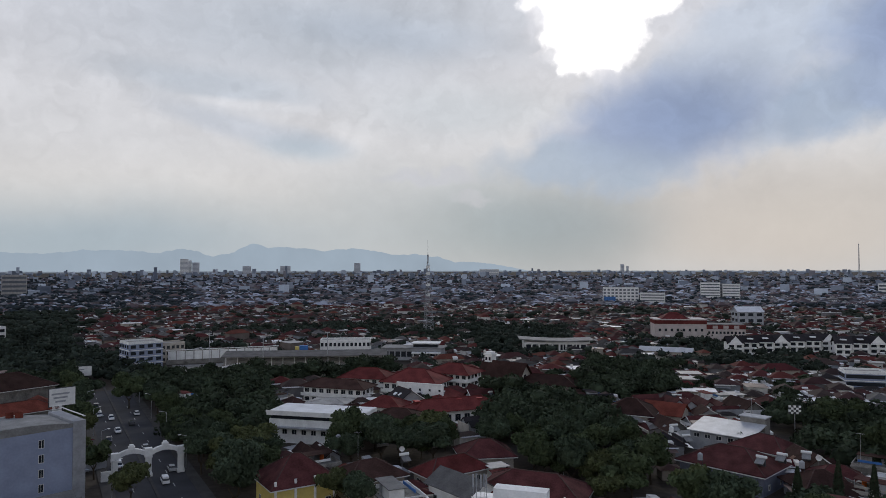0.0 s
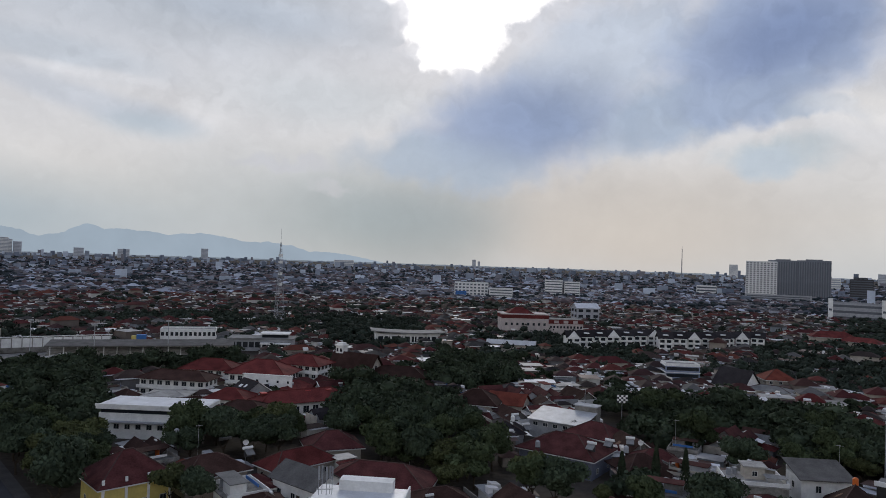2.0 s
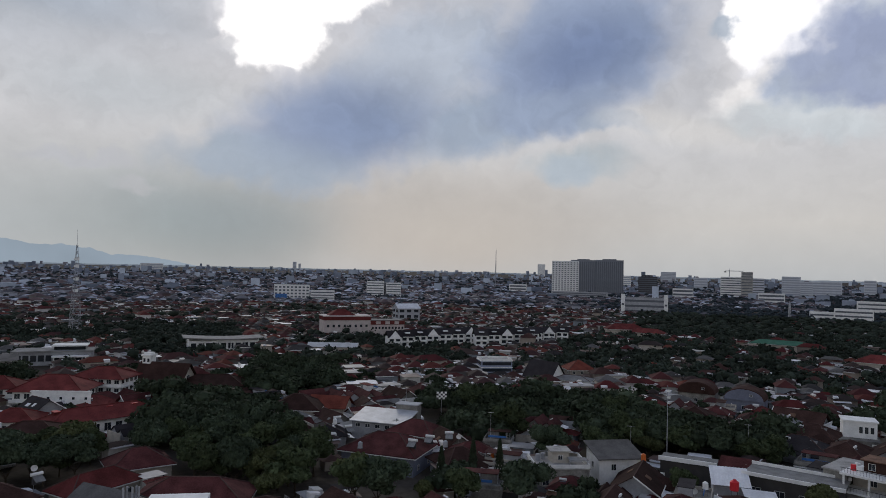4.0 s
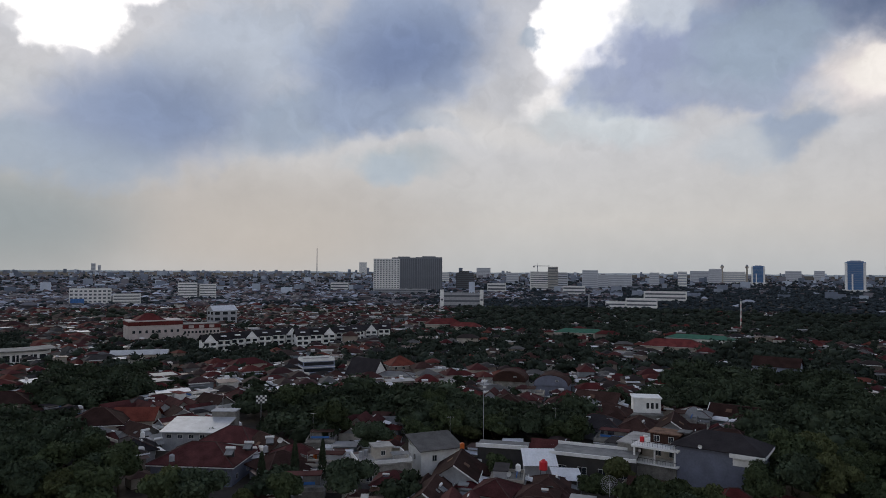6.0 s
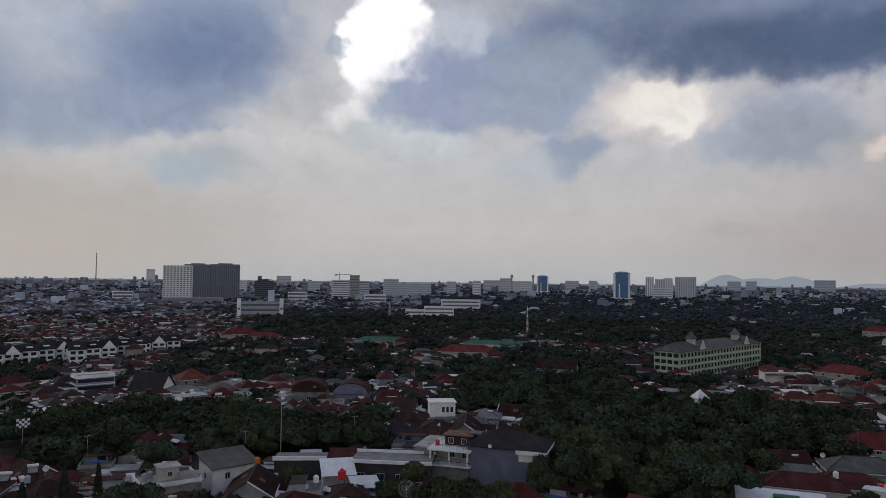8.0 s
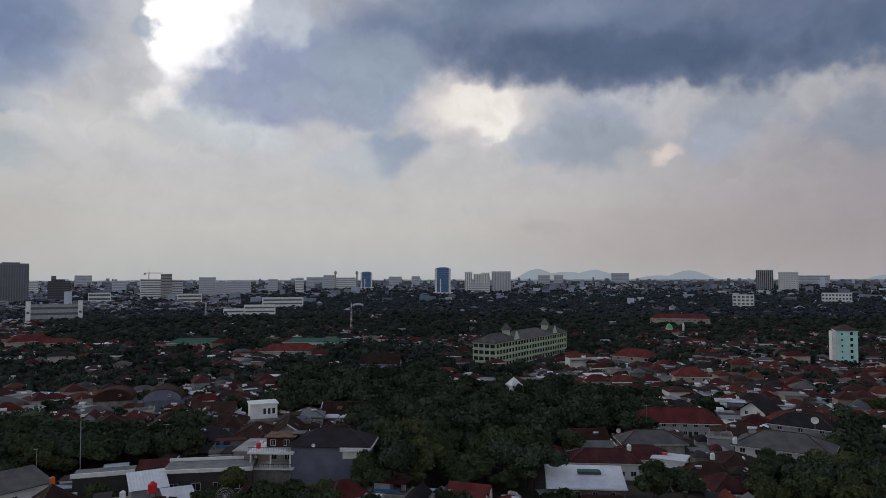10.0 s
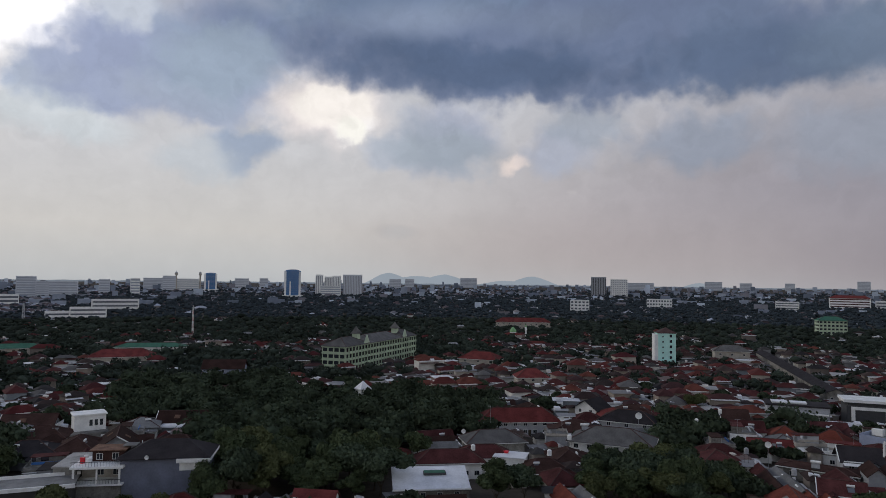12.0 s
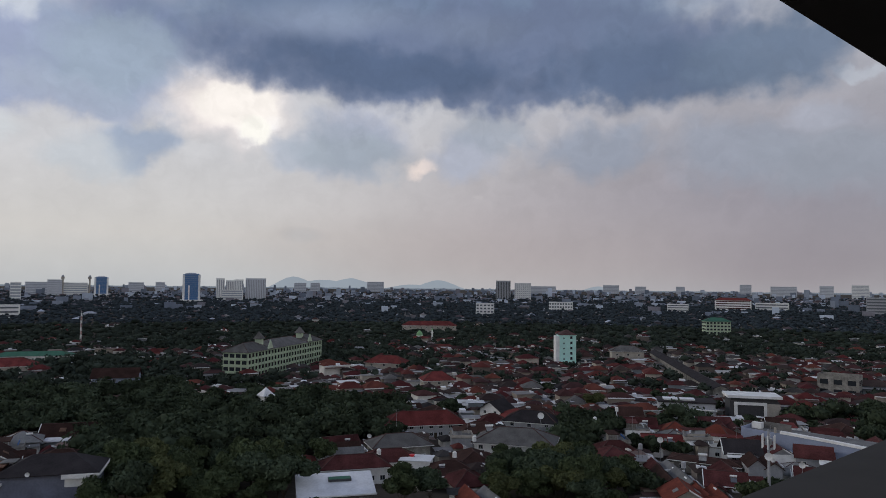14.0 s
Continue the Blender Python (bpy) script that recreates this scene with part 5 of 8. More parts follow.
def depot():
    """The long white-edged building, its tin shed with the red tank, and the dish."""
    o = thing("depot", at(54.0, 178, -10), "long low building with a white roof edge and grey roof", "building")
    reserve(54.0, 178, 11)
    part("wall", cbox(20, 9, 0, 6.4), "darkpaint", o)
    part("roof", cbox(20.6, 9.6, 6.4, 6.7), "asbestos", o)
    part("roof_edge", cbox(21.0, 0.5, 6.3, 7.1, 0, -4.9), "white", o)
    part("back_edge", cbox(21.0, 0.4, 6.7, 7.4, 0, 4.7), "white", o)
    for i in range(4):
        window(o, -7.5 + 5 * i, 2.0, 2.2, 1.8, -4.5)
    p = thing("depot_wing", at(46.6, 186, -8), "low wing with a white roof edge", "building")
    reserve(46.0, 186, 7)
    part("wall", cbox(13, 6, 0, 5.4), "darkpaint", p)
    part("roof", cbox(13.4, 6.4, 5.4, 5.7), "asbestos", p)
    part("roof_edge", cbox(13.8, 0.5, 5.3, 6.3, 0, -3.3), "white", p)
    s = thing("tin_shed", at(49.5, 173, 6), "shed with a bright white corrugated metal roof", "shed")
    reserve(49.5, 173, 6)
    part("wall", cbox(7.4, 7, 0, 4.8), "grey", s)
    bm = bmesh.new()
    n = 24
    rows = [[bm.verts.new((-4.2 + 8.4 * i / n, y, z + 0.07 * (i % 2) - q)) for i in range(n + 1)] for y, z, q in ((-4.6, 5.0, 0), (4.2, 7.0, 0), (4.2, 7.0, 0.06), (-4.6, 5.0, 0.06))]
    for r0, r1 in zip(rows, rows[1:] + rows[:1]):
        for i in range(n):
            bm.faces.new((r0[i], r0[i + 1], r1[i + 1], r1[i]))
    part("roof", bm, "zinc", s)
    part("door", cbox(2.4, 0.1, 0, 2.6, 0, -3.52), "darksteel", s)
    c = thing("carport", at(51.7, 166, 12), "carport with a sloping white sheet roof", "carport")
    for x in (-3, 3):
        for y in (-2, 2):
            part("post", cbox(0.18, 0.18, 0, 4.2 + 0.2 * y, x, y), "steel", c)
    bm = bmesh.new()
    poly(bm, [(-3.5, -2.8, 3.6), (3.5, -2.8, 3.2), (3.5, 2.8, 4.6), (-3.5, 2.8, 4.9), (-3.5, -2.8, 3.75), (3.5, -2.8, 3.35), (3.5, 2.8, 4.75), (-3.5, 2.8, 5.05)], BOX)
    part("roof", bm, "zinc", c)
    t = thing("water_tank", at(49.85, 163, 0), "red plastic water tank on a steel stand", "water tank")
    bm = bmesh.new()
    for x in (-0.7, 0.7):
        for y in (-0.7, 0.7):
            rod(bm, (x, y, 0), (x * 0.9, y * 0.9, 5.8), 0.07, 5)
    for z in (1.8, 3.8, 5.7):
        box(bm, -0.75, 0.75, -0.75, 0.75, z, z + 0.08)
    part("stand", bm, "darksteel", t)
    bm = rod(bmesh.new(), (0, 0, 5.8), (0, 0, 7.6), 0.95, 16)
    rod(bm, (0, 0, 7.6), (0, 0, 8.0), 0.95, 16, 0.35)
    rod(bm, (0, 0, 8.0), (0, 0, 8.15), 0.35, 12)
    part("tank", bm, "plastic_red", t)
    q = thing("satellite_dish", at(55.1, 150, 0), "large pale mesh satellite dish on a post", "satellite dish")
    reserve(55.1, 150, 3)
    part("post", rod(bmesh.new(), (0, 0.3, 0), (0, 0.3, 7.0), 0.12, 6), "steel", q)
    bm = bmesh.new()
    for k, r in enumerate((0.5, 1.0, 1.5, 1.8)):
        for i in range(20):
            t0, t1 = 2 * math.pi * i / 20, 2 * math.pi * (i + 1) / 20
            y = -0.22 * r * r / 1.6
            rod(bm, (r * math.cos(t0), y, 7.4 + r * math.sin(t0)), (r * math.cos(t1), y, 7.4 + r * math.sin(t1)), 0.035, 4)
    for i in range(20):
        t0 = 2 * math.pi * i / 20
        rod(bm, (0, 0, 7.4), (1.8 * math.cos(t0), -0.45, 7.4 + 1.8 * math.sin(t0)), 0.02, 3)
    part("mesh_bowl", bm, "steel", q)
    part("feed", rod(bmesh.new(), (0, 0, 7.4), (0, -1.5, 7.4), 0.05, 5), "steel", q)


depot()
o = thing("aerial_pole", at(44.95, 200), "slim white aerial pole with small lamps", "pole")
part("pole", rod(bmesh.new(), (0, 0, 0), (0, 0, 21.5), 0.14, 6, 0.08), "grey", o)
for zz in (16.5, 18.0, 19.8):
    part("fitting", cbox(0.9, 0.5, zz, zz + 0.5, 0.3), "white", o)


def balcony_house():
    """The large house with the dark tile roof, grey side wall and open balconies."""
    o = thing("balcony_house", at(61.8, 180, -14), "large grey house with a dark tile roof and open white-columned balcony", "house")
    reserve(63.4, 183, 13)
    reserve(58.8, 176, 10)
    reserve(57.5, 186, 8)
    reserve(60.5, 168, 8)
    w, d, h = 19.0, 11.0, 10.6
    # darker slate on this wall: its shaded side is put into the colour
    part("wall", cbox(w, d, 0, h, 5.5), "slate", o)
    bm = bmesh.new()
    v = hip(bm, w, d, h, 3.2, 1.0, cx=5.5)
    part("roof", bm, "tile_dark", o)
    part("fascia", cbox(7.5, 0.3, h - 1.1, h - 0.1, 12.2, -d / 2 - 0.95), "white", o)
    part("fascia", cbox(0.3, d + 1.6, h - 0.8, h - 0.1, 5.5 + w / 2 + 0.9, 0), "white", o)
    part("white_panel", cbox(6.0, 0.2, h - 3.0, h - 1.1, 12.0, -d / 2 - 0.1), "white", o)
    part("front_wing", cbox(10, 9, 0, 5.0, -8.6, -2), "dirty", o)
    part("balcony_floor", cbox(11.2, 10.2, 5.0, 5.4, -8.6, -2), "white", o)
    part("inner_wall", cbox(10, 4, 5.4, 8.8, -8.6, 1.0), "cream", o)
    for x in (-13.6, -8.6, -3.8):
        part("column", cbox(0.4, 0.4, 5.4, 8.8, x, -6.6), "white", o)
    part("upper_floor", cbox(11.4, 10.4, 8.8, 9.3, -8.6, -2), "white", o)
    bm = bmesh.new()
    for i in range(18):
        rod(bm, (-14.0 + 0.62 * i, -6.9, 5.4), (-14.0 + 0.62 * i, -6.9, 6.3), 0.03, 4)
    box(bm, -14.2, -3.2, -6.95, -6.85, 6.3, 6.4)
    part("railing", bm, "darksteel", o)
    bm = bmesh.new()
    for i in range(18):
        rod(bm, (-14.0 + 0.62 * i, -6.9, 9.3), (-14.0 + 0.62 * i, -6.9, 10.3), 0.03, 4)
    box(bm, -14.2, -3.2, -6.95, -6.85, 10.3, 10.4)
    part("railing", bm, "darksteel", o)
    part("roof_room", cbox(7, 5, 9.3, 11.8, -7.6, 0.5), "tile_brown", o)
    part("roof_room_cover", cbox(8, 6, 11.8, 12.05, -7.6, 0.3), "rust", o)
    part("side_cover", cbox(3, 3.4, 12.3, 12.5, -3.4, 1.0), "asbestos", o)
    for x in (-9.5, -6.0):
        window(o, x, 9.7, 1.4, 1.5, -2.0)
        window(o, x, 5.9, 1.6, 2.2, -1.0)
    for x, y, c in ((-12.8, -3.2, "plastic_red"), (-12.6, -1.2, "white"), (-11.2, -4.0, "white")):
        part("water_tank", rod(bmesh.new(), (x, y, 9.3), (x, y, 10.6), 0.55, 12), c, o)
    dish(o, 2.0, -d / 2 - 1.0, h + 0.4, 0.5)
    part("side_wing", cbox(5, 13, 0, 8.4, -16.5, 3), "dirty", o)
    part("side_wing_roof", cbox(5.6, 13.6, 8.4, 8.7, -16.5, 3), "concrete", o)


balcony_house()


def roof_cube():
    o = thing("white_cube_house", at(57.9, 250, 8), "white cubic roof house with three dark openings", "house")
    reserve(57.9, 250, 7)
    reserve(57.9, 238, 7)
    part("wall", cbox(9, 7, 0, 8.4), "white", o)
    part("roof", cbox(9.8, 7.8, 8.4, 8.8), "white", o)
    for i in range(3):
        pane(o, 0.2 + 1.5 * i, 5.1, 0.9, 1.9, -3.5)
    part("lower_house", cbox(14, 9, 0, 3.6, -2, -3), "dirty", o)


roof_cube()


def barrel_house(az, d, label, roof, wall):
    """A house with a round barrel-shaped roof."""
    o = thing("barrel_roof_house", at(az, d, -10), label, "house")
    reserve(az, d, 9)
    part("wall", cbox(14, 9, 0, 5.0), wall, o)
    bm = ribbon(bmesh.new(), [(-7.2 * math.cos(math.pi * k / 12), 4.9, 5.05 + 4.2 * math.sin(math.pi * k / 12)) for k in range(13)], -4.9, 4.9)
    part("roof", bm, "tile_brown", o)
    bm = ribbon(bmesh.new(), [(-7.0 * math.cos(math.pi * k / 12), 4.7, 5.0 + 3.9 * math.sin(math.pi * k / 12)) for k in range(13)], -5.1, -4.85)
    part("arched_front", bm, roof, o)
    window(o, 2.6, 6.4, 1.2, 0.8, -5.1)
    for i in range(3):
        window(o, -4 + 4 * i, 1.3, 1.5, 1.5, -4.5)


barrel_house(50.6, 292, "house with a blue-grey arched front wall", "slate", "slate")
barrel_house(47.2, 300, "house with a dull brown barrel roof", "tile_brown", "dirty")
villa("gazebo", "small white pavilion with a pale pyramid roof", 78.3, 282, 4.4, 4.4, 8.6, 3.0, 30, "zinc", "white", 1, over=0.4, cols=1, category="pavilion", ridge=False)


def green_office():
    """The long pale green four-storey block with grey hip roofs and turret gables."""
    M0 = at(79.1, 438, 63)
    o = thing("green_office", M0, "long pale green four-storey office block with grey hip roof and turrets", "building")
    for i in range(-3, 4):
        p = M0 @ Vector((14 * i, -3, 0))
        KEEP_OFF.append((p.x, p.y, 14))
    w, d, h = 98.0, 15.0, 14.6
    part("wall", cbox(w, d, 0, h), "palegreen", o)
    for k in range(4):
        for i in range(26):
            pane(o, -w / 2 + 1.9 + i * 3.75, 1.0 + 3.6 * k, 2.7, 2.1, -d / 2, 0, "glass", 0.06)
        for i in range(4):
            pane(o, -5.6 + 3.7 * i, 1.0 + 3.6 * k, 2.8, 2.0, -w / 2, -90, "glass", 0.06)
        part("ledge", cbox(w + 1.0, d + 1.0, 3.45 + 3.6 * k, 3.75 + 3.6 * k), "palegreen", o)
    for i in range(27):
        part("fin", cbox(0.3, 0.4, 0, h - 0.4, -w / 2 + 0.2 + i * 3.75, -d / 2 - 0.3), "palegreen", o)
    for x, ww in ((-36, 26), (2, 46), (38, 22)):
        bm = bmesh.new()
        v = hip(bm, ww, d, h + 0.2, 4.4, 1.0, cx=x)
        part("roof", bm, "tile_grey", o)
        part("ridge", ridges(bmesh.new(), v), "ridge", o)
    for x in (-24, 30):
        bm = bmesh.new()
        poly(bm, [(x - 3.5, -d / 2 - 0.6, h), (x + 3.5, -d / 2 - 0.6, h), (x, -d / 2 - 0.6, h + 5.4), (x - 3.5, -d / 2, h), (x + 3.5, -d / 2, h), (x, -d / 2, h + 5.4)], [(0, 1, 2), (3, 5, 4), (0, 2, 5, 3), (1, 4, 5, 2), (0, 3, 4, 1)])
        part("gable_front", bm, "palegreen", o)
        part("turret", cbox(3.6, 3.6, h + 2.4, h + 5.8, x + 1, 0), "palegreen", o)
        bm = bmesh.new()
        hip(bm, 3.6, 3.6, h + 5.8, 4.2, 0.8, cx=x + 1)
        part("turret_roof", bm, "tile_grey", o)


green_office()


def mosque_small():
    o = thing("small_mosque", at(90.6, 628), "small mosque with a green dome and white minaret", "mosque")
    reserve(90.6, 628, 10)
    part("wall", cbox(16, 12, 0, 5.2), "cream", o)
    bm = bmesh.new()
    hip(bm, 16, 12, 5.2, 2.0, 0.8)
    part("roof", bm, "tile_red", o)
    bm = bmesh.new()
    bmesh.ops.create_uvsphere(bm, u_segments=20, v_segments=12, radius=3.0)
    for v in bm.verts:
        v.co.z = v.co.z * 1.1 + (1.2 * max(0, v.co.z / 3.0) ** 4) + 7.2
    part("dome", bm, "greenpaint", o, "green painted dome", smooth=True)
    part("drum", rod(bmesh.new(), (0, 0, 5.6), (0, 0, 7.4), 3.0, 20), "white", o)
    part("minaret", rod(bmesh.new(), (11.5, 0, 0), (11.5, 0, 12.0), 0.9, 10, 0.7), "white", o)
    part("minaret_balcony", rod(bmesh.new(), (11.5, 0, 9.6), (11.5, 0, 10.2), 1.3, 10), "white", o)
    part("minaret_cap", rod(bmesh.new(), (11.5, 0, 12), (11.5, 0, 14.4), 0.9, 10, 0.05), "greenpaint", o)


mosque_small()


def mint_tower():
    o = thing("mint_tower", at(102.65, 455, 10), "narrow mint-painted seven-storey block with a small tiled hip roof", "building")
    reserve(102.65, 455, 9)
    w, d, h = 10.5, 11.0, 21.2
    part("wall", cbox(w, d, 0, h), "mint", o)
    for k in range(6):
        pane(o, 2.2, 2.6 + 3.3 * k, 1.4, 1.7, -d / 2)
        pane(o, -2.5, 2.6 + 3.3 * k, 0.8, 0.9, -d / 2)
        for x in (-3, 0, 3):
            pane(o, x, 2.6 + 3.3 * k, 1.4, 1.6, -w / 2, -90)
    part("side_shaft", cbox(2.2, d * 0.9, 0, h - 0.5, -w / 2 - 1.1), "white", o)
    part("cornice", cbox(w + 1.0, d + 1.0, h, h + 0.4), "mint", o)
    bm = bmesh.new()
    hip(bm, w, d, h + 0.5, 3.2, 0.7)
    part("roof", bm, "ridge", o, "faded pinkish tile hip roof")
    part("low_base", cbox(9, 6, 0, 2.8, -3, -8), "bluepaint", o)


mint_tower()
block("green_flats", "pale green five-storey flats with a hip roof", 114.1, 800, 26, 14, 17.5, 18, 5, 7, "palegreen", "glass", roof="hip", roof_mat="tile_green", strips=False)
o = block("red_white_block", "long white balconied building under a red hip roof", 115.3, 1735, 78, 22, 26, 0, 5, 8, "white", "tile_maroon", roof="hip", roof_mat="tile_red", strips=True, wh=0.42)
block("white_low_block", "white long low block", 118.0, 1760, 70, 20, 20, 0, 3, 8, "white", "glass", strips=True, wh=0.38)
block("white_hall", "white low-rise block beyond trees", 111.3, 1530, 42, 18, 19, 0, 4, 6, "white", "glass", strips=True, wh=0.38)
block("white_villa", "pale block standing out of the trees", 96.0, 1215, 32, 14, 22, 0, 4, 5, "white", "glass")
block("low_pale_block", "pale low block among trees", 102.2, 1500, 50, 18, 20, 0, 3, 9, "white", "glass")
block("pale_block", "pale distant tower on the horizon", 123.7, 3500, 66, 30, 62, 0, 10, 6, "white", "glass", strips=True, wh=0.38)
block("grey_block", "grey distant block beyond the trees", 124.8, 1660, 44, 20, 37, 0, 6, 6, "grey", "glass", strips=True)


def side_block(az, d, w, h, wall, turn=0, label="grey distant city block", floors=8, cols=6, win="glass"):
    # past 1800 m walls and windows take the haze-paled colours
    block("city_block", label, az, d, w, w * 0.5, h - gz(d), turn, floors, cols, wall if d < 1800 else {"grey": "pale", "concrete": "pale", "bluegrey": "pale", "cream": "white"}.get(wall, wall), win if d < 1800 else "hazeglass", strips=True, group="distant city blocks")


# the twin apartment towers
o = block("apartment_tower", "white apartment tower with balcony rows", 36.85, 1470, 55, 22, 73, 0, 18, 9, "white", "slab_bay", wh=0.5, ww=0.55, parapet=1.5)
for az, w, h in ((38.3, 56, 78.5), (40.35, 62, 79.5)):
    block("apartment_slab", "tall grey apartment slab with vertical window bays", az, 1610, w, 24, h, 0, 1, int(w / 4.4), "slab", "slab_bay", wh=0.94, ww=0.5, parapet=1.2)
    block("roof_house", "low plant storey on the apartment slab", az, 1612, w * 0.5, 12, 2.6, 0, 1, 3, "slab", "slab_bay", z=h, keep=False)
block("podium", "pale parking podium below the apartment towers", 38.0, 1430, 112, 30, 11, 0, 3, 14, "grey", "glass", strips=True, wh=0.5)
side_block(43.35, 1680, 42, 44, "darksteel", 0, "dark brown office block", 9, 6)
block("roof_house", "dark roof storey of the office block", 43.3, 1678, 24, 12, 4, 0, 1, 3, "darksteel", "glass", z=44, keep=False)
block("white_slab", "wide grey office slab with white end walls", 43.1, 935, 54, 16, 20, 0, 3, 1, "grey", "glass", strips=True, wh=0.4)
for s in (-1, 1):
    block("end_wall", "white end tower of the office slab", 43.1 + s * 1.65, 932, 5, 18, 24, 0, 1, 1, "white", "glass", sides=False, keep=False, wh=0.1)
block("pale_tower", "slim pale distant tower", 34.9, 4300, 46, 26, 74, 0, 12, 4, "white", "glass", strips=True, wh=0.38)
lattice("radio_mast", "tall slim grey guyed radio mast", 31.15, 1890, 108, 1.8, 0.5, "grey", 14, thick=0.35, whip=6)
lattice("mast", "grey lattice mast on the plain", -24.0, 1290, 44, 3.0, 1.0, "darksteel", 8, thick=0.4, whip=5)
o = lattice("banded_mast", "red and white banded lattice mast", 64.9, 640, 27, 0.9, 0.5, "white", 9, bands=True, thick=0.14, whip=2)
lattice("cell_mast", "grey lattice cell mast among trees", 53.5, 900, 22, 2.0, 0.8, "steel", 6, thick=0.25, whip=2)


def crane_block():
    o = block("unfinished_tower", "white tower under construction with stepped storeys", 49.6, 1725, 52, 20, 48, 0, 9, 7, "white", "glass", strips=True, wh=0.4)
    block("tower_core", "pale core of the unfinished tower", 50.6, 1722, 24, 18, 60, 0, 9, 4, "concrete", "glass", strips=True, wh=0.3, keep=False)
    block("side_tower", "grey wing of the unfinished tower", 51.3, 1728, 30, 18, 46, 0, 8, 4, "pale", "glass", strips=True, wh=0.38, keep=False)
    c = thing("tower_crane", at(49.35, 1722, 12), "tower crane with a long jib over the unfinished block", "crane")
    bm = bmesh.new()
    rod(bm, (0, 0, 0), (0, 0, 64), 1.2, 4)
    part("crane_mast", bm, "steel", c)
    part("jib", box(bmesh.new(), -9, 30, -0.7, 0.7, 62, 63.6), "steel", c)
    part("counterweight", box(bmesh.new(), -11, -7, -1.2, 1.2, 59, 62.5), "concrete", c)
    part("apex", rod(bmesh.new(), (0, 0, 63), (0, 0, 69), 0.7, 4, 0.2), "steel", c)


crane_block()
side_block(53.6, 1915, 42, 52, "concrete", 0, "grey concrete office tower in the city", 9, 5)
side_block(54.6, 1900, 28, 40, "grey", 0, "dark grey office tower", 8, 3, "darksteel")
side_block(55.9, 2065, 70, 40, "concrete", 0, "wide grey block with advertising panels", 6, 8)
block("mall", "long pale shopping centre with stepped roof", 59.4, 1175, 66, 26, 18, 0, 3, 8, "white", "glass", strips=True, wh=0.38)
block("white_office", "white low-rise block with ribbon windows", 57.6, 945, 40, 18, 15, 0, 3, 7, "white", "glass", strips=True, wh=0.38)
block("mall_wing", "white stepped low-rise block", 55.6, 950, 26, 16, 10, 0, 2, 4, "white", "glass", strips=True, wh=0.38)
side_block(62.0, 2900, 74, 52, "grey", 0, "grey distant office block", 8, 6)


def mosque_great():
    o = block("great_mosque_hall", "cream civic block beside the great mosque", 63.1, 2700, 44, 24, 56, 0, 8, 6, "pale", "glass", strips=True, wh=0.38)
    block("civic_block", "pale stepped base of the great mosque", 64.4, 2720, 80, 30, 46, 0, 6, 8, "white", "glass", strips=True, wh=0.38)
    for az, top in ((63.6, 72), (65.35, 72)):
        t = thing("minaret_tower", at(az, 2700), "slender pale minaret with a round gallery and dome", "minaret", "twin minarets")
        part("shaft", rod(bmesh.new(), (0, 0, 0), (0, 0, top - 9), 3.6, 12, 2.8), "cream", t)
        part("gallery", rod(bmesh.new(), (0, 0, top - 12), (0, 0, top - 6), 5.4, 12, 6.4), "cream", t)
        bm = bmesh.new()
        bmesh.ops.create_uvsphere(bm, u_segments=14, v_segments=8, radius=4.6)
        for v in bm.verts:
            v.co.z += top - 4
        part("cap", bm, "grey", t, smooth=True)
        part("finial", rod(bmesh.new(), (0, 0, top), (0, 0, top + 5), 0.5, 5, 0.1), "steel", t)


mosque_great()


def glass_tower(az, d, w, h, label):
    """A blue glass office tower with white end piers and a stepped crown."""
    o = thing("glass_tower", at(az, d), label, "tower")
    reserve(az, d, w * 0.6)
    h -= gz(d)
    part("core", cbox(w, w * 0.7, 0, h), "blueglass", o)
    part("crown", cbox(w * 0.8, w * 0.6, h, h + 2.4), "blueglass", o)
    part("crown_cap", cbox(w * 0.5, w * 0.4, h + 2.4, h + 4.6), "white", o)
    for s in (-1, 1):
        part("pier", cbox(w * 0.13, w * 0.74, 0, h * 0.98, s * w * 0.44), "white", o)
    part("pier", cbox(w * 0.08, w * 0.74, 0, h * 0.62, -w * 0.14), "white", o)
    for k in range(14):
        part("floor_line", cbox(w * 0.74, w * 0.71, h * (k + 0.9) / 14, h * (k + 0.9) / 14 + 0.5), "bluegrey", o)
    part("podium", cbox(w * 1.3, w, 0, 9), "white", o)


glass_tower(72.45, 1945, 44, 76, "blue glass office tower with white piers")
glass_tower(66.13, 2700, 44, 70, "blue glass tower with rounded crown")
for az, d, w, h, wall in ((74.6, 2190, 24, 68, "white"), (75.35, 2200, 26, 62, "white"), (76.0, 2185, 26, 65, "white"), (77.3, 2200, 60, 69, "pale")):
    block("hotel_tower", "pale hotel tower with vertical window bays", az, d, w, w * 0.5, h - gz(d), 0, 1, max(4, int(w / 5)), wall, "grey", wh=0.9, ww=0.4, group="distant city blocks")
side_block(75.5, 2140, 60, 34, "white", 0, "low white block below the hotel towers", 5, 4)
block("hotel_tower", "grey hotel slab with a dark crown", 97.5, 2600, 54, 26, 74 - gz(2600), 0, 1, 9, "grey", "darksteel", wh=0.92, ww=0.4)
block("hotel_tower", "cream hotel slab with rows of windows", 99.1, 2590, 60, 28, 66 - gz(2590), 0, 9, 8, "white", "grey", wh=0.45, ww=0.5)
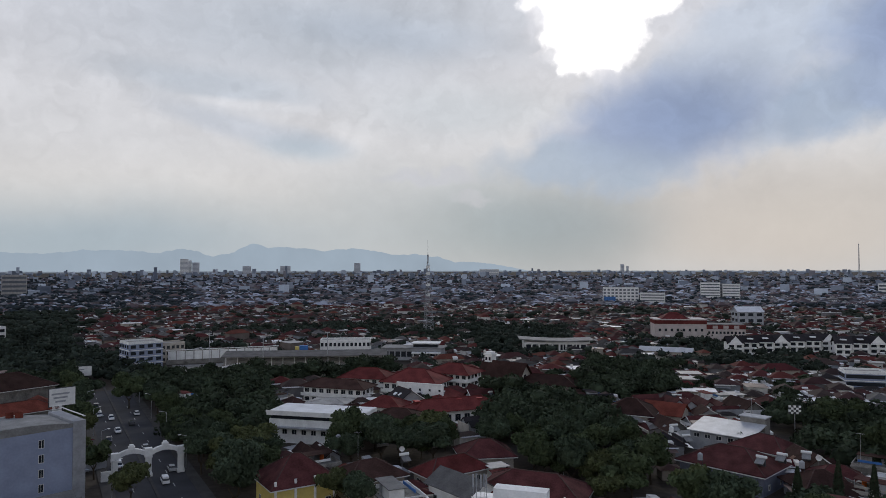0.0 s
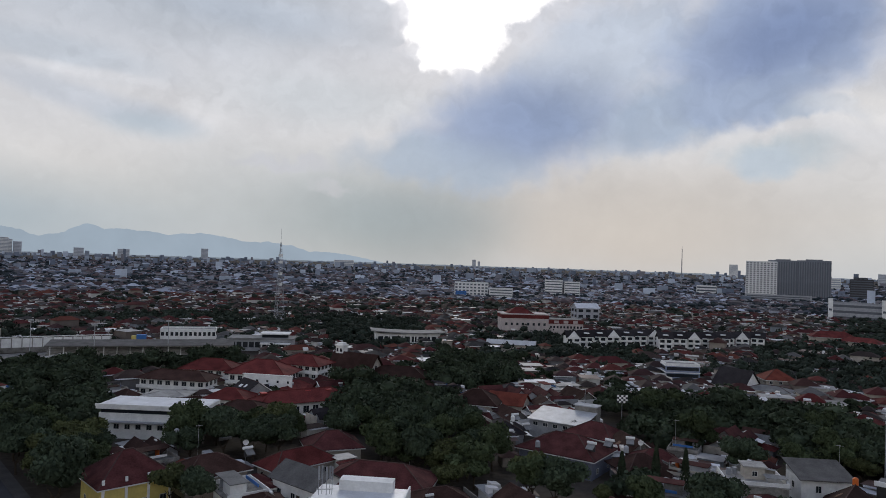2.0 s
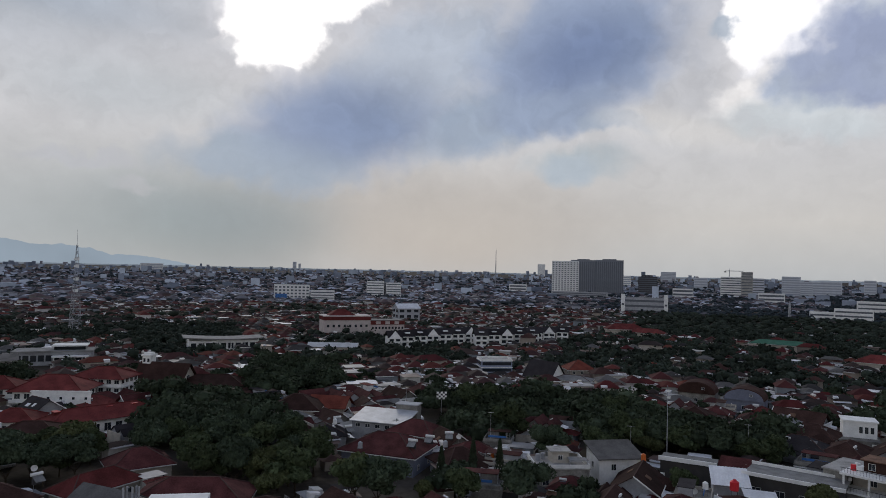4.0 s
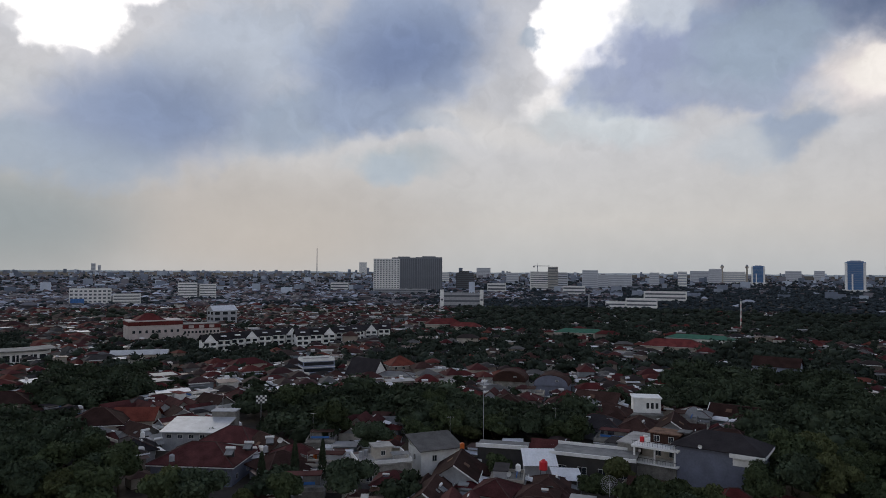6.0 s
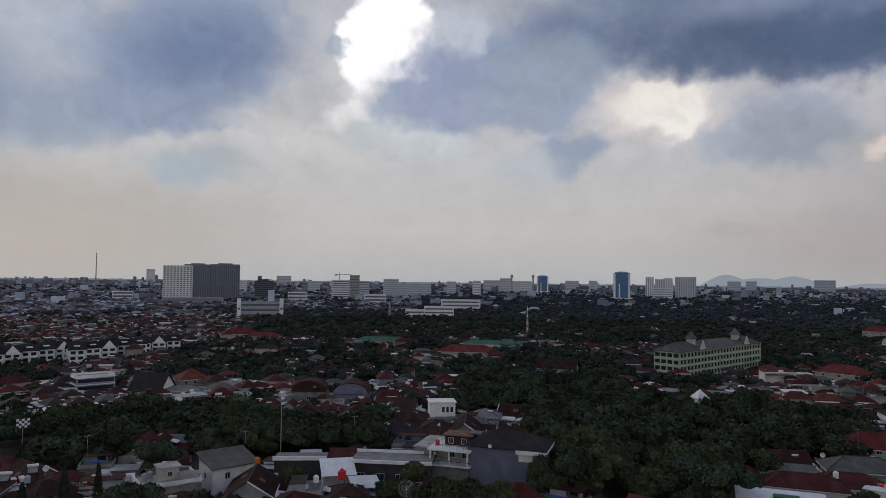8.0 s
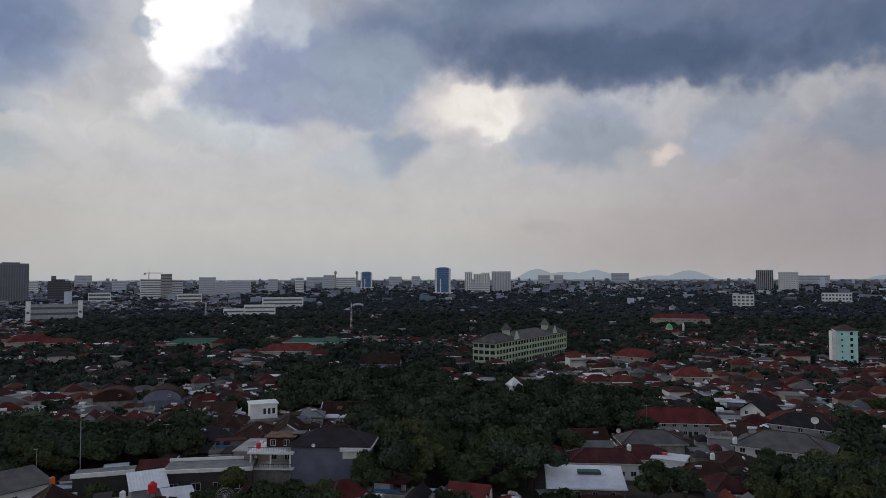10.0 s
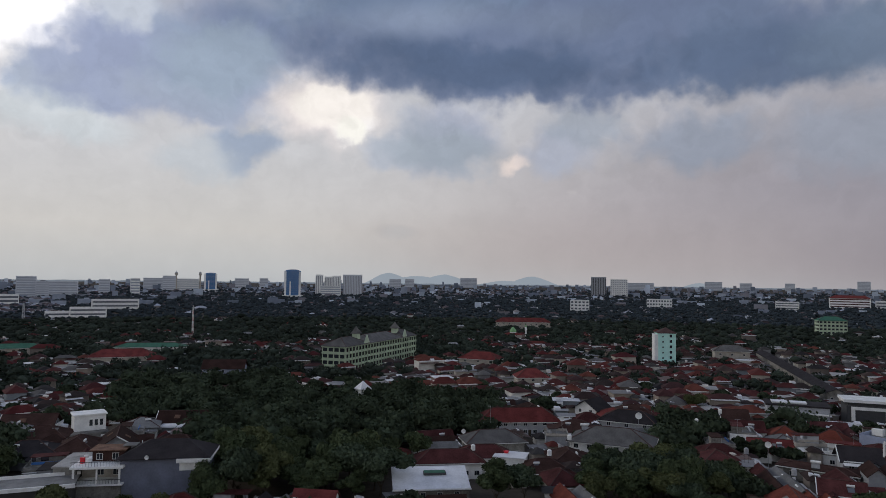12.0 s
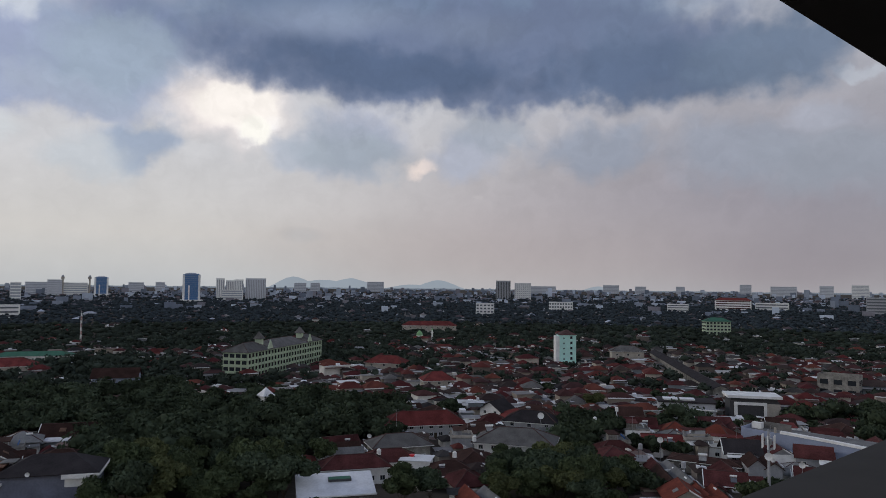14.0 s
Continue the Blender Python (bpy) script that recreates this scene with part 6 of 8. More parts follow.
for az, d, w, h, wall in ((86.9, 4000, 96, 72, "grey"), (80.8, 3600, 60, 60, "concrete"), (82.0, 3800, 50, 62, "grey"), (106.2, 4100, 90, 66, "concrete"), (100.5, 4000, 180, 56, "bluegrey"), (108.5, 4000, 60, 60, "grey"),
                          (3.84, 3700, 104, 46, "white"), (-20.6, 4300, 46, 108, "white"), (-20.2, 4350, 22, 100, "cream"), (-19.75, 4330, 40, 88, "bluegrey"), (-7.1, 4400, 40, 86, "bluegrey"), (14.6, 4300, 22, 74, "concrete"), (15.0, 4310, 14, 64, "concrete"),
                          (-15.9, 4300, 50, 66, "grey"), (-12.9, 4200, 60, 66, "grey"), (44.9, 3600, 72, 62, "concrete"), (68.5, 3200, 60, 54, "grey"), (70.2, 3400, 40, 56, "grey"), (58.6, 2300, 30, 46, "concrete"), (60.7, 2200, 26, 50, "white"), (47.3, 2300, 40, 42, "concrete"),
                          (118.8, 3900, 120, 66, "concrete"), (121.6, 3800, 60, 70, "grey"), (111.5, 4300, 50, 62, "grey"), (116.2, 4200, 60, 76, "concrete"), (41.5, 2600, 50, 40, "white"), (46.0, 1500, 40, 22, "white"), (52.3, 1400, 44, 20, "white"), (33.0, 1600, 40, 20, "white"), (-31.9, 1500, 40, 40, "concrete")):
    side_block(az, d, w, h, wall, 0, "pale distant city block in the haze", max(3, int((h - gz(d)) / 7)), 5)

# roofs of the near kampung to the south-east
villa("grey_villa", "grey-tiled villa with a broad hip roof and white walls", 98.6, 212, 23, 13, 6.0, 3.6, -8, "tile_grey", "white", 2, cols=6)
villa("red_warehouse", "long building with a red hip roof and grey wall", 91.0, 242, 27, 10, 5.0, 3.8, 12, "tile_red", "grey", 2, cols=8)
villa("gable_house", "white gabled house with dark roof", 97.0, 270, 10, 9, 5.2, 3.0, 60, "tile_dark", "white", 2, gab=True)
villa("dark_house", "house with long dark slate roof", 99.9, 247, 18, 10, 5.6, 3.2, -12, "tile_dark", "grey", 2)
villa("red_house", "red-tiled house beside the lane", 92.1, 345, 15, 10, 6.0, 3.8, 12, "tile_red", "cream", 2)
villa("red_house", "red-tiled house with orange ridge", 88.0, 420, 24, 12, 6.0, 4.0, -20, "tile_red", "cream", 2)
villa("red_house", "house with a bright orange-red hip roof", 111.0, 254, 9, 9, 4.2, 3.0, 10, "tile_orange", "cream", 1)
villa("red_house", "house with orange roof and cream porch", 114.1, 247, 11, 9, 5.0, 3.6, -20, "tile_orange", "cream", 1)


def metal_cluster():
    o = thing("metal_roof_house", at(83.9, 169, 6), "house with a dull white sheet-metal roof and water basin", "house")
    reserve(84.2, 180, 9)
    reserve(85.0, 166, 9)
    reserve(88.4, 169, 8)
    part("wall", cbox(18, 8, 0, 3.4), "dirty", o)
    bm = bmesh.new()
    poly(bm, [(-9.2, -5, 3.2), (9.2, -5, 3.2), (9.2, 5, 5.8), (-9.2, 5, 5.8), (-9.2, -5, 3.45), (9.2, -5, 3.45), (9.2, 5, 6.05), (-9.2, 5, 6.05)], BOX)
    part("roof", bm, "zinc", o)
    part("skylight", box(bmesh.new(), -1.5, 4.0, 0.5, 3.5, 5.0, 5.5), "darksteel", o)
    part("skylight_pane", box(bmesh.new(), -1.3, 3.8, 0.7, 3.3, 5.5, 5.56), "tile_green", o)
    part("gutter", cbox(18.6, 0.3, 3.1, 3.4, 0, -5.2), "white", o)
    for i in range(4):
        window(o, -6 + 4 * i, 1.0, 1.3, 1.3, -4)
    p = thing("roof_cube", at(90.5, 190, -10), "white cubic stair house on a flat roof", "house")
    reserve(90.5, 195, 5)
    part("wall", cbox(8, 6.5, 0, 5.2), "white", p)
    part("roof", cbox(8.8, 7.2, 5.2, 5.45), "zinc", p)
    part("red_bowl", rod(bmesh.new(), (-1.5, 1, 5.45), (-1.5, 1, 6.0), 0.5, 10, 0.8), "plastic_red", p)
    window(p, -1.5, 2.4, 1.4, 1.4, -3.25)
    window(p, 1.8, 2.4, 1.4, 1.4, -3.25)


metal_cluster()
villa("row_house", "low row of houses with rusty maroon roof", 85.4, 187, 17, 7, 4.6, 2.6, 8, "tile_maroon", "white", 1, cols=6)
villa("row_house", "low row house with weathered maroon roof", 88.2, 193, 14, 7, 4.6, 2.6, 8, "tile_maroon", "white", 1, cols=4)
villa("grey_row_house", "house with mottled grey tile roof", 89.0, 210, 17, 9, 5.0, 2.8, 16, "tile_grey", "dirty", 1, cols=4)


def wall_building():
    """The long blue-grey hall with the curved parapet."""
    M0 = at(121.2, 236, -18, 0)
    o = thing("blue_hall", M0, "long blue-grey hall with a curved white-edged parapet", "building")
    for i in range(-2, 3):
        p = M0 @ Vector((9 * i, 4, 0))
        KEEP_OFF.append((p.x, p.y, 8))
    top = [(-22 + 46 * k / 16, 8.6 - 1.6 * (k / 16) ** 1.6) for k in range(17)]
    bm = ribbon(bmesh.new(), [(x, 0, z) for x, z in top], -5, -4.6)
    cap = ribbon(bmesh.new(), [(x, z, z + 0.7) for x, z in top[4:]], -5.2, -3.6)
    part("front_wall", bm, "bluegrey", o)
    part("coping", cap, "white", o)
    part("side_wall", cbox(0.4, 12, 0, 8.8, -22.2, 1.2), "bluegrey", o)
    part("body", cbox(45, 12, 0, 6.6, 1, 1.6), "grey", o)
    part("roof", cbox(44, 9, 6.6, 7.8, 1, 3), "asbestos", o)
    part("roof_plate", cbox(9, 0.4, 7.8, 9.8, -15, 4), "tile_grey", o)
    part("rooftop_unit", cbox(3, 2, 6.6, 9.6, -20, 2), "white", o)
    part("vent_pipe", rod(bmesh.new(), (-12, -4.8, 8.4), (-12, -4.8, 10.0), 0.4, 8), "cream", o)


wall_building()


def antenna_pole():
    o = thing("cell_pole", at(117.6, 184), "grey monopole with cellular panels and a round dish", "antenna")
    reserve(117.6, 184, 3)
    part("pole", rod(bmesh.new(), (0, 0, 0), (0, 0, 18.6), 0.38, 10, 0.26), "grey", o)
    for t in range(6):
        a_ = 2 * math.pi * t / 6 + 0.4
        x, y = 1.5 * math.cos(a_), 1.5 * math.sin(a_)
        part("panel", cbox(0.34, 0.22, 14.2, 17.4, x, y), "white", o)
        part("panel_arm", rod(bmesh.new(), (0, 0, 16.6), (x, y, 16.6), 0.06, 5), "steel", o)
        part("radio_box", cbox(0.5, 0.4, 15.0 + 0.3 * (t % 3), 15.9 + 0.3 * (t % 3), x * 0.45, y * 0.45), "grey", o)
    dish(o, 0, -0.6, 12.4, 0.95, "drum_dish")
    dish(o, 0.9, -0.5, 11.6, 0.5, "drum_dish")
    for s in (-0.5, 0.5):
        part("lightning_rod", rod(bmesh.new(), (s, 0, 18.0), (s, 0, 19.6), 0.04, 4), "steel", o)


antenna_pole()


def framed_hall():
    o = thing("framed_house", at(116.5, 302, 12), "modern dark house with thick white roof and door frame", "house")
    reserve(116.5, 302, 11)
    part("wall", cbox(18, 10, 0, 8.4), "darksteel", o)
    part("roof", cbox(20, 12, 9.6, 10.6), "white", o)
    part("upper_wall", cbox(17, 9, 8.4, 9.6), "darksteel", o)
    for x0, x1, z0, z1 in ((-7.5, -6.3, 0, 8.0), (3.4, 4.4, 0, 8.0), (-6.3, 3.4, 6.9, 8.0)):
        part("door_frame", box(bmesh.new(), x0, x1, -5.5, -4.8, z0, z1), "white", o)
    part("wall_panel", cbox(5, 0.3, 0, 7.6, 6.8, -5.1), "cream", o)
    p = thing("flat_roof_house", at(111.8, 296, 6), "flat-roofed house with white awnings and skylights", "house")
    reserve(111.8, 296, 12)
    part("wall", cbox(21, 11, 0, 7.0), "grey", p)
    part("roof", cbox(22, 12, 7.0, 7.6), "tile_dark", p)
    for x in (-6, 0.5):
        part("skylight", cbox(5.6, 5, 7.9, 8.2, x, -1), "zinc", p)
        part("skylight_curb", cbox(5.2, 4.6, 7.6, 7.9, x, -1), "white", p)
    part("awning", cbox(20, 1.6, 4.4, 4.8, 0, -6.0), "white", p)
    for i in range(5):
        window(p, -8 + 4 * i, 1.2, 2.0, 2.2, -5.5)


framed_hall()
for i in range(15):
    reserve(*[(109.62, 545), (109.8, 531), (110.0, 517), (110.2, 503), (110.45, 490), (110.7, 476), (111.0, 462), (111.3, 449), (111.6, 435), (111.9, 422), (112.3, 408), (112.8, 395), (113.3, 382), (113.9, 368), (114.5, 356)][i], 7)
villa("long_shed", "very long low market row with a grey sheet roof", 111.45, 449, 190, 7.0, 4.6, 1.5, 101, "tile_dark", "dirty", 1, gab=True, cols=16, keep=False)
villa("twin_gable_house", "house with grey double gables", 107.4, 505, 22, 12, 8.0, 3.6, 8, "tile_grey", "cream", 2)
block("grey_roof_block", "stained grey concrete house with roof terrace", 122.3, 395, 18, 10, 9.5, -10, 2, 3, "dirty", "glass", parapet=1.2)
villa("wide_shed", "low shed with pale stained wall", 113.2, 212, 18, 6, 3.6, 0.8, -8, "tile_brown", "dirty", 1)
villa("green_hall", "long hall with a faded green metal roof", 62.0, 512, 44, 12, 5.6, 2.4, -12, "tile_green", "white", 1, cols=12)
villa("green_hall", "long hall with grey-green sheet roof", 52.9, 530, 38, 12, 5.8, 2.6, -8, "tile_green", "cream", 1, cols=8)
villa("red_hall", "broad hall with an orange-red tile roof", 60.0, 458, 36, 14, 5.4, 4.0, -6, "tile_red", "cream", 1, cols=8)
villa("brown_hall", "brown-roofed hall with blue-grey gable wall", 67.4, 378, 20, 12, 6.4, 3.6, -10, "tile_brown", "bluegrey", 2, gab=True)
villa("red_school", "wide red-tiled school roof behind the shop houses", 41.6, 588, 30, 14, 6.4, 4.2, 12, "tile_red", "cream", 1, cols=8)
villa("red_school", "red-tiled classroom wing with pale eaves", 43.4, 572, 26, 10, 5.4, 3.2, -20, "tile_red", "cream", 1, cols=8)
villa("tin_hall", "long shed with a white sheet roof and pale walls", 17.9, 415, 28, 8, 5.0, 1.8, -8, "tin", "cream", 1, gab=True, cols=7)
villa("brown_hall", "broad brown-roofed hall beside the boulevard", -32.2, 306, 26, 18, 8.0, 5.0, 24, "tile_brown", "dirty", 1, cols=5)
villa("orange_hall", "low building with an orange-red tile roof", -31.6, 272, 22, 10, 4.6, 3.0, 20, "tile_orange", "dirty", 1, cols=4)
block("white_edge_block", "white-edged flat-roofed block beside the boulevard", -33.9, 560, 26, 16, 12, 30, 3, 5, "white")
villa("red_school", "long red-roofed building beyond the trees", 91.4, 780, 60, 14, 8, 4.5, 0, "tile_red", "cream", 2, cols=10)


def hotel():
    """The hotel tower that the camera stands on: a small balcony, and to one side the dark eave and ledge of the next bay."""
    f = pose(0, 0, 0, 0, 0, -52)  # local +y is the facade's outward side, -x runs along it to the left
    o = thing("hotel_tower", f, "tall plain hotel tower with dark eaves and ledges", "building")
    part("wall", box(bmesh.new(), -16, 18, -18, -0.9, 0, EYE + 6), "cream", o)
    part("balcony_floor", box(bmesh.new(), -1.4, 1.4, -0.9, 0.7, EYE - 1.75, EYE - 1.55), "concrete", o)
    part("ledge", box(bmesh.new(), 1.9, 17, -0.9, 1.37, EYE - 1.1, EYE - 0.75), "darkpaint", o, "dark brown painted ledge")
    part("eave", box(bmesh.new(), 1.7, 17, -0.9, 1.37, EYE + 1.19, EYE + 1.5), "darkpaint", o, "dark painted eave")
    part("roof", box(bmesh.new(), -16.5, 18.5, -18.5, -0.4, EYE + 6, EYE + 6.5), "darkpaint", o)
    for k in range(12):
        for i in range(8):
            if abs(-14 + 4.2 * i) > 2:
                pane(o, 14 - 4.2 * i, 2 + 4 * k, 1.8, 2.0, 0.9, 180)


hotel()

villa("roof_house", "small house with a bright red tile roof among trees", 64.3, 160, 9, 7, 4.2, 2.8, 20, "tile_red", "cream", 1, cols=2)
# ---------------------------------------------------------------- trees


def crown_mesh(name, seed, r, h, n, material, leaf=0.3):
    """A crown of many small leaf sprays over uneven lobes, with gaps between them."""
    g = np.random.default_rng(seed)
    lobes = [(g.normal(0, r * 0.42, 2), g.uniform(0.25, 0.95) * h, g.uniform(0.32, 0.55) * r) for _ in range(9)] + [(np.zeros(2), 0.6 * h, 0.62 * r)]
    P, Nn = [], []
    for c, z, q in lobes:
        k = int(n * q * q / sum(b * b for _, _, b in lobes))
        u = g.normal(size=(k, 3))
        u /= np.linalg.norm(u, axis=1)[:, None]
        u[:, 2] = np.where(u[:, 2] < -0.35, -u[:, 2], u[:, 2])
        rad = q * (0.8 + 0.34 * g.random((k, 1)))
        P.append(np.array([c[0], c[1], z]) + u * rad * np.array([1, 1, 0.75]))
        Nn.append(u)
    P, Nn = np.vstack(P), np.vstack(Nn)
    nrm = Nn + g.normal(0, 0.7, Nn.shape)
    nrm /= np.linalg.norm(nrm, axis=1)[:, None]
    a = np.cross(nrm, g.normal(size=nrm.shape))
    a /= np.linalg.norm(a, axis=1)[:, None]
    b = np.cross(nrm, a)
    s = leaf * (0.6 + 0.8 * g.random((len(P), 1)))
    V = np.stack([P - a * s, P - b * s * 0.6 - nrm * 0.08, P + a * s, P + b * s * 0.6 - nrm * 0.08], axis=1).reshape(-1, 3)
    F = np.arange(len(V)).reshape(-1, 4)
    ob = quads("crown", V, F, material, kind="")
    me = ob.data
    bpy.data.objects.remove(ob)
    # the dense inner mass of twigs and leaves under the outer sprays
    bm = bmesh.new()
    for c, z, q in lobes:
        s_ = bmesh.ops.create_icosphere(bm, subdivisions=2, radius=q * 0.78)
        for v in s_["verts"]:
            v.co = Vector((v.co.x, v.co.y, v.co.z * 0.75)) * (1 + 0.14 * noise.noise(v.co * 1.1)) + Vector((c[0], c[1], z))
    core = bpy.data.meshes.new("inner_foliage")
    bm.to_mesh(core)
    bm.free()
    core.materials.append(M[material])
    core.polygons.foreach_set("use_smooth", [True] * len(core.polygons))
    return me, core


def trunk_mesh(seed, h, r=0.28):
    g = random.Random(seed)
    bm = bmesh.new()
    rod(bm, (0, 0, -0.3), (0.1, 0.1, h * 0.6), r, 8, r * 0.6)
    for i in range(6):
        t = 2 * math.pi * i / 6 + g.random()
        z = h * g.uniform(0.4, 0.6)
        q = (math.cos(t) * h * 0.28, math.sin(t) * h * 0.28, h * g.uniform(0.75, 1.0))
        rod(bm, (0.08, 0.08, z), q, r * 0.42, 6, r * 0.12)
    me = bpy.data.meshes.new("trunk")
    bm.to_mesh(me)
    bm.free()
    me.materials.append(M["bark"])
    return me


TREES = []
for i in range(8):
    r = (4.2, 5.0, 5.8, 4.6, 6.4, 3.6, 5.2, 4.8)[i]
    h = (6.0, 6.5, 7.0, 7.5, 6.5, 6.0, 8.0, 5.5)[i]
    mt = ("leaf", "leaf2", "leaf3", "leaf")[i % 4]
    TREES.append((*crown_mesh("crown", 40 + i, r, h, 2100, mt, 0.45), trunk_mesh(80 + i, 5.0), r))


def tree(x, y, k, s, z=None):
    c, core, tr, r = TREES[k]
    o = thing("tree", pose(x, y, 0, 0, 0, rng.uniform(0, 360)) @ Matrix.Diagonal((s, s, s * rng.uniform(0.85, 1.15), 1)), ("broad dark green tree with a dense crown", "spreading tree with mid-green leaves", "tall blue-green leafy tree", "rounded dark green street tree")[k % 4], "tree", "trees of the near quarter")
    share("trunk", tr, o)
    cr = share("crown", c, o, m=pose(0, 0, 3.2))
    share("inner_foliage", core, cr)


def conifer(az, d, h):
    o = thing("cypress", at(az, d), "slim dark cypress tree", "tree", "cypresses")
    part("trunk", rod(bmesh.new(), (0, 0, 0), (0, 0, h * 0.9), 0.2, 6, 0.05), "bark", o)
    g = np.random.default_rng(int(az * 10))
    t = g.random(900)
    a_ = g.random(900) * 6.283
    rr = (1 - t) ** 0.8 * 1.5 * (0.7 + 0.4 * g.random(900)) + 0.1
    P = np.stack([rr * np.cos(a_), rr * np.sin(a_), 0.8 + t * (h - 0.8)], 1)
    u = np.stack([-np.sin(a_), np.cos(a_), np.zeros(900)], 1) * 0.22
    v = np.stack([np.cos(a_) * 0.2, np.sin(a_) * 0.2, np.full(900, 0.4)], 1)
    V = np.stack([P - u, P - v * 0.3, P + u, P + v], 1).reshape(-1, 3)
    quads("crown", V, np.arange(len(V)).reshape(-1, 4), "leaf3", parent=o, kind="")


for az, d, h in ((29.6, 170, 11), (31.8, 165, 12), (27.0, 168, 9)):
    conifer(az, d, h)

ntree = 0
near_grove = []
for a0, a1, d0, d1, k in sorted(GROVES, key=lambda q: q[2]):
    if d0 > 330:
        continue
    d1 = min(d1, 345)
    step = 6.8 / math.sqrt(k)
    d = d0 + 2
    while d < d1 + 3:
        da = math.degrees(step / d)
        az = a0 + da * 0.4
        while az < a1:
            aa, dd = az + rng.uniform(-0.3, 0.3) * da, d + rng.uniform(-2, 2)
            x, y = dd * math.sin(radians(aa)), dd * math.cos(radians(aa))
            if free(x, y, 2.5):
                s = rng.uniform(0.7, 1.1)
                if dd < 206 and ntree < 255:
                    tree(x, y, rng.randrange(8), s)
                else:
                    near_grove.append((x, y, 5.6 * s, 5.8 * s))
                KEEP_OFF.append((x, y, 2.2))
                ntree += 1
            az += da
        d += step
# single trees between the houses and beside the boulevard
for az, d, s in ((-8.9, 153, 0.8), (-6.7, 146, 0.7), (23.5, 210, 0.6), (29.5, 244, 1.2), (20.0, 153, 0.9), (13.8, 165, 1.1), (9.8, 190, 1.1), (-24.2, 169, 0.75), (-20.3, 212, 0.9), (-19.2, 186, 0.9), (-17.8, 216, 1.0), (-16.8, 174, 1.1), (-16.7, 154, 1.1),
                 (-26.7, 192, 0.9), (-22.4, 266, 1.0), (-24.4, 283, 1.0), (-27.4, 290, 1.0), (35.9, 190, 0.9), (45.7, 210, 0.8), (40.9, 236, 0.9), (116.5, 176, 0.9), (89.3, 163, 0.9), (91.6, 166, 0.8), (104.9, 297, 0.8)):
    tree(d * math.sin(radians(az)), d * math.cos(radians(az)), int(d) % 8, s)
    KEEP_OFF.append((d * math.sin(radians(az)), d * math.cos(radians(az)), 3.0))
# street trees along the boulevard
for i in range(26):
    for s in (-1, 1):
        p = RA + RU * (24 + 17 * i + rng.uniform(-4, 4)) + RN * s * 13.5
        if p.length < 345 and all((p.x - a) ** 2 + (p.y - b) ** 2 > c * c for a, b, c in KEEP_OFF):
            tree(p.x, p.y, rng.randrange(8), rng.uniform(0.7, 1.0))
            ntree += 1

# ---------------------------------------------------------------- the city beyond: joined fields
HV, HF, HM = [], [], []


def small_house(x, y, z, a, w, d, h, rise, quad=True):
    """Walls and a hip roof, appended to the field; the roof is a loose piece of its own."""
    c, s = math.cos(a), math.sin(a)

    def put(px, py, pz):
        HV.append((x + c * px - s * py, y + s * px + c * py, z + pz))

    n = len(HV)
    W, D = w / 2, d / 2
    for pz in (0, h):
        for px, py in ((-W, -D), (W, -D), (W, D), (-W, D)):
            put(px, py, pz)
    HF.extend([(n, n + 1, n + 5, n + 4), (n + 1, n + 2, n + 6, n + 5), (n + 2, n + 3, n + 7, n + 6), (n + 3, n, n + 4, n + 7)])
    HM.extend([0] * 4)
    n = len(HV)
    W, D = W + 0.75, D + 0.75
    q = max(0.05, W - D)
    for px, py, pz in ((-W, -D, h), (W, -D, h), (W, D, h), (-W, D, h), (-q, 0, h + rise), (q, 0, h + rise)):
        put(px, py, pz)
    HF.extend([(n, n + 1, n + 5, n + 4), (n + 2, n + 3, n + 4, n + 5), (n + 1, n + 2, n + 5, n + 5), (n + 3, n, n + 4, n + 4)])
    HM.extend([1 if rise > 0.8 else 2] * 4)
    if quad:
        # pale fascia boards, parapets and small roof rooms
        for _ in range(rng.choice((0, 1, 2, 3))):
            n = len(HV)
            if rng.random() < 0.5:
                p, r, t = rng.uniform(0.35, 1.0) * W, -D - 0.06, rng.uniform(0.25, 0.45)
                e = rng.uniform(-1, 1) * (W - p)
                cor = ((e - p, r - 0.05, h - t), (e + p, r - 0.05, h - t), (e + p, r + 0.12, h + 0.05), (e - p, r + 0.12, h + 0.05))
                for v_ in cor:
                    put(*v_)
                HF.append((n, n + 1, n + 2, n + 3))
                HM.append(3)
            else:
                e, r, p, t = rng.uniform(-0.7, 0.7) * W, rng.uniform(-0.9, 0.5) * D, rng.uniform(0.5, 1.3), rng.uniform(0.4, 1.3)
                zz = h + rng.uniform(0.3, 1.1)
                for pz in (h - 0.4, zz):
                    for px, py in ((e - p, r - t), (e + p, r - t), (e + p, r + t), (e - p, r + t)):
                        put(px, py, pz + (0.3 if py > r and pz == zz else 0))
                HF.extend([(n, n + 1, n + 5, n + 4), (n + 1, n + 2, n + 6, n + 5), (n + 2, n + 3, n + 7, n + 6), (n + 3, n, n + 4, n + 7), (n + 4, n + 5, n + 6, n + 7)])
                HM.extend([3] * 5)
    if quad and rng.random() < 0.4:
        # a lean-to of sheet metal against one side
        n = len(HV)
        p, q, r = rng.uniform(1.5, W), rng.uniform(1.0, 2.2), rng.uniform(-0.4, 0.4) * W
        zz = h - rng.uniform(0.2, 1.2)
        for px, py, pz in ((r - p, -D - q, zz - 0.4), (r + p, -D - q, zz - 0.4), (r + p, -D + 0.3, zz), (r - p, -D + 0.3, zz)):
            put(px, py, pz)
        HF.append((n, n + 1, n + 2, n + 3))
        HM.append(2)


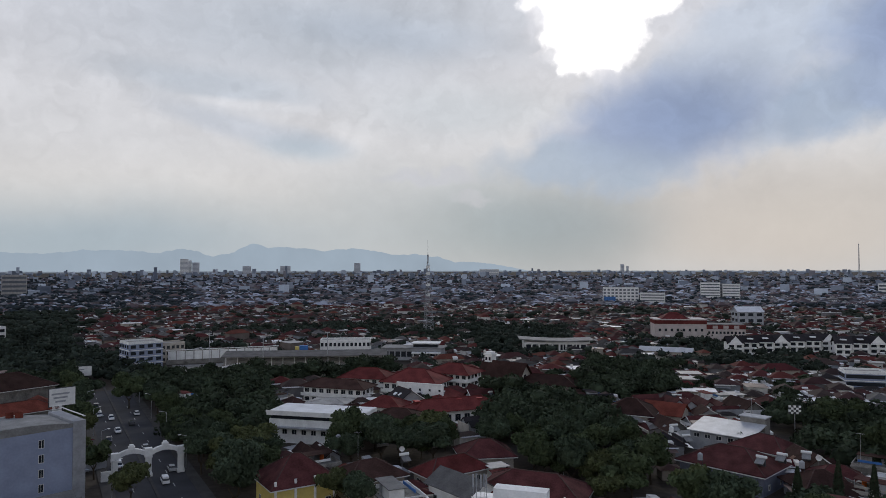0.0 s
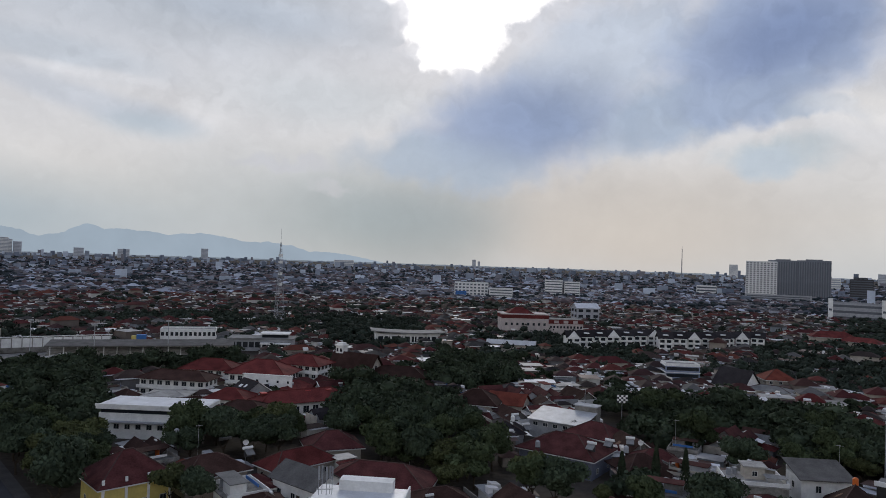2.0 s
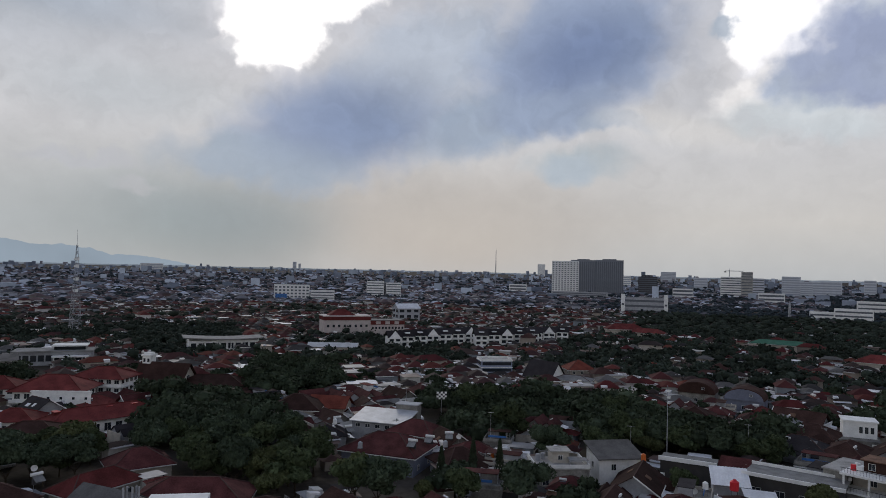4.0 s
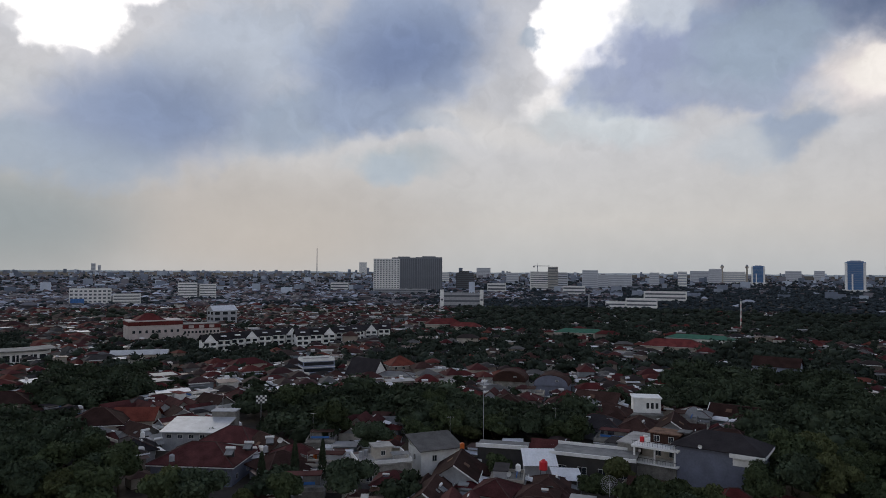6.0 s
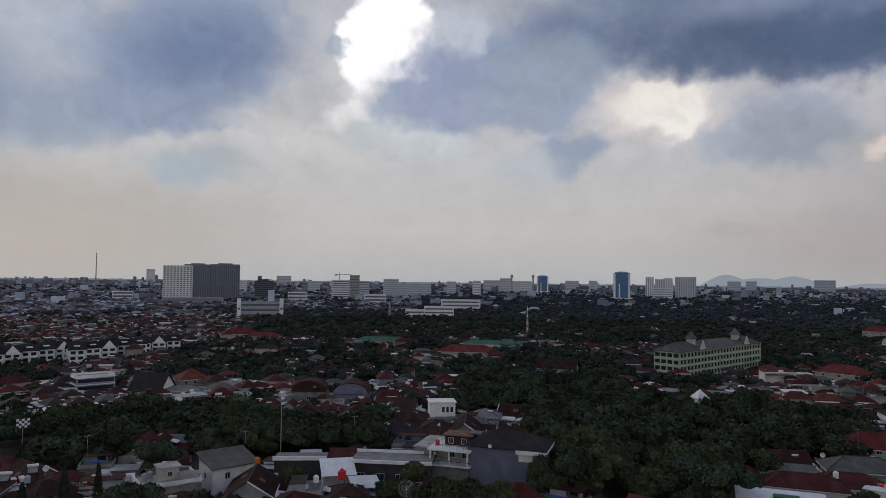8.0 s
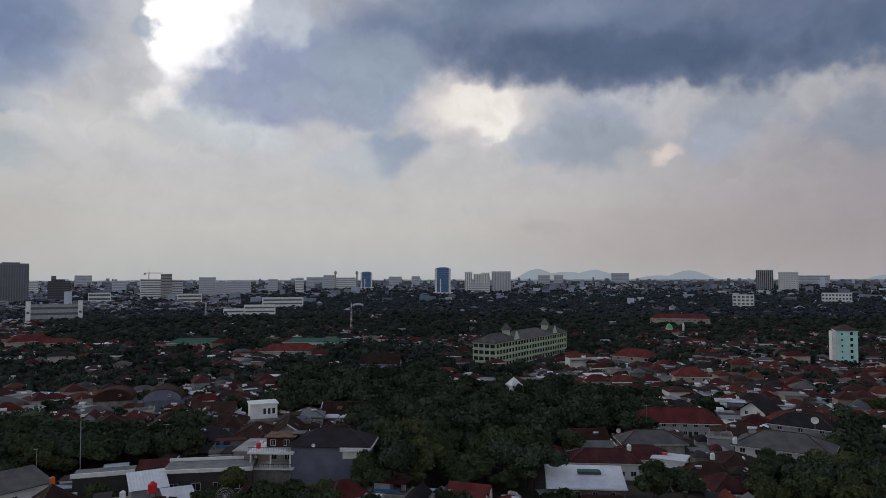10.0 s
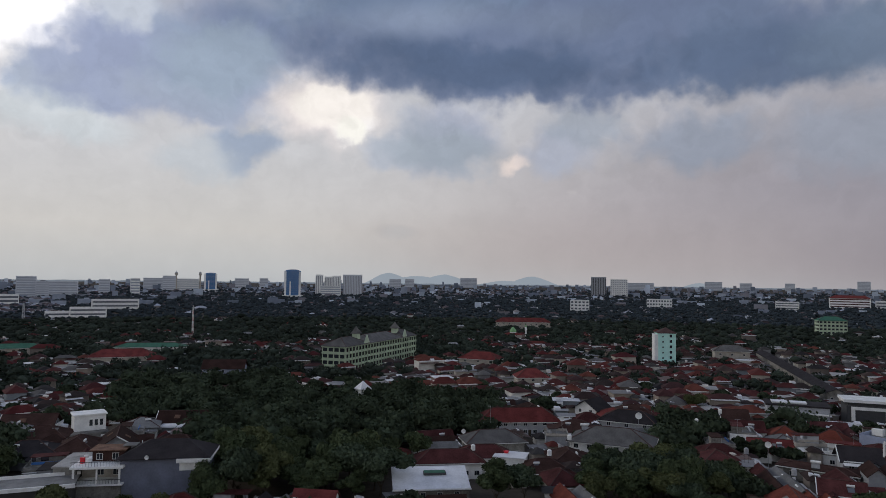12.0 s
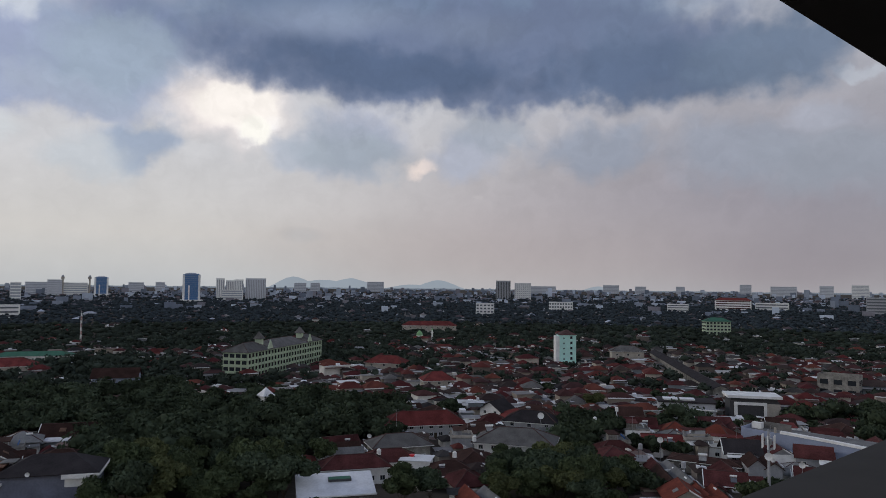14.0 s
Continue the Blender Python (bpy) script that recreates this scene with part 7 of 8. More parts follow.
# ---------------------------------------------------------------- houses of the near quarter
WEIGHTS = (4.0, 4, 1.0, 1.3, 4, 0.25, 4.0, 0.6)
KINDS = [("tile_maroon", "grey", "maroon"), ("tile_brown", "grey", "weathered brown"), ("tile_red", "white", "red"), ("tile_dark", "grey", "dark slate"), ("tile_brown", "dirty", "dull brown"), ("tile_orange", "cream", "orange"), ("tile_maroon", "dirty", "dark maroon"), ("asbestos", "white", "grey sheet")]


def slope_sheet(bm, x0, x1, t0, t1, depth, z, rise, side=-1, lift=0.1):
    """A sheet lying on a roof slope between the eave (0) and the ridge (1)."""
    a_, b_ = (1 - t0) * depth * side, (1 - t1) * depth * side
    za, zb = z + t0 * rise, z + t1 * rise
    poly(bm, [(x0, a_, za), (x1, a_, za), (x1, b_, zb), (x0, b_, zb), (x0, a_, za + lift), (x1, a_, za + lift), (x1, b_, zb + lift), (x0, b_, zb + lift)], BOX)
    return bm


def house(form, roof, wall, word, w, d, h, m):
    """A lived-in house: a main roof with wings and porches, patched sheets, walls between neighbours, tanks and drums."""
    g_ = random.Random(int(w * 31 + form * 7 + len(word) * 3 + h * 11))
    two = "two-storey" if h > 4.5 else "single-storey"
    o = thing("house", m, f"{two} {wall if wall in ('white', 'cream', 'grey') else 'stained'} house with {word} roof", "house", "houses of the near quarter")
    rise, over = min(w, d) * g_.uniform(0.28, 0.36), 0.9
    flank = g_.choice((-1, 1))
    if form == 0:
        part("wall", cbox(w, d, 0, h), wall, o)
        bm = bmesh.new()
        v = hip(bm, w, d, h, rise, over)
        part("roof", bm, roof, o)
        part("ridge", ridges(bmesh.new(), v, 0.11), "ridge", o)
        ww, wd, wh_ = w * 0.45, d * 0.55, h - 0.5
        cx, cy = flank * w * 0.3, -d * 0.5
        part("wing_wall", cbox(ww, wd, 0, wh_, cx, cy), wall, o)
        bm = bmesh.new()
        v = hip(bm, ww, wd, wh_, min(ww, wd) * 0.34, 0.7, cx=cx, cy=cy)
        part("wing_roof", bm, roof, o)
    elif form == 1:
        part("wall", gable_walls(bmesh.new(), w, d, 0, h, rise - 0.05), wall, o)
        part("roof", gable(bmesh.new(), w, d, h, rise, over), roof, o)
        part("ridge", rod(bmesh.new(), (-w / 2 - 0.5, 0, h + rise + 0.2), (w / 2 + 0.5, 0, h + rise + 0.2), 0.12, 5), "ridge", o)
        part("barge_board", slope_sheet(bmesh.new(), -w / 2 - over - 0.14, -w / 2 - over + 0.04, -0.2, 1.0, d / 2, h, rise, -1, 0.3), "white", o)
        x0 = flank * w * 0.24
        part("wing_wall", gable_walls(bmesh.new(), d * 0.8, w * 0.38, 0, h - 0.6, w * 0.11), wall, o, m=pose(x0, -d * 0.45, 0, 0, 0, 90))
        part("wing_roof", gable(bmesh.new(), d * 0.8, w * 0.38, h - 0.6, w * 0.115, 0.5), roof, o, m=pose(x0, -d * 0.45, 0, 0, 0, 90))
    elif form == 2:
        q = d * 0.5
        for k_, s_ in enumerate((-1, 1)):
            rz_ = q * (0.42 if k_ else 0.36)
            part("wall", gable_walls(bmesh.new(), w, q - 0.02, 0, h + 0.3 * k_, rz_ - 0.05), wall, o, m=pose(0, s_ * q / 2, 0))
            part("roof", gable(bmesh.new(), w, q, h + 0.3 * k_, rz_, 0.42), roof if k_ else ("asbestos" if flank > 0 else roof), o, m=pose(0, s_ * q / 2, 0))
        part("valley_gutter", cbox(w + 0.8, 0.5, h - 0.14, h + 0.1), "concrete", o)
        rise = q * 0.36
    else:
        part("wall", cbox(w, d, 0, h), wall, o)
        part("roof", cbox(w + 0.5, d + 0.5, h, h + 0.25), "dirty", o)
        bm = bmesh.new()
        for x0, x1, y0, y1 in ((-w / 2, w / 2, -d / 2, -d / 2 + 0.2), (-w / 2, -w / 2 + 0.2, -d / 2 + 0.2, d / 2), (w / 2 - 0.2, w / 2, -d / 2 + 0.2, d / 2)):
            box(bm, x0, x1, y0, y1, h + 0.25, h + 1.0)
        part("parapet", bm, "cream" if wall == "grey" else wall, o)
        part("roof_room", cbox(w * 0.4, d * 0.4, h + 0.25, h + 2.4, flank * w * 0.2, d * 0.2), wall, o)
        part("lean_to", box(bmesh.new(), -w * 0.42, w * 0.42, -d * 0.05, d * 0.42, h + 2.45, h + 2.6), roof, o)
        for x in (-w * 0.4, w * 0.4):
            part("post", cbox(0.12, 0.12, h + 0.25, h + 2.45, x, 0.1), "steel", o)
        part("laundry_line", box(bmesh.new(), -w * 0.35, w * 0.3, -d * 0.3, -d * 0.28, h + 1.1, h + 1.7), ("white", "bluepaint", "cream")[g_.randrange(3)], o)
        part("water_tank", rod(bmesh.new(), (-flank * w * 0.28, d * 0.28, h + 0.25), (-flank * w * 0.28, d * 0.28, h + 1.7), 0.55, 10), "plastic_orange" if w > 12 else "grey", o)
    if form < 2:
        bm = bmesh.new()
        for _ in range(g_.randrange(1, 4)):
            x0, t0 = g_.uniform(-0.3, 0.25) * w, g_.uniform(0.05, 0.5)
            slope_sheet(bm, x0, x0 + g_.uniform(0.8, 1.8), t0, t0 + g_.uniform(0.15, 0.3), d / 2, h + (0.2 if form else 0.05), rise, g_.choice((-1, 1)))
        part("roof_patch", bm, g_.choice(("asbestos", "rust", "zinc", "asbestos")), o)
    if g_.random() < 0.45:
        part("party_wall", box(bmesh.new(), flank * (w / 2 + 1.25) - 0.1, flank * (w / 2 + 1.25) + 0.1, -d / 2, d / 2, 0, h + 0.7), g_.choice(("white", "dirty", "cream")), o)
    if g_.random() < 0.5 and form < 3:
        x0 = -flank * w * 0.2
        bm = rod(bmesh.new(), (x0 - 0.8, -d * 0.22, h + rise * 0.62 + 0.35), (x0 + 0.8, -d * 0.22, h + rise * 0.62 + 0.35), 0.28, 8)
        part("heater_drum", bm, "white", o)
        part("heater_panel", slope_sheet(bmesh.new(), x0 - 0.7, x0 + 0.7, 0.2, 0.52, d / 2, h + 0.15, rise), "slab_bay", o)
    window(o, -w * 0.28, h - 2.2, 1.2, 1.1, -d / 2)
    a0 = -flank * w * 0.3
    aw = g_.uniform(0.14, 0.24) * w
    part("awning", slope_sheet(bmesh.new(), a0 - aw, a0 + aw, -0.62, -0.05, d / 2, h - 0.35, 1.0, -1, 0.08), g_.choice(("zinc", "asbestos", "rust", "asbestos", "white")), o)
    if g_.random() < 0.6:
        e_ = g_.uniform(0.3, 0.9) * w
        part("gutter", box(bmesh.new(), -flank * w / 2 if flank > 0 else w / 2 - e_, -flank * w / 2 + e_ if flank > 0 else w / 2, -d / 2 - over - 0.14, -d / 2 - over + 0.02, h - 0.3, h - 0.06), "white", o)
    return o


PROTO = {}
nhouse = 0
d = 140.0
spots = []
while d < 345:
    az = -36.0
    while az < 128:
        spots.append((az + rng.uniform(-0.25, 0.25) * 650 / d, d + rng.uniform(-2, 2)))
        az += math.degrees(9.6 / d)
    d += 9.4
for az, d in spots:
    x, y = d * math.sin(radians(az)), d * math.cos(radians(az))
    w0 = wooded(az, d)
    if not free(x, y, 4.4) or rng.random() < w0 * 0.85:
        continue
    if rng.random() < 0.22:
        s = rng.uniform(0.5, 0.85)
        if d < 190 and ntree < 300:
            tree(x, y, rng.randrange(8), s)
            ntree += 1
        else:
            near_grove.append((x, y, 5.0 * s, 4.8 * s))
        continue
    if nhouse >= 205:
        small_house(x, y, 0, radians(-az + 12 + rng.choice((0, 90)) + rng.uniform(-9, 9)), rng.uniform(8, 11), rng.uniform(6.5, 8.5), rng.choice((3.2, 3.6, 3.8, 5.6)), rng.choice((0.2, 1.8, 2.2, 2.6)))
        continue
    form = rng.choices((0, 1, 2, 3), (0.40, 0.24, 0.2, 0.16))[0]
    size = rng.randrange(3)
    kind = rng.choices(range(len(KINDS)), WEIGHTS)[0]
    turn = (25 if az < 30 else -10 if az < 75 else 12) + rng.choice((0, 90)) + rng.uniform(-9, 9)
    s = rng.uniform(0.9, 1.1)
    m = pose(x, y, 0, 0, 0, -az + turn) @ Matrix.Scale(s, 4)
    key = (form, size, kind)
    if key not in PROTO:
        w, dd, h = ((10.0, 8.0, 3.0), (12.5, 9.0, 3.4), (8.5, 7.6, 4.6))[size]
        PROTO[key] = house(form, *KINDS[kind], w, dd, h, m)
    else:
        copy_thing(PROTO[key], m)
    KEEP_OFF.append((x, y, 3.4))
    nhouse += 1

# sheds, kitchens and lean-tos that fill the yards between the houses
d = 142.0
while d < 345:
    az = -36.0
    while az < 128:
        aa, dd = az + rng.uniform(-1, 1) * math.degrees(2.0 / d), d + rng.uniform(-2, 2)
        az += math.degrees(5.6 / d)
        x, y = dd * math.sin(radians(aa)), dd * math.cos(radians(aa))
        if wooded(aa, dd) > 0.5 or rng.random() < 0.25 or not free(x, y, 2.3):
            continue
        small_house(x, y, 0, radians(-aa + (25 if aa < 30 else -10 if aa < 75 else 12) + rng.choice((0, 90)) + rng.uniform(-8, 8)), rng.uniform(3.0, 6.5), rng.uniform(2.6, 4.6), rng.choice((2.3, 2.6, 2.9, 4.2)), rng.choice((0.15, 0.15, 0.9, 1.3, 1.5)))
        KEEP_OFF.append((x, y, 1.2))
    d += 5.4


def clump_field(name, pts, material, label, leaves, leaf, lumps, level):
    """Many far tree crowns: lumpy inner masses under sprays of leaf quads; pts: x, y, z, radius."""
    g = np.random.default_rng(5)
    P = np.asarray(pts)
    n = len(P)
    bm = bmesh.new()
    bmesh.ops.create_icosphere(bm, subdivisions=level, radius=1.0)
    bm.verts.ensure_lookup_table()
    unit = np.array([v.co[:] for v in bm.verts])
    tri = np.array([[v.index for v in f.verts] for f in bm.faces])
    bm.free()
    # lumps round each crown's middle
    off = g.normal(0, 1.0, (n, lumps, 3)) * np.array([0.5, 0.5, 0.2])
    rad = P[:, None, 3:4] * g.uniform(0.42, 0.82, (n, lumps, 1))
    mid = P[:, None, :3] + off * P[:, None, 3:4]
    bumpy = 1 + 0.12 * g.normal(size=(n, lumps, len(unit), 1))
    V = (mid[:, :, None, :] + unit[None, None] * rad[:, :, None, :] * (0.8 if leaves > 15 else 1.0) * bumpy * np.array([1, 1, 0.64 if leaves > 15 else 0.56])).reshape(-1, 3)
    F = (np.arange(n * lumps)[:, None, None] * len(unit) + tri[None]).reshape(-1, 3)
    F = np.concatenate([F, F[:, 2:3]], axis=1)
    k = len(V)
    # leaf sprays on the lumps
    u = g.normal(size=(n, lumps, leaves, 3))
    u /= np.linalg.norm(u, axis=3)[..., None]
    u[..., 2] = np.abs(u[..., 2]) - 0.2
    c = mid[:, :, None, :] + u * rad[:, :, None, :] * g.uniform(0.8, 1.22, (n, lumps, leaves, 1)) * np.array([1, 1, 0.8])
    nr = u + g.normal(0, 0.75, u.shape)
    nr /= np.linalg.norm(nr, axis=3)[..., None]
    a_ = np.cross(nr, g.normal(size=nr.shape))
    a_ /= np.linalg.norm(a_, axis=3)[..., None]
    b_ = np.cross(nr, a_)
    s = leaf * (0.6 + 0.8 * g.random((n, lumps, leaves, 1)))
    L = np.stack([c - a_ * s, c - b_ * s * 0.7, c + a_ * s, c + b_ * s * 0.7], axis=3).reshape(-1, 3)
    me = bpy.data.meshes.new(name)
    faces = [tuple(f[:3]) for f in F.tolist()] + (np.arange(len(L)).reshape(-1, 4) + k).tolist()
    me.from_pydata(np.vstack([V, L]).tolist(), [], faces)
    me.materials.append(M[material])
    me.polygons.foreach_set("use_smooth", np.concatenate([np.ones(len(F), dtype=bool), np.zeros(len(L) // 4, dtype=bool)]))
    return tagged(new(name, me), label, "trees", "", "stuff")


mid_trees, far_trees = [], []
BIG = [k for k in KEEP_OFF if math.hypot(k[0], k[1]) > 650]


def clear_of_landmarks(x, y):
    return all((x - a) ** 2 + (y - b) ** 2 > c * c for a, b, c in BIG)



def belt(d0, d1, step, scale, tree_list, treeness):
    d = d0
    while d < d1:
        az = -44.0
        st = step * (1 + max(0, d - 2000) / 2500)
        while az < 134:
            aa, dd = az + rng.uniform(-0.35, 0.35) * math.degrees(st / d), d + rng.uniform(-0.35, 0.35) * st
            az += math.degrees(st / d)
            x, y = dd * math.sin(radians(aa)), dd * math.cos(radians(aa))
            if not (free(x, y, 4) if d < 700 else clear_of_landmarks(x, y)):
                continue
            patch = 0.5 + 0.5 * noise.noise(Vector((x / 90, y / 90, 0.3))) + 0.12 * noise.noise(Vector((x / 25, y / 25, 5)))
            # green belts beyond the middle distance to the east and south-east
            green = treeness - (0.1 if aa < 43 and dd > 430 else 0) + (0.08 if 40 < aa < 90 and 345 < dd < 560 else 0.56 if aa > 56 and 660 < dd < 1950 else 0.36 if aa > 45 and 560 < dd < 1100 else 0)
            k = max(wooded(aa, dd), (0.97 if green > 0.9 else 0.88) if patch > 1.02 - 0.95 * green else 0.16)
            if rng.random() < k:
                r = (3.4 + 2.6 * rng.random()) * max(1.0, scale)
                tree_list.append((x, y, gz(dd) + r * 0.75, r))
                continue
            big = rng.random() < (0.05 if d < 900 else 0.07)
            w = rng.uniform(6, 12) * scale * (1.7 if big else 1)
            l = rng.uniform(6, 8.5) * scale * (1.3 if big else 1)
            h = rng.choice((2.5, 2.7, 2.9, 3.1, 4.6, 2.6, 5.6)) * (1.5 if big and rng.random() < 0.5 else 1) * (1 + 0.2 * (scale - 1))
            a_ = radians(-aa + (20 if aa < 30 else -8 if aa < 75 else 14) + rng.choice((0, 90)) + rng.uniform(-12, 12))
            small_house(x, y, gz(dd), a_, w, l, h, l * rng.choice((0.04, 0.25, 0.3, 0.33, 0.3)), d < 1500)
        d += st * 0.95


belt(345, 900, 7.3, 0.85, mid_trees, 0.47)
near_count = len(HV)
belt(900, 1500, 10.5, 1.05, far_trees, 0.58)
belt(1500, 2000, 14.0, 1.3, far_trees, 0.56)
belt(2000, 3500, 22.0, 1.5, far_trees, 0.6)


def city_field(name, V, F, I, mats, label):
    """The joined field; quads with a doubled corner become triangles."""
    me = bpy.data.meshes.new(name)
    me.from_pydata(V, [], [tuple(dict.fromkeys(f)) for f in F])
    for x in mats:
        me.materials.append(M[x])
    me.polygons.foreach_set("material_index", I)
    me.update()
    ob = new(name, me)
    return tagged(ob, label, "houses", "", "stuff")


k = next(i for i, f in enumerate(HF) if f[0] >= near_count)
city_field("town_houses", HV[:near_count], HF[:k], HM[:k], ("walls", "roofs", "sheets", "bits"), "dense mass of small tiled houses in the middle distance")
# mid-rise blocks scattered over the far plain, most of them along the horizon
BV, BF = [], []
g = np.random.default_rng(21)
for i in range(2600):
    d = 1300 + 3350 * g.random() ** 0.75
    a_ = radians(g.uniform(-44, 134))
    if g.random() < 0.35 and a_ > radians(58) and d < 2400:
        continue
    x, y = d * math.sin(a_), d * math.cos(a_)
    if not clear_of_landmarks(x, y):
        continue
    w, l, z = g.uniform(8, 26), g.uniform(8, 16), gz(d)
    h = 7 + g.gamma(1.3, 3.4) * (1 + (d > 2600) * 0.5)
    c, s = math.cos(a_), math.sin(a_)
    n = len(BV)
    for pz in (0, h):
        for px, py in ((-w, -l), (w, -l), (w, l), (-w, l)):
            BV.append((x + (c * px + s * py) / 2, y + (-s * px + c * py) / 2, z + pz))
    BF.extend([(n, n + 1, n + 5, n + 4), (n + 1, n + 2, n + 6, n + 5), (n + 2, n + 3, n + 7, n + 6), (n + 3, n, n + 4, n + 7), (n + 4, n + 5, n + 6, n + 7)])
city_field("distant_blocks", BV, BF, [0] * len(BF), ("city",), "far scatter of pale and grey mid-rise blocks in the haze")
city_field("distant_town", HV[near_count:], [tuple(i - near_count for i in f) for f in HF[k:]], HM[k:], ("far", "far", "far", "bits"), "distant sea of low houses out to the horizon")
clump_field("near_trees", near_grove, "grove", "dense dark green tree crowns of the near groves", 100, 0.66, 5, 1)
NEARER = [q for q in mid_trees if math.hypot(q[0], q[1]) < 640]
clump_field("middle_trees", NEARER, "townleaf", "dark leafy tree crowns between the houses", 16, 0.95, 2, 1)
clump_field("town_trees", [q for q in mid_trees if math.hypot(q[0], q[1]) >= 640], "townleaf", "dark tree crowns between the houses of the middle distance", 2, 0.9, 1, 1)
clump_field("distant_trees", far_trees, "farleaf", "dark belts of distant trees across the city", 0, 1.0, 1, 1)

# ---------------------------------------------------------------- traffic and small things


def car(m, paint, word, van=False):
    """A small car or van: body with bonnet, glazed cabin, four wheels, lamps."""
    o = thing("van" if van else "car", m, f"{word} {'van' if van else 'car'} on the asphalt boulevard", "van" if van else "car", "traffic on the boulevard")
    L, W = (4.4, 1.7) if van else (4.1, 1.65)
    bm = bmesh.new()
    prof = [(-L / 2, 0.35), (L / 2, 0.35), (L / 2, 0.8), (L / 2 - (0.5 if van else 1.0), 0.95), (-L / 2 + 0.1, 1.0)]
    n = len(prof)
    poly(bm, [(s * W / 2, y, z) for s in (-1, 1) for y, z in prof], [tuple(range(n)), tuple(range(2 * n - 1, n - 1, -1))] + [(i, n + i, n + (i + 1) % n, (i + 1) % n) for i in range(n)])
    bmesh.ops.recalc_face_normals(bm, faces=bm.faces)
    body = part("body", bm, paint, o)
    bm = bmesh.new()
    y0, y1 = (-L / 2 + 0.15, L / 2 - 0.6) if van else (-L / 2 + 0.5, L / 2 - 1.1)
    w = W / 2 - 0.08
    poly(bm, [(-w, y0, 0.97), (w, y0, 0.97), (w, y1, 0.9), (-w, y1, 0.9), (-w + 0.12, y0 + 0.2, 1.45), (w - 0.12, y0 + 0.2, 1.45), (w - 0.12, y1 - 0.6, 1.45), (-w + 0.12, y1 - 0.6, 1.45)], BOX)
    part("cabin_glass", bm, "glass", o)
    part("roof_panel", box(bmesh.new(), -w + 0.1, w - 0.1, y0 + 0.2, y1 - 0.6, 1.45, 1.56 + 0.25 * van), paint, o)
    for x in (-W / 2 + 0.1, W / 2 - 0.1):
        for y in (-L / 2 + 0.8, L / 2 - 0.8):
            part("wheel", rod(bmesh.new(), (x - 0.1, y, 0.32), (x + 0.1, y, 0.32), 0.32, 12), "rubber", o)
    return o


lanes = [(-5.8, 32, "carwhite", "white", True), (2.8, 12, "carwhite", "white", True), (5.8, 22, "carsilver", "silver", False), (-5.9, 62, "cardark", "dark", False), (-2.4, 74, "carwhite", "white", False),
         (-2.6, 96, "carwhite", "white", False), (-5.8, 104, "carwhite", "white", True), (2.6, 84, "cardark", "dark", False), (5.8, 100, "carwhite", "white", False), (-6.0, 120, "cardark", "dark", True), (2.6, 48, "carsilver", "silver", False)]
for x, y, paint, word, van in lanes:
    car(RM @ pose(x, y, 0.06, 0, 0, 0 if x > 0 else 180), paint, word, van)


def street_lamp(m):
    o = thing("street_lamp", m, "tall grey street lamp with a single arm", "street lamp", "street lamps of the boulevard")
    part("pole", rod(bmesh.new(), (0, 0, 0), (0, 0, 8.4), 0.1, 6, 0.06), "steel", o)
    part("arm", rod(bmesh.new(), (0, 0, 8.3), (1.6, 0, 8.8), 0.05, 5), "steel", o)
    part("lamp_head", box(bmesh.new(), 1.4, 2.1, -0.12, 0.12, 8.7, 8.85), "white", o)


for i in range(4):
    street_lamp(RM @ pose(-9.4, 5 + 34 * i, 0.2))
    street_lamp(RM @ pose(9.4, 22 + 34 * i, 0.2, 0, 0, 180))


def tank_stand(az, d, h, colour, word):
    o = thing("water_tank", at(az, d), f"{word} plastic water tank on a thin steel stand", "water tank", "roof water tanks")
    bm = bmesh.new()
    for x in (-0.5, 0.5):
        for y in (-0.5, 0.5):
            rod(bm, (x, y, 0), (x, y, h), 0.06, 4)
    box(bm, -0.65, 0.65, -0.65, 0.65, h, h + 0.08)
    part("stand", bm, "darksteel", o)
    bm = rod(bmesh.new(), (0, 0, h + 0.08), (0, 0, h + 1.4), 0.6, 14)
    rod(bm, (0, 0, h + 1.4), (0, 0, h + 1.7), 0.6, 14, 0.22)
    part("tank", bm, colour, o)


for az, d, h, colour, word in ((27.3, 178, 6.4, "grey", "grey"), (33.8, 166, 6.5, "grey", "grey"), (43.2, 176, 6.6, "plastic_orange", "orange"), (47.8, 160, 6, "white", "white"), (87.4, 190, 6.2, "white", "white"), (93.6, 188, 6.0, "white", "white"),
                               (95.2, 205, 6.6, "white", "white"), (108.4, 205, 6.6, "grey", "grey"), (111.6, 190, 6.0, "grey", "grey"), (-8.6, 186, 6.4, "grey", "grey"), (18.2, 200, 7, "white", "white"), (20.3, 176, 6.4, "grey", "grey"), (104.9, 240, 7.0, "white", "white"), (106.6, 262, 7.0, "white", "white")):
    tank_stand(az, d, h, colour, word)


def roof_dish(az, d, h, r=0.9):
    o = thing("satellite_dish", at(az, d), "white satellite dish on a thin mast", "satellite dish", "satellite dishes")
    part("mast", rod(bmesh.new(), (0, 0.1, 0), (0, 0.1, h), 0.06, 5), "steel", o)
    dish(o, 0, 0, h, r, "bowl")


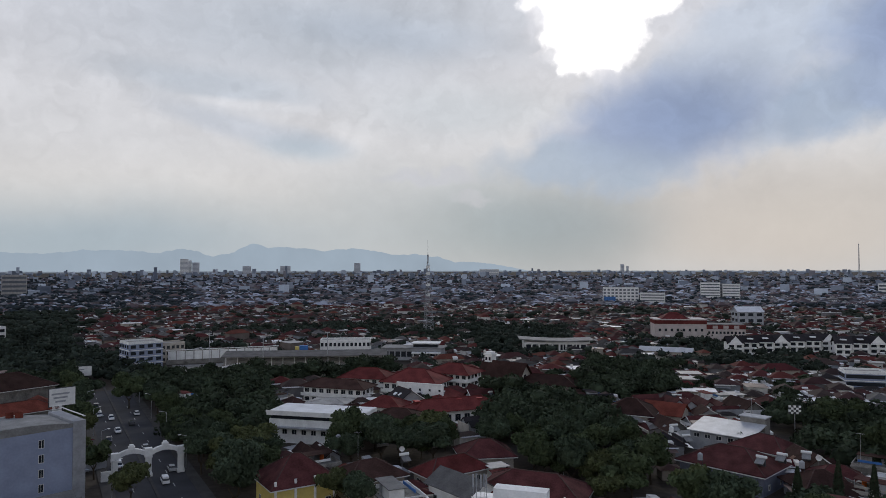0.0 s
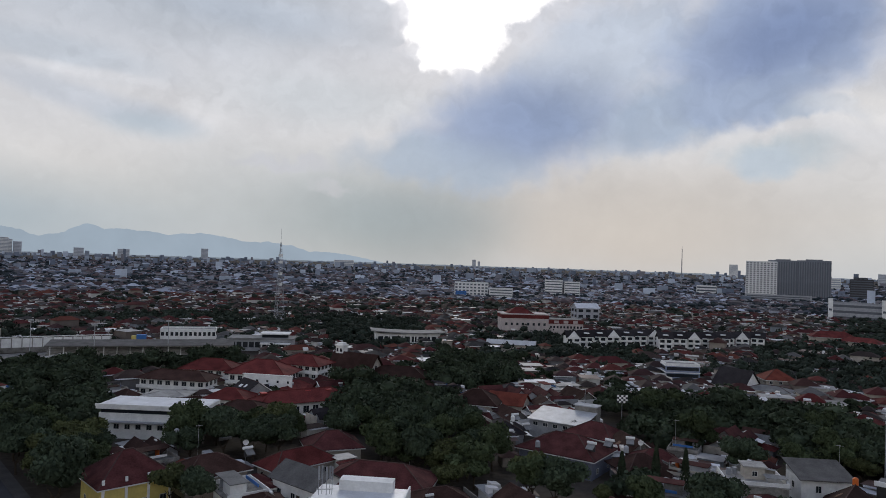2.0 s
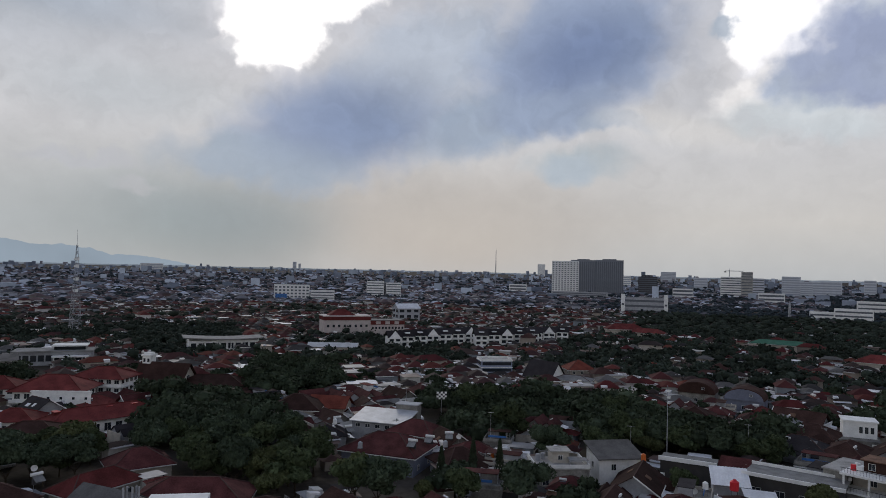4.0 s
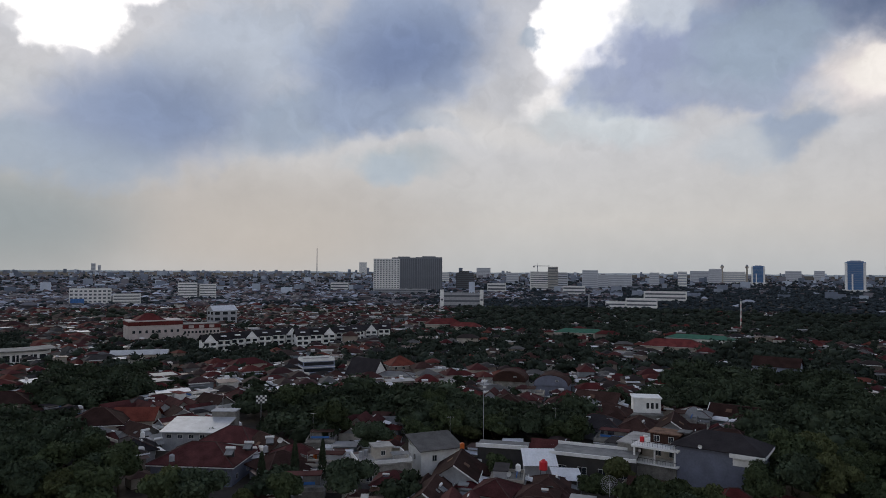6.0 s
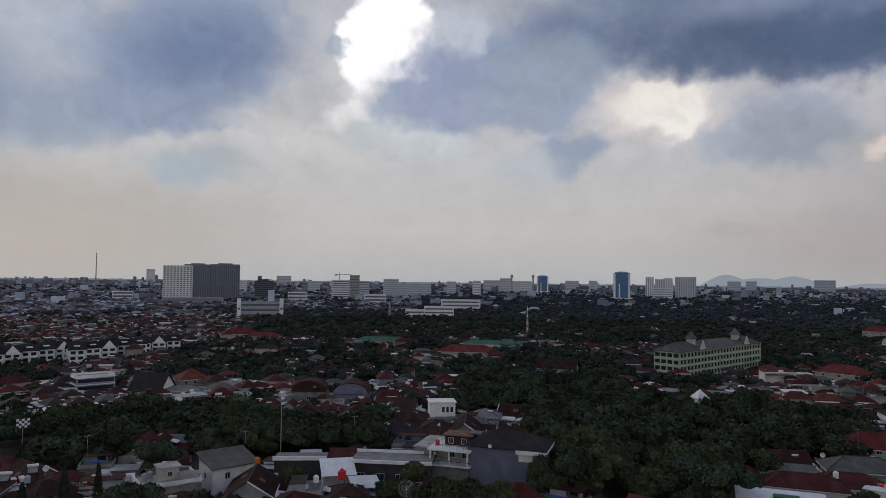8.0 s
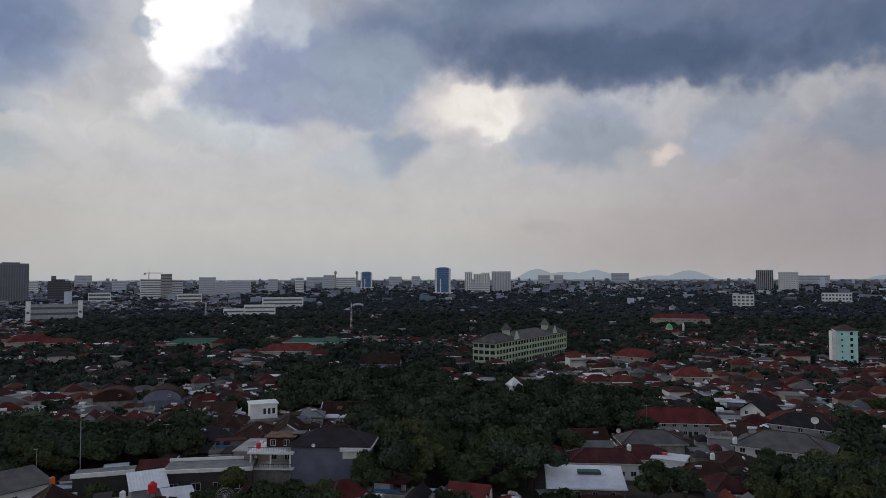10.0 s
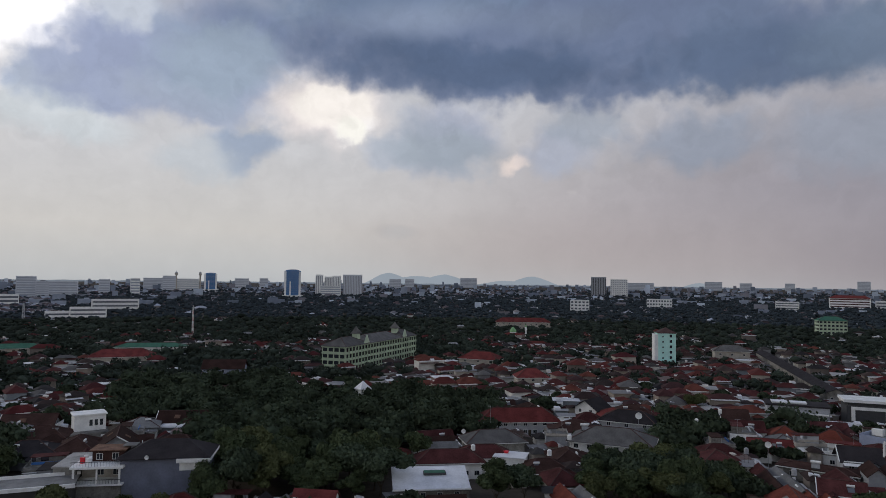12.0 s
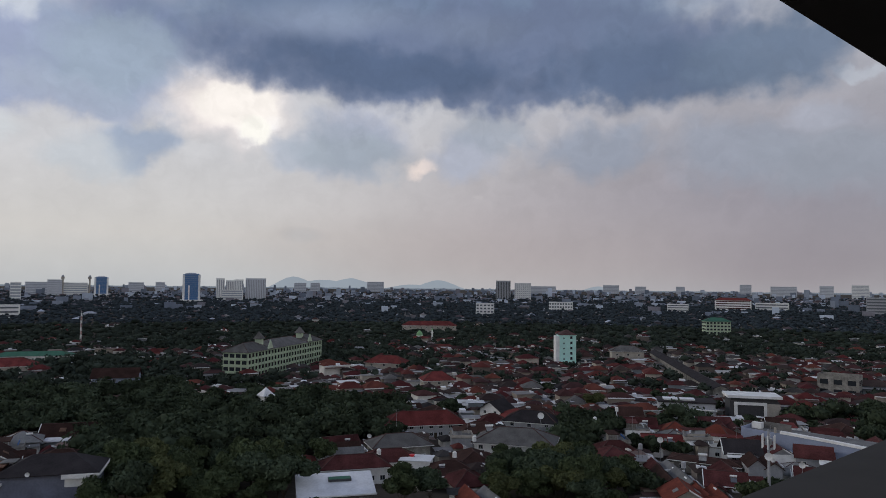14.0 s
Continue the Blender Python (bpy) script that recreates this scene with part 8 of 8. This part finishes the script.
for az, d, h, r in ((34.8, 163, 6.6, 0.7), (28.4, 187, 7.0, 0.7), (47.0, 158, 6.0, 0.7), (100.6, 236, 9.0, 1.1), (109.9, 218, 7.0, 0.9), (94.6, 232, 7.4, 0.8), (86.6, 212, 6.6, 0.7), (-3.4, 176, 6.4, 0.7), (119.8, 205, 6.4, 0.8)):
    roof_dish(az, d, h, r)


def aerial(az, d, h):
    o = thing("aerial", at(az, d), "thin television aerial on a pole", "aerial", "television aerials")
    part("pole", rod(bmesh.new(), (0, 0, 0), (0, 0, h), 0.05, 4), "steel", o)
    bm = bmesh.new()
    rod(bm, (-0.9, 0, h - 0.2), (0.9, 0, h - 0.2), 0.03, 4)
    for i in range(6):
        rod(bm, (-0.8 + 0.32 * i, -0.5, h - 0.2), (-0.8 + 0.32 * i, 0.5, h - 0.2), 0.02, 3)
    part("yagi", bm, "steel", o)


for az, d, h in ((31.0, 196, 12), (-7.0, 176, 11), (9.8, 168, 11), (24.0, 232, 12), (42.2, 194, 11), (50.8, 205, 12), (88.8, 226, 12), (101.6, 262, 12), (107.8, 232, 11), (115.4, 226, 11)):
    aerial(az, d, h)


def solar_heater(az, d, z, turn):
    """A roof water heater: a dark panel with a white drum along its upper edge."""
    o = thing("solar_heater", at(az, d, turn, z), "white drum water heater with a dark sloping panel on a roof", "water heater", "roof water heaters")
    bm = bmesh.new()
    poly(bm, [(-1, -1.8, 0), (1, -1.8, 0), (1, 0, 0.9), (-1, 0, 0.9), (-1, -1.8, 0.1), (1, -1.8, 0.1), (1, 0, 1.0), (-1, 0, 1.0)], BOX)
    part("panel", bm, "asbestos", o)
    part("drum", rod(bmesh.new(), (-1.2, 0.2, 1.25), (1.2, 0.2, 1.25), 0.34, 12), "white", o)
    part("stand", box(bmesh.new(), -0.9, 0.9, -0.1, 0.3, -0.8, 0.95), "darksteel", o)


for az, d, z, turn in ((19.3, 200, 5.2, 30), (18.4, 210, 5.6, 30), (26.0, 183, 6.6, -20), (27.6, 190, 6.0, 0), (24.6, 176, 7.2, -20), (96.4, 214, 8.2, 10), (-3.2, 166, 6.4, 25), (113.0, 206, 5.0, 0)):
    solar_heater(az, d, z, turn)
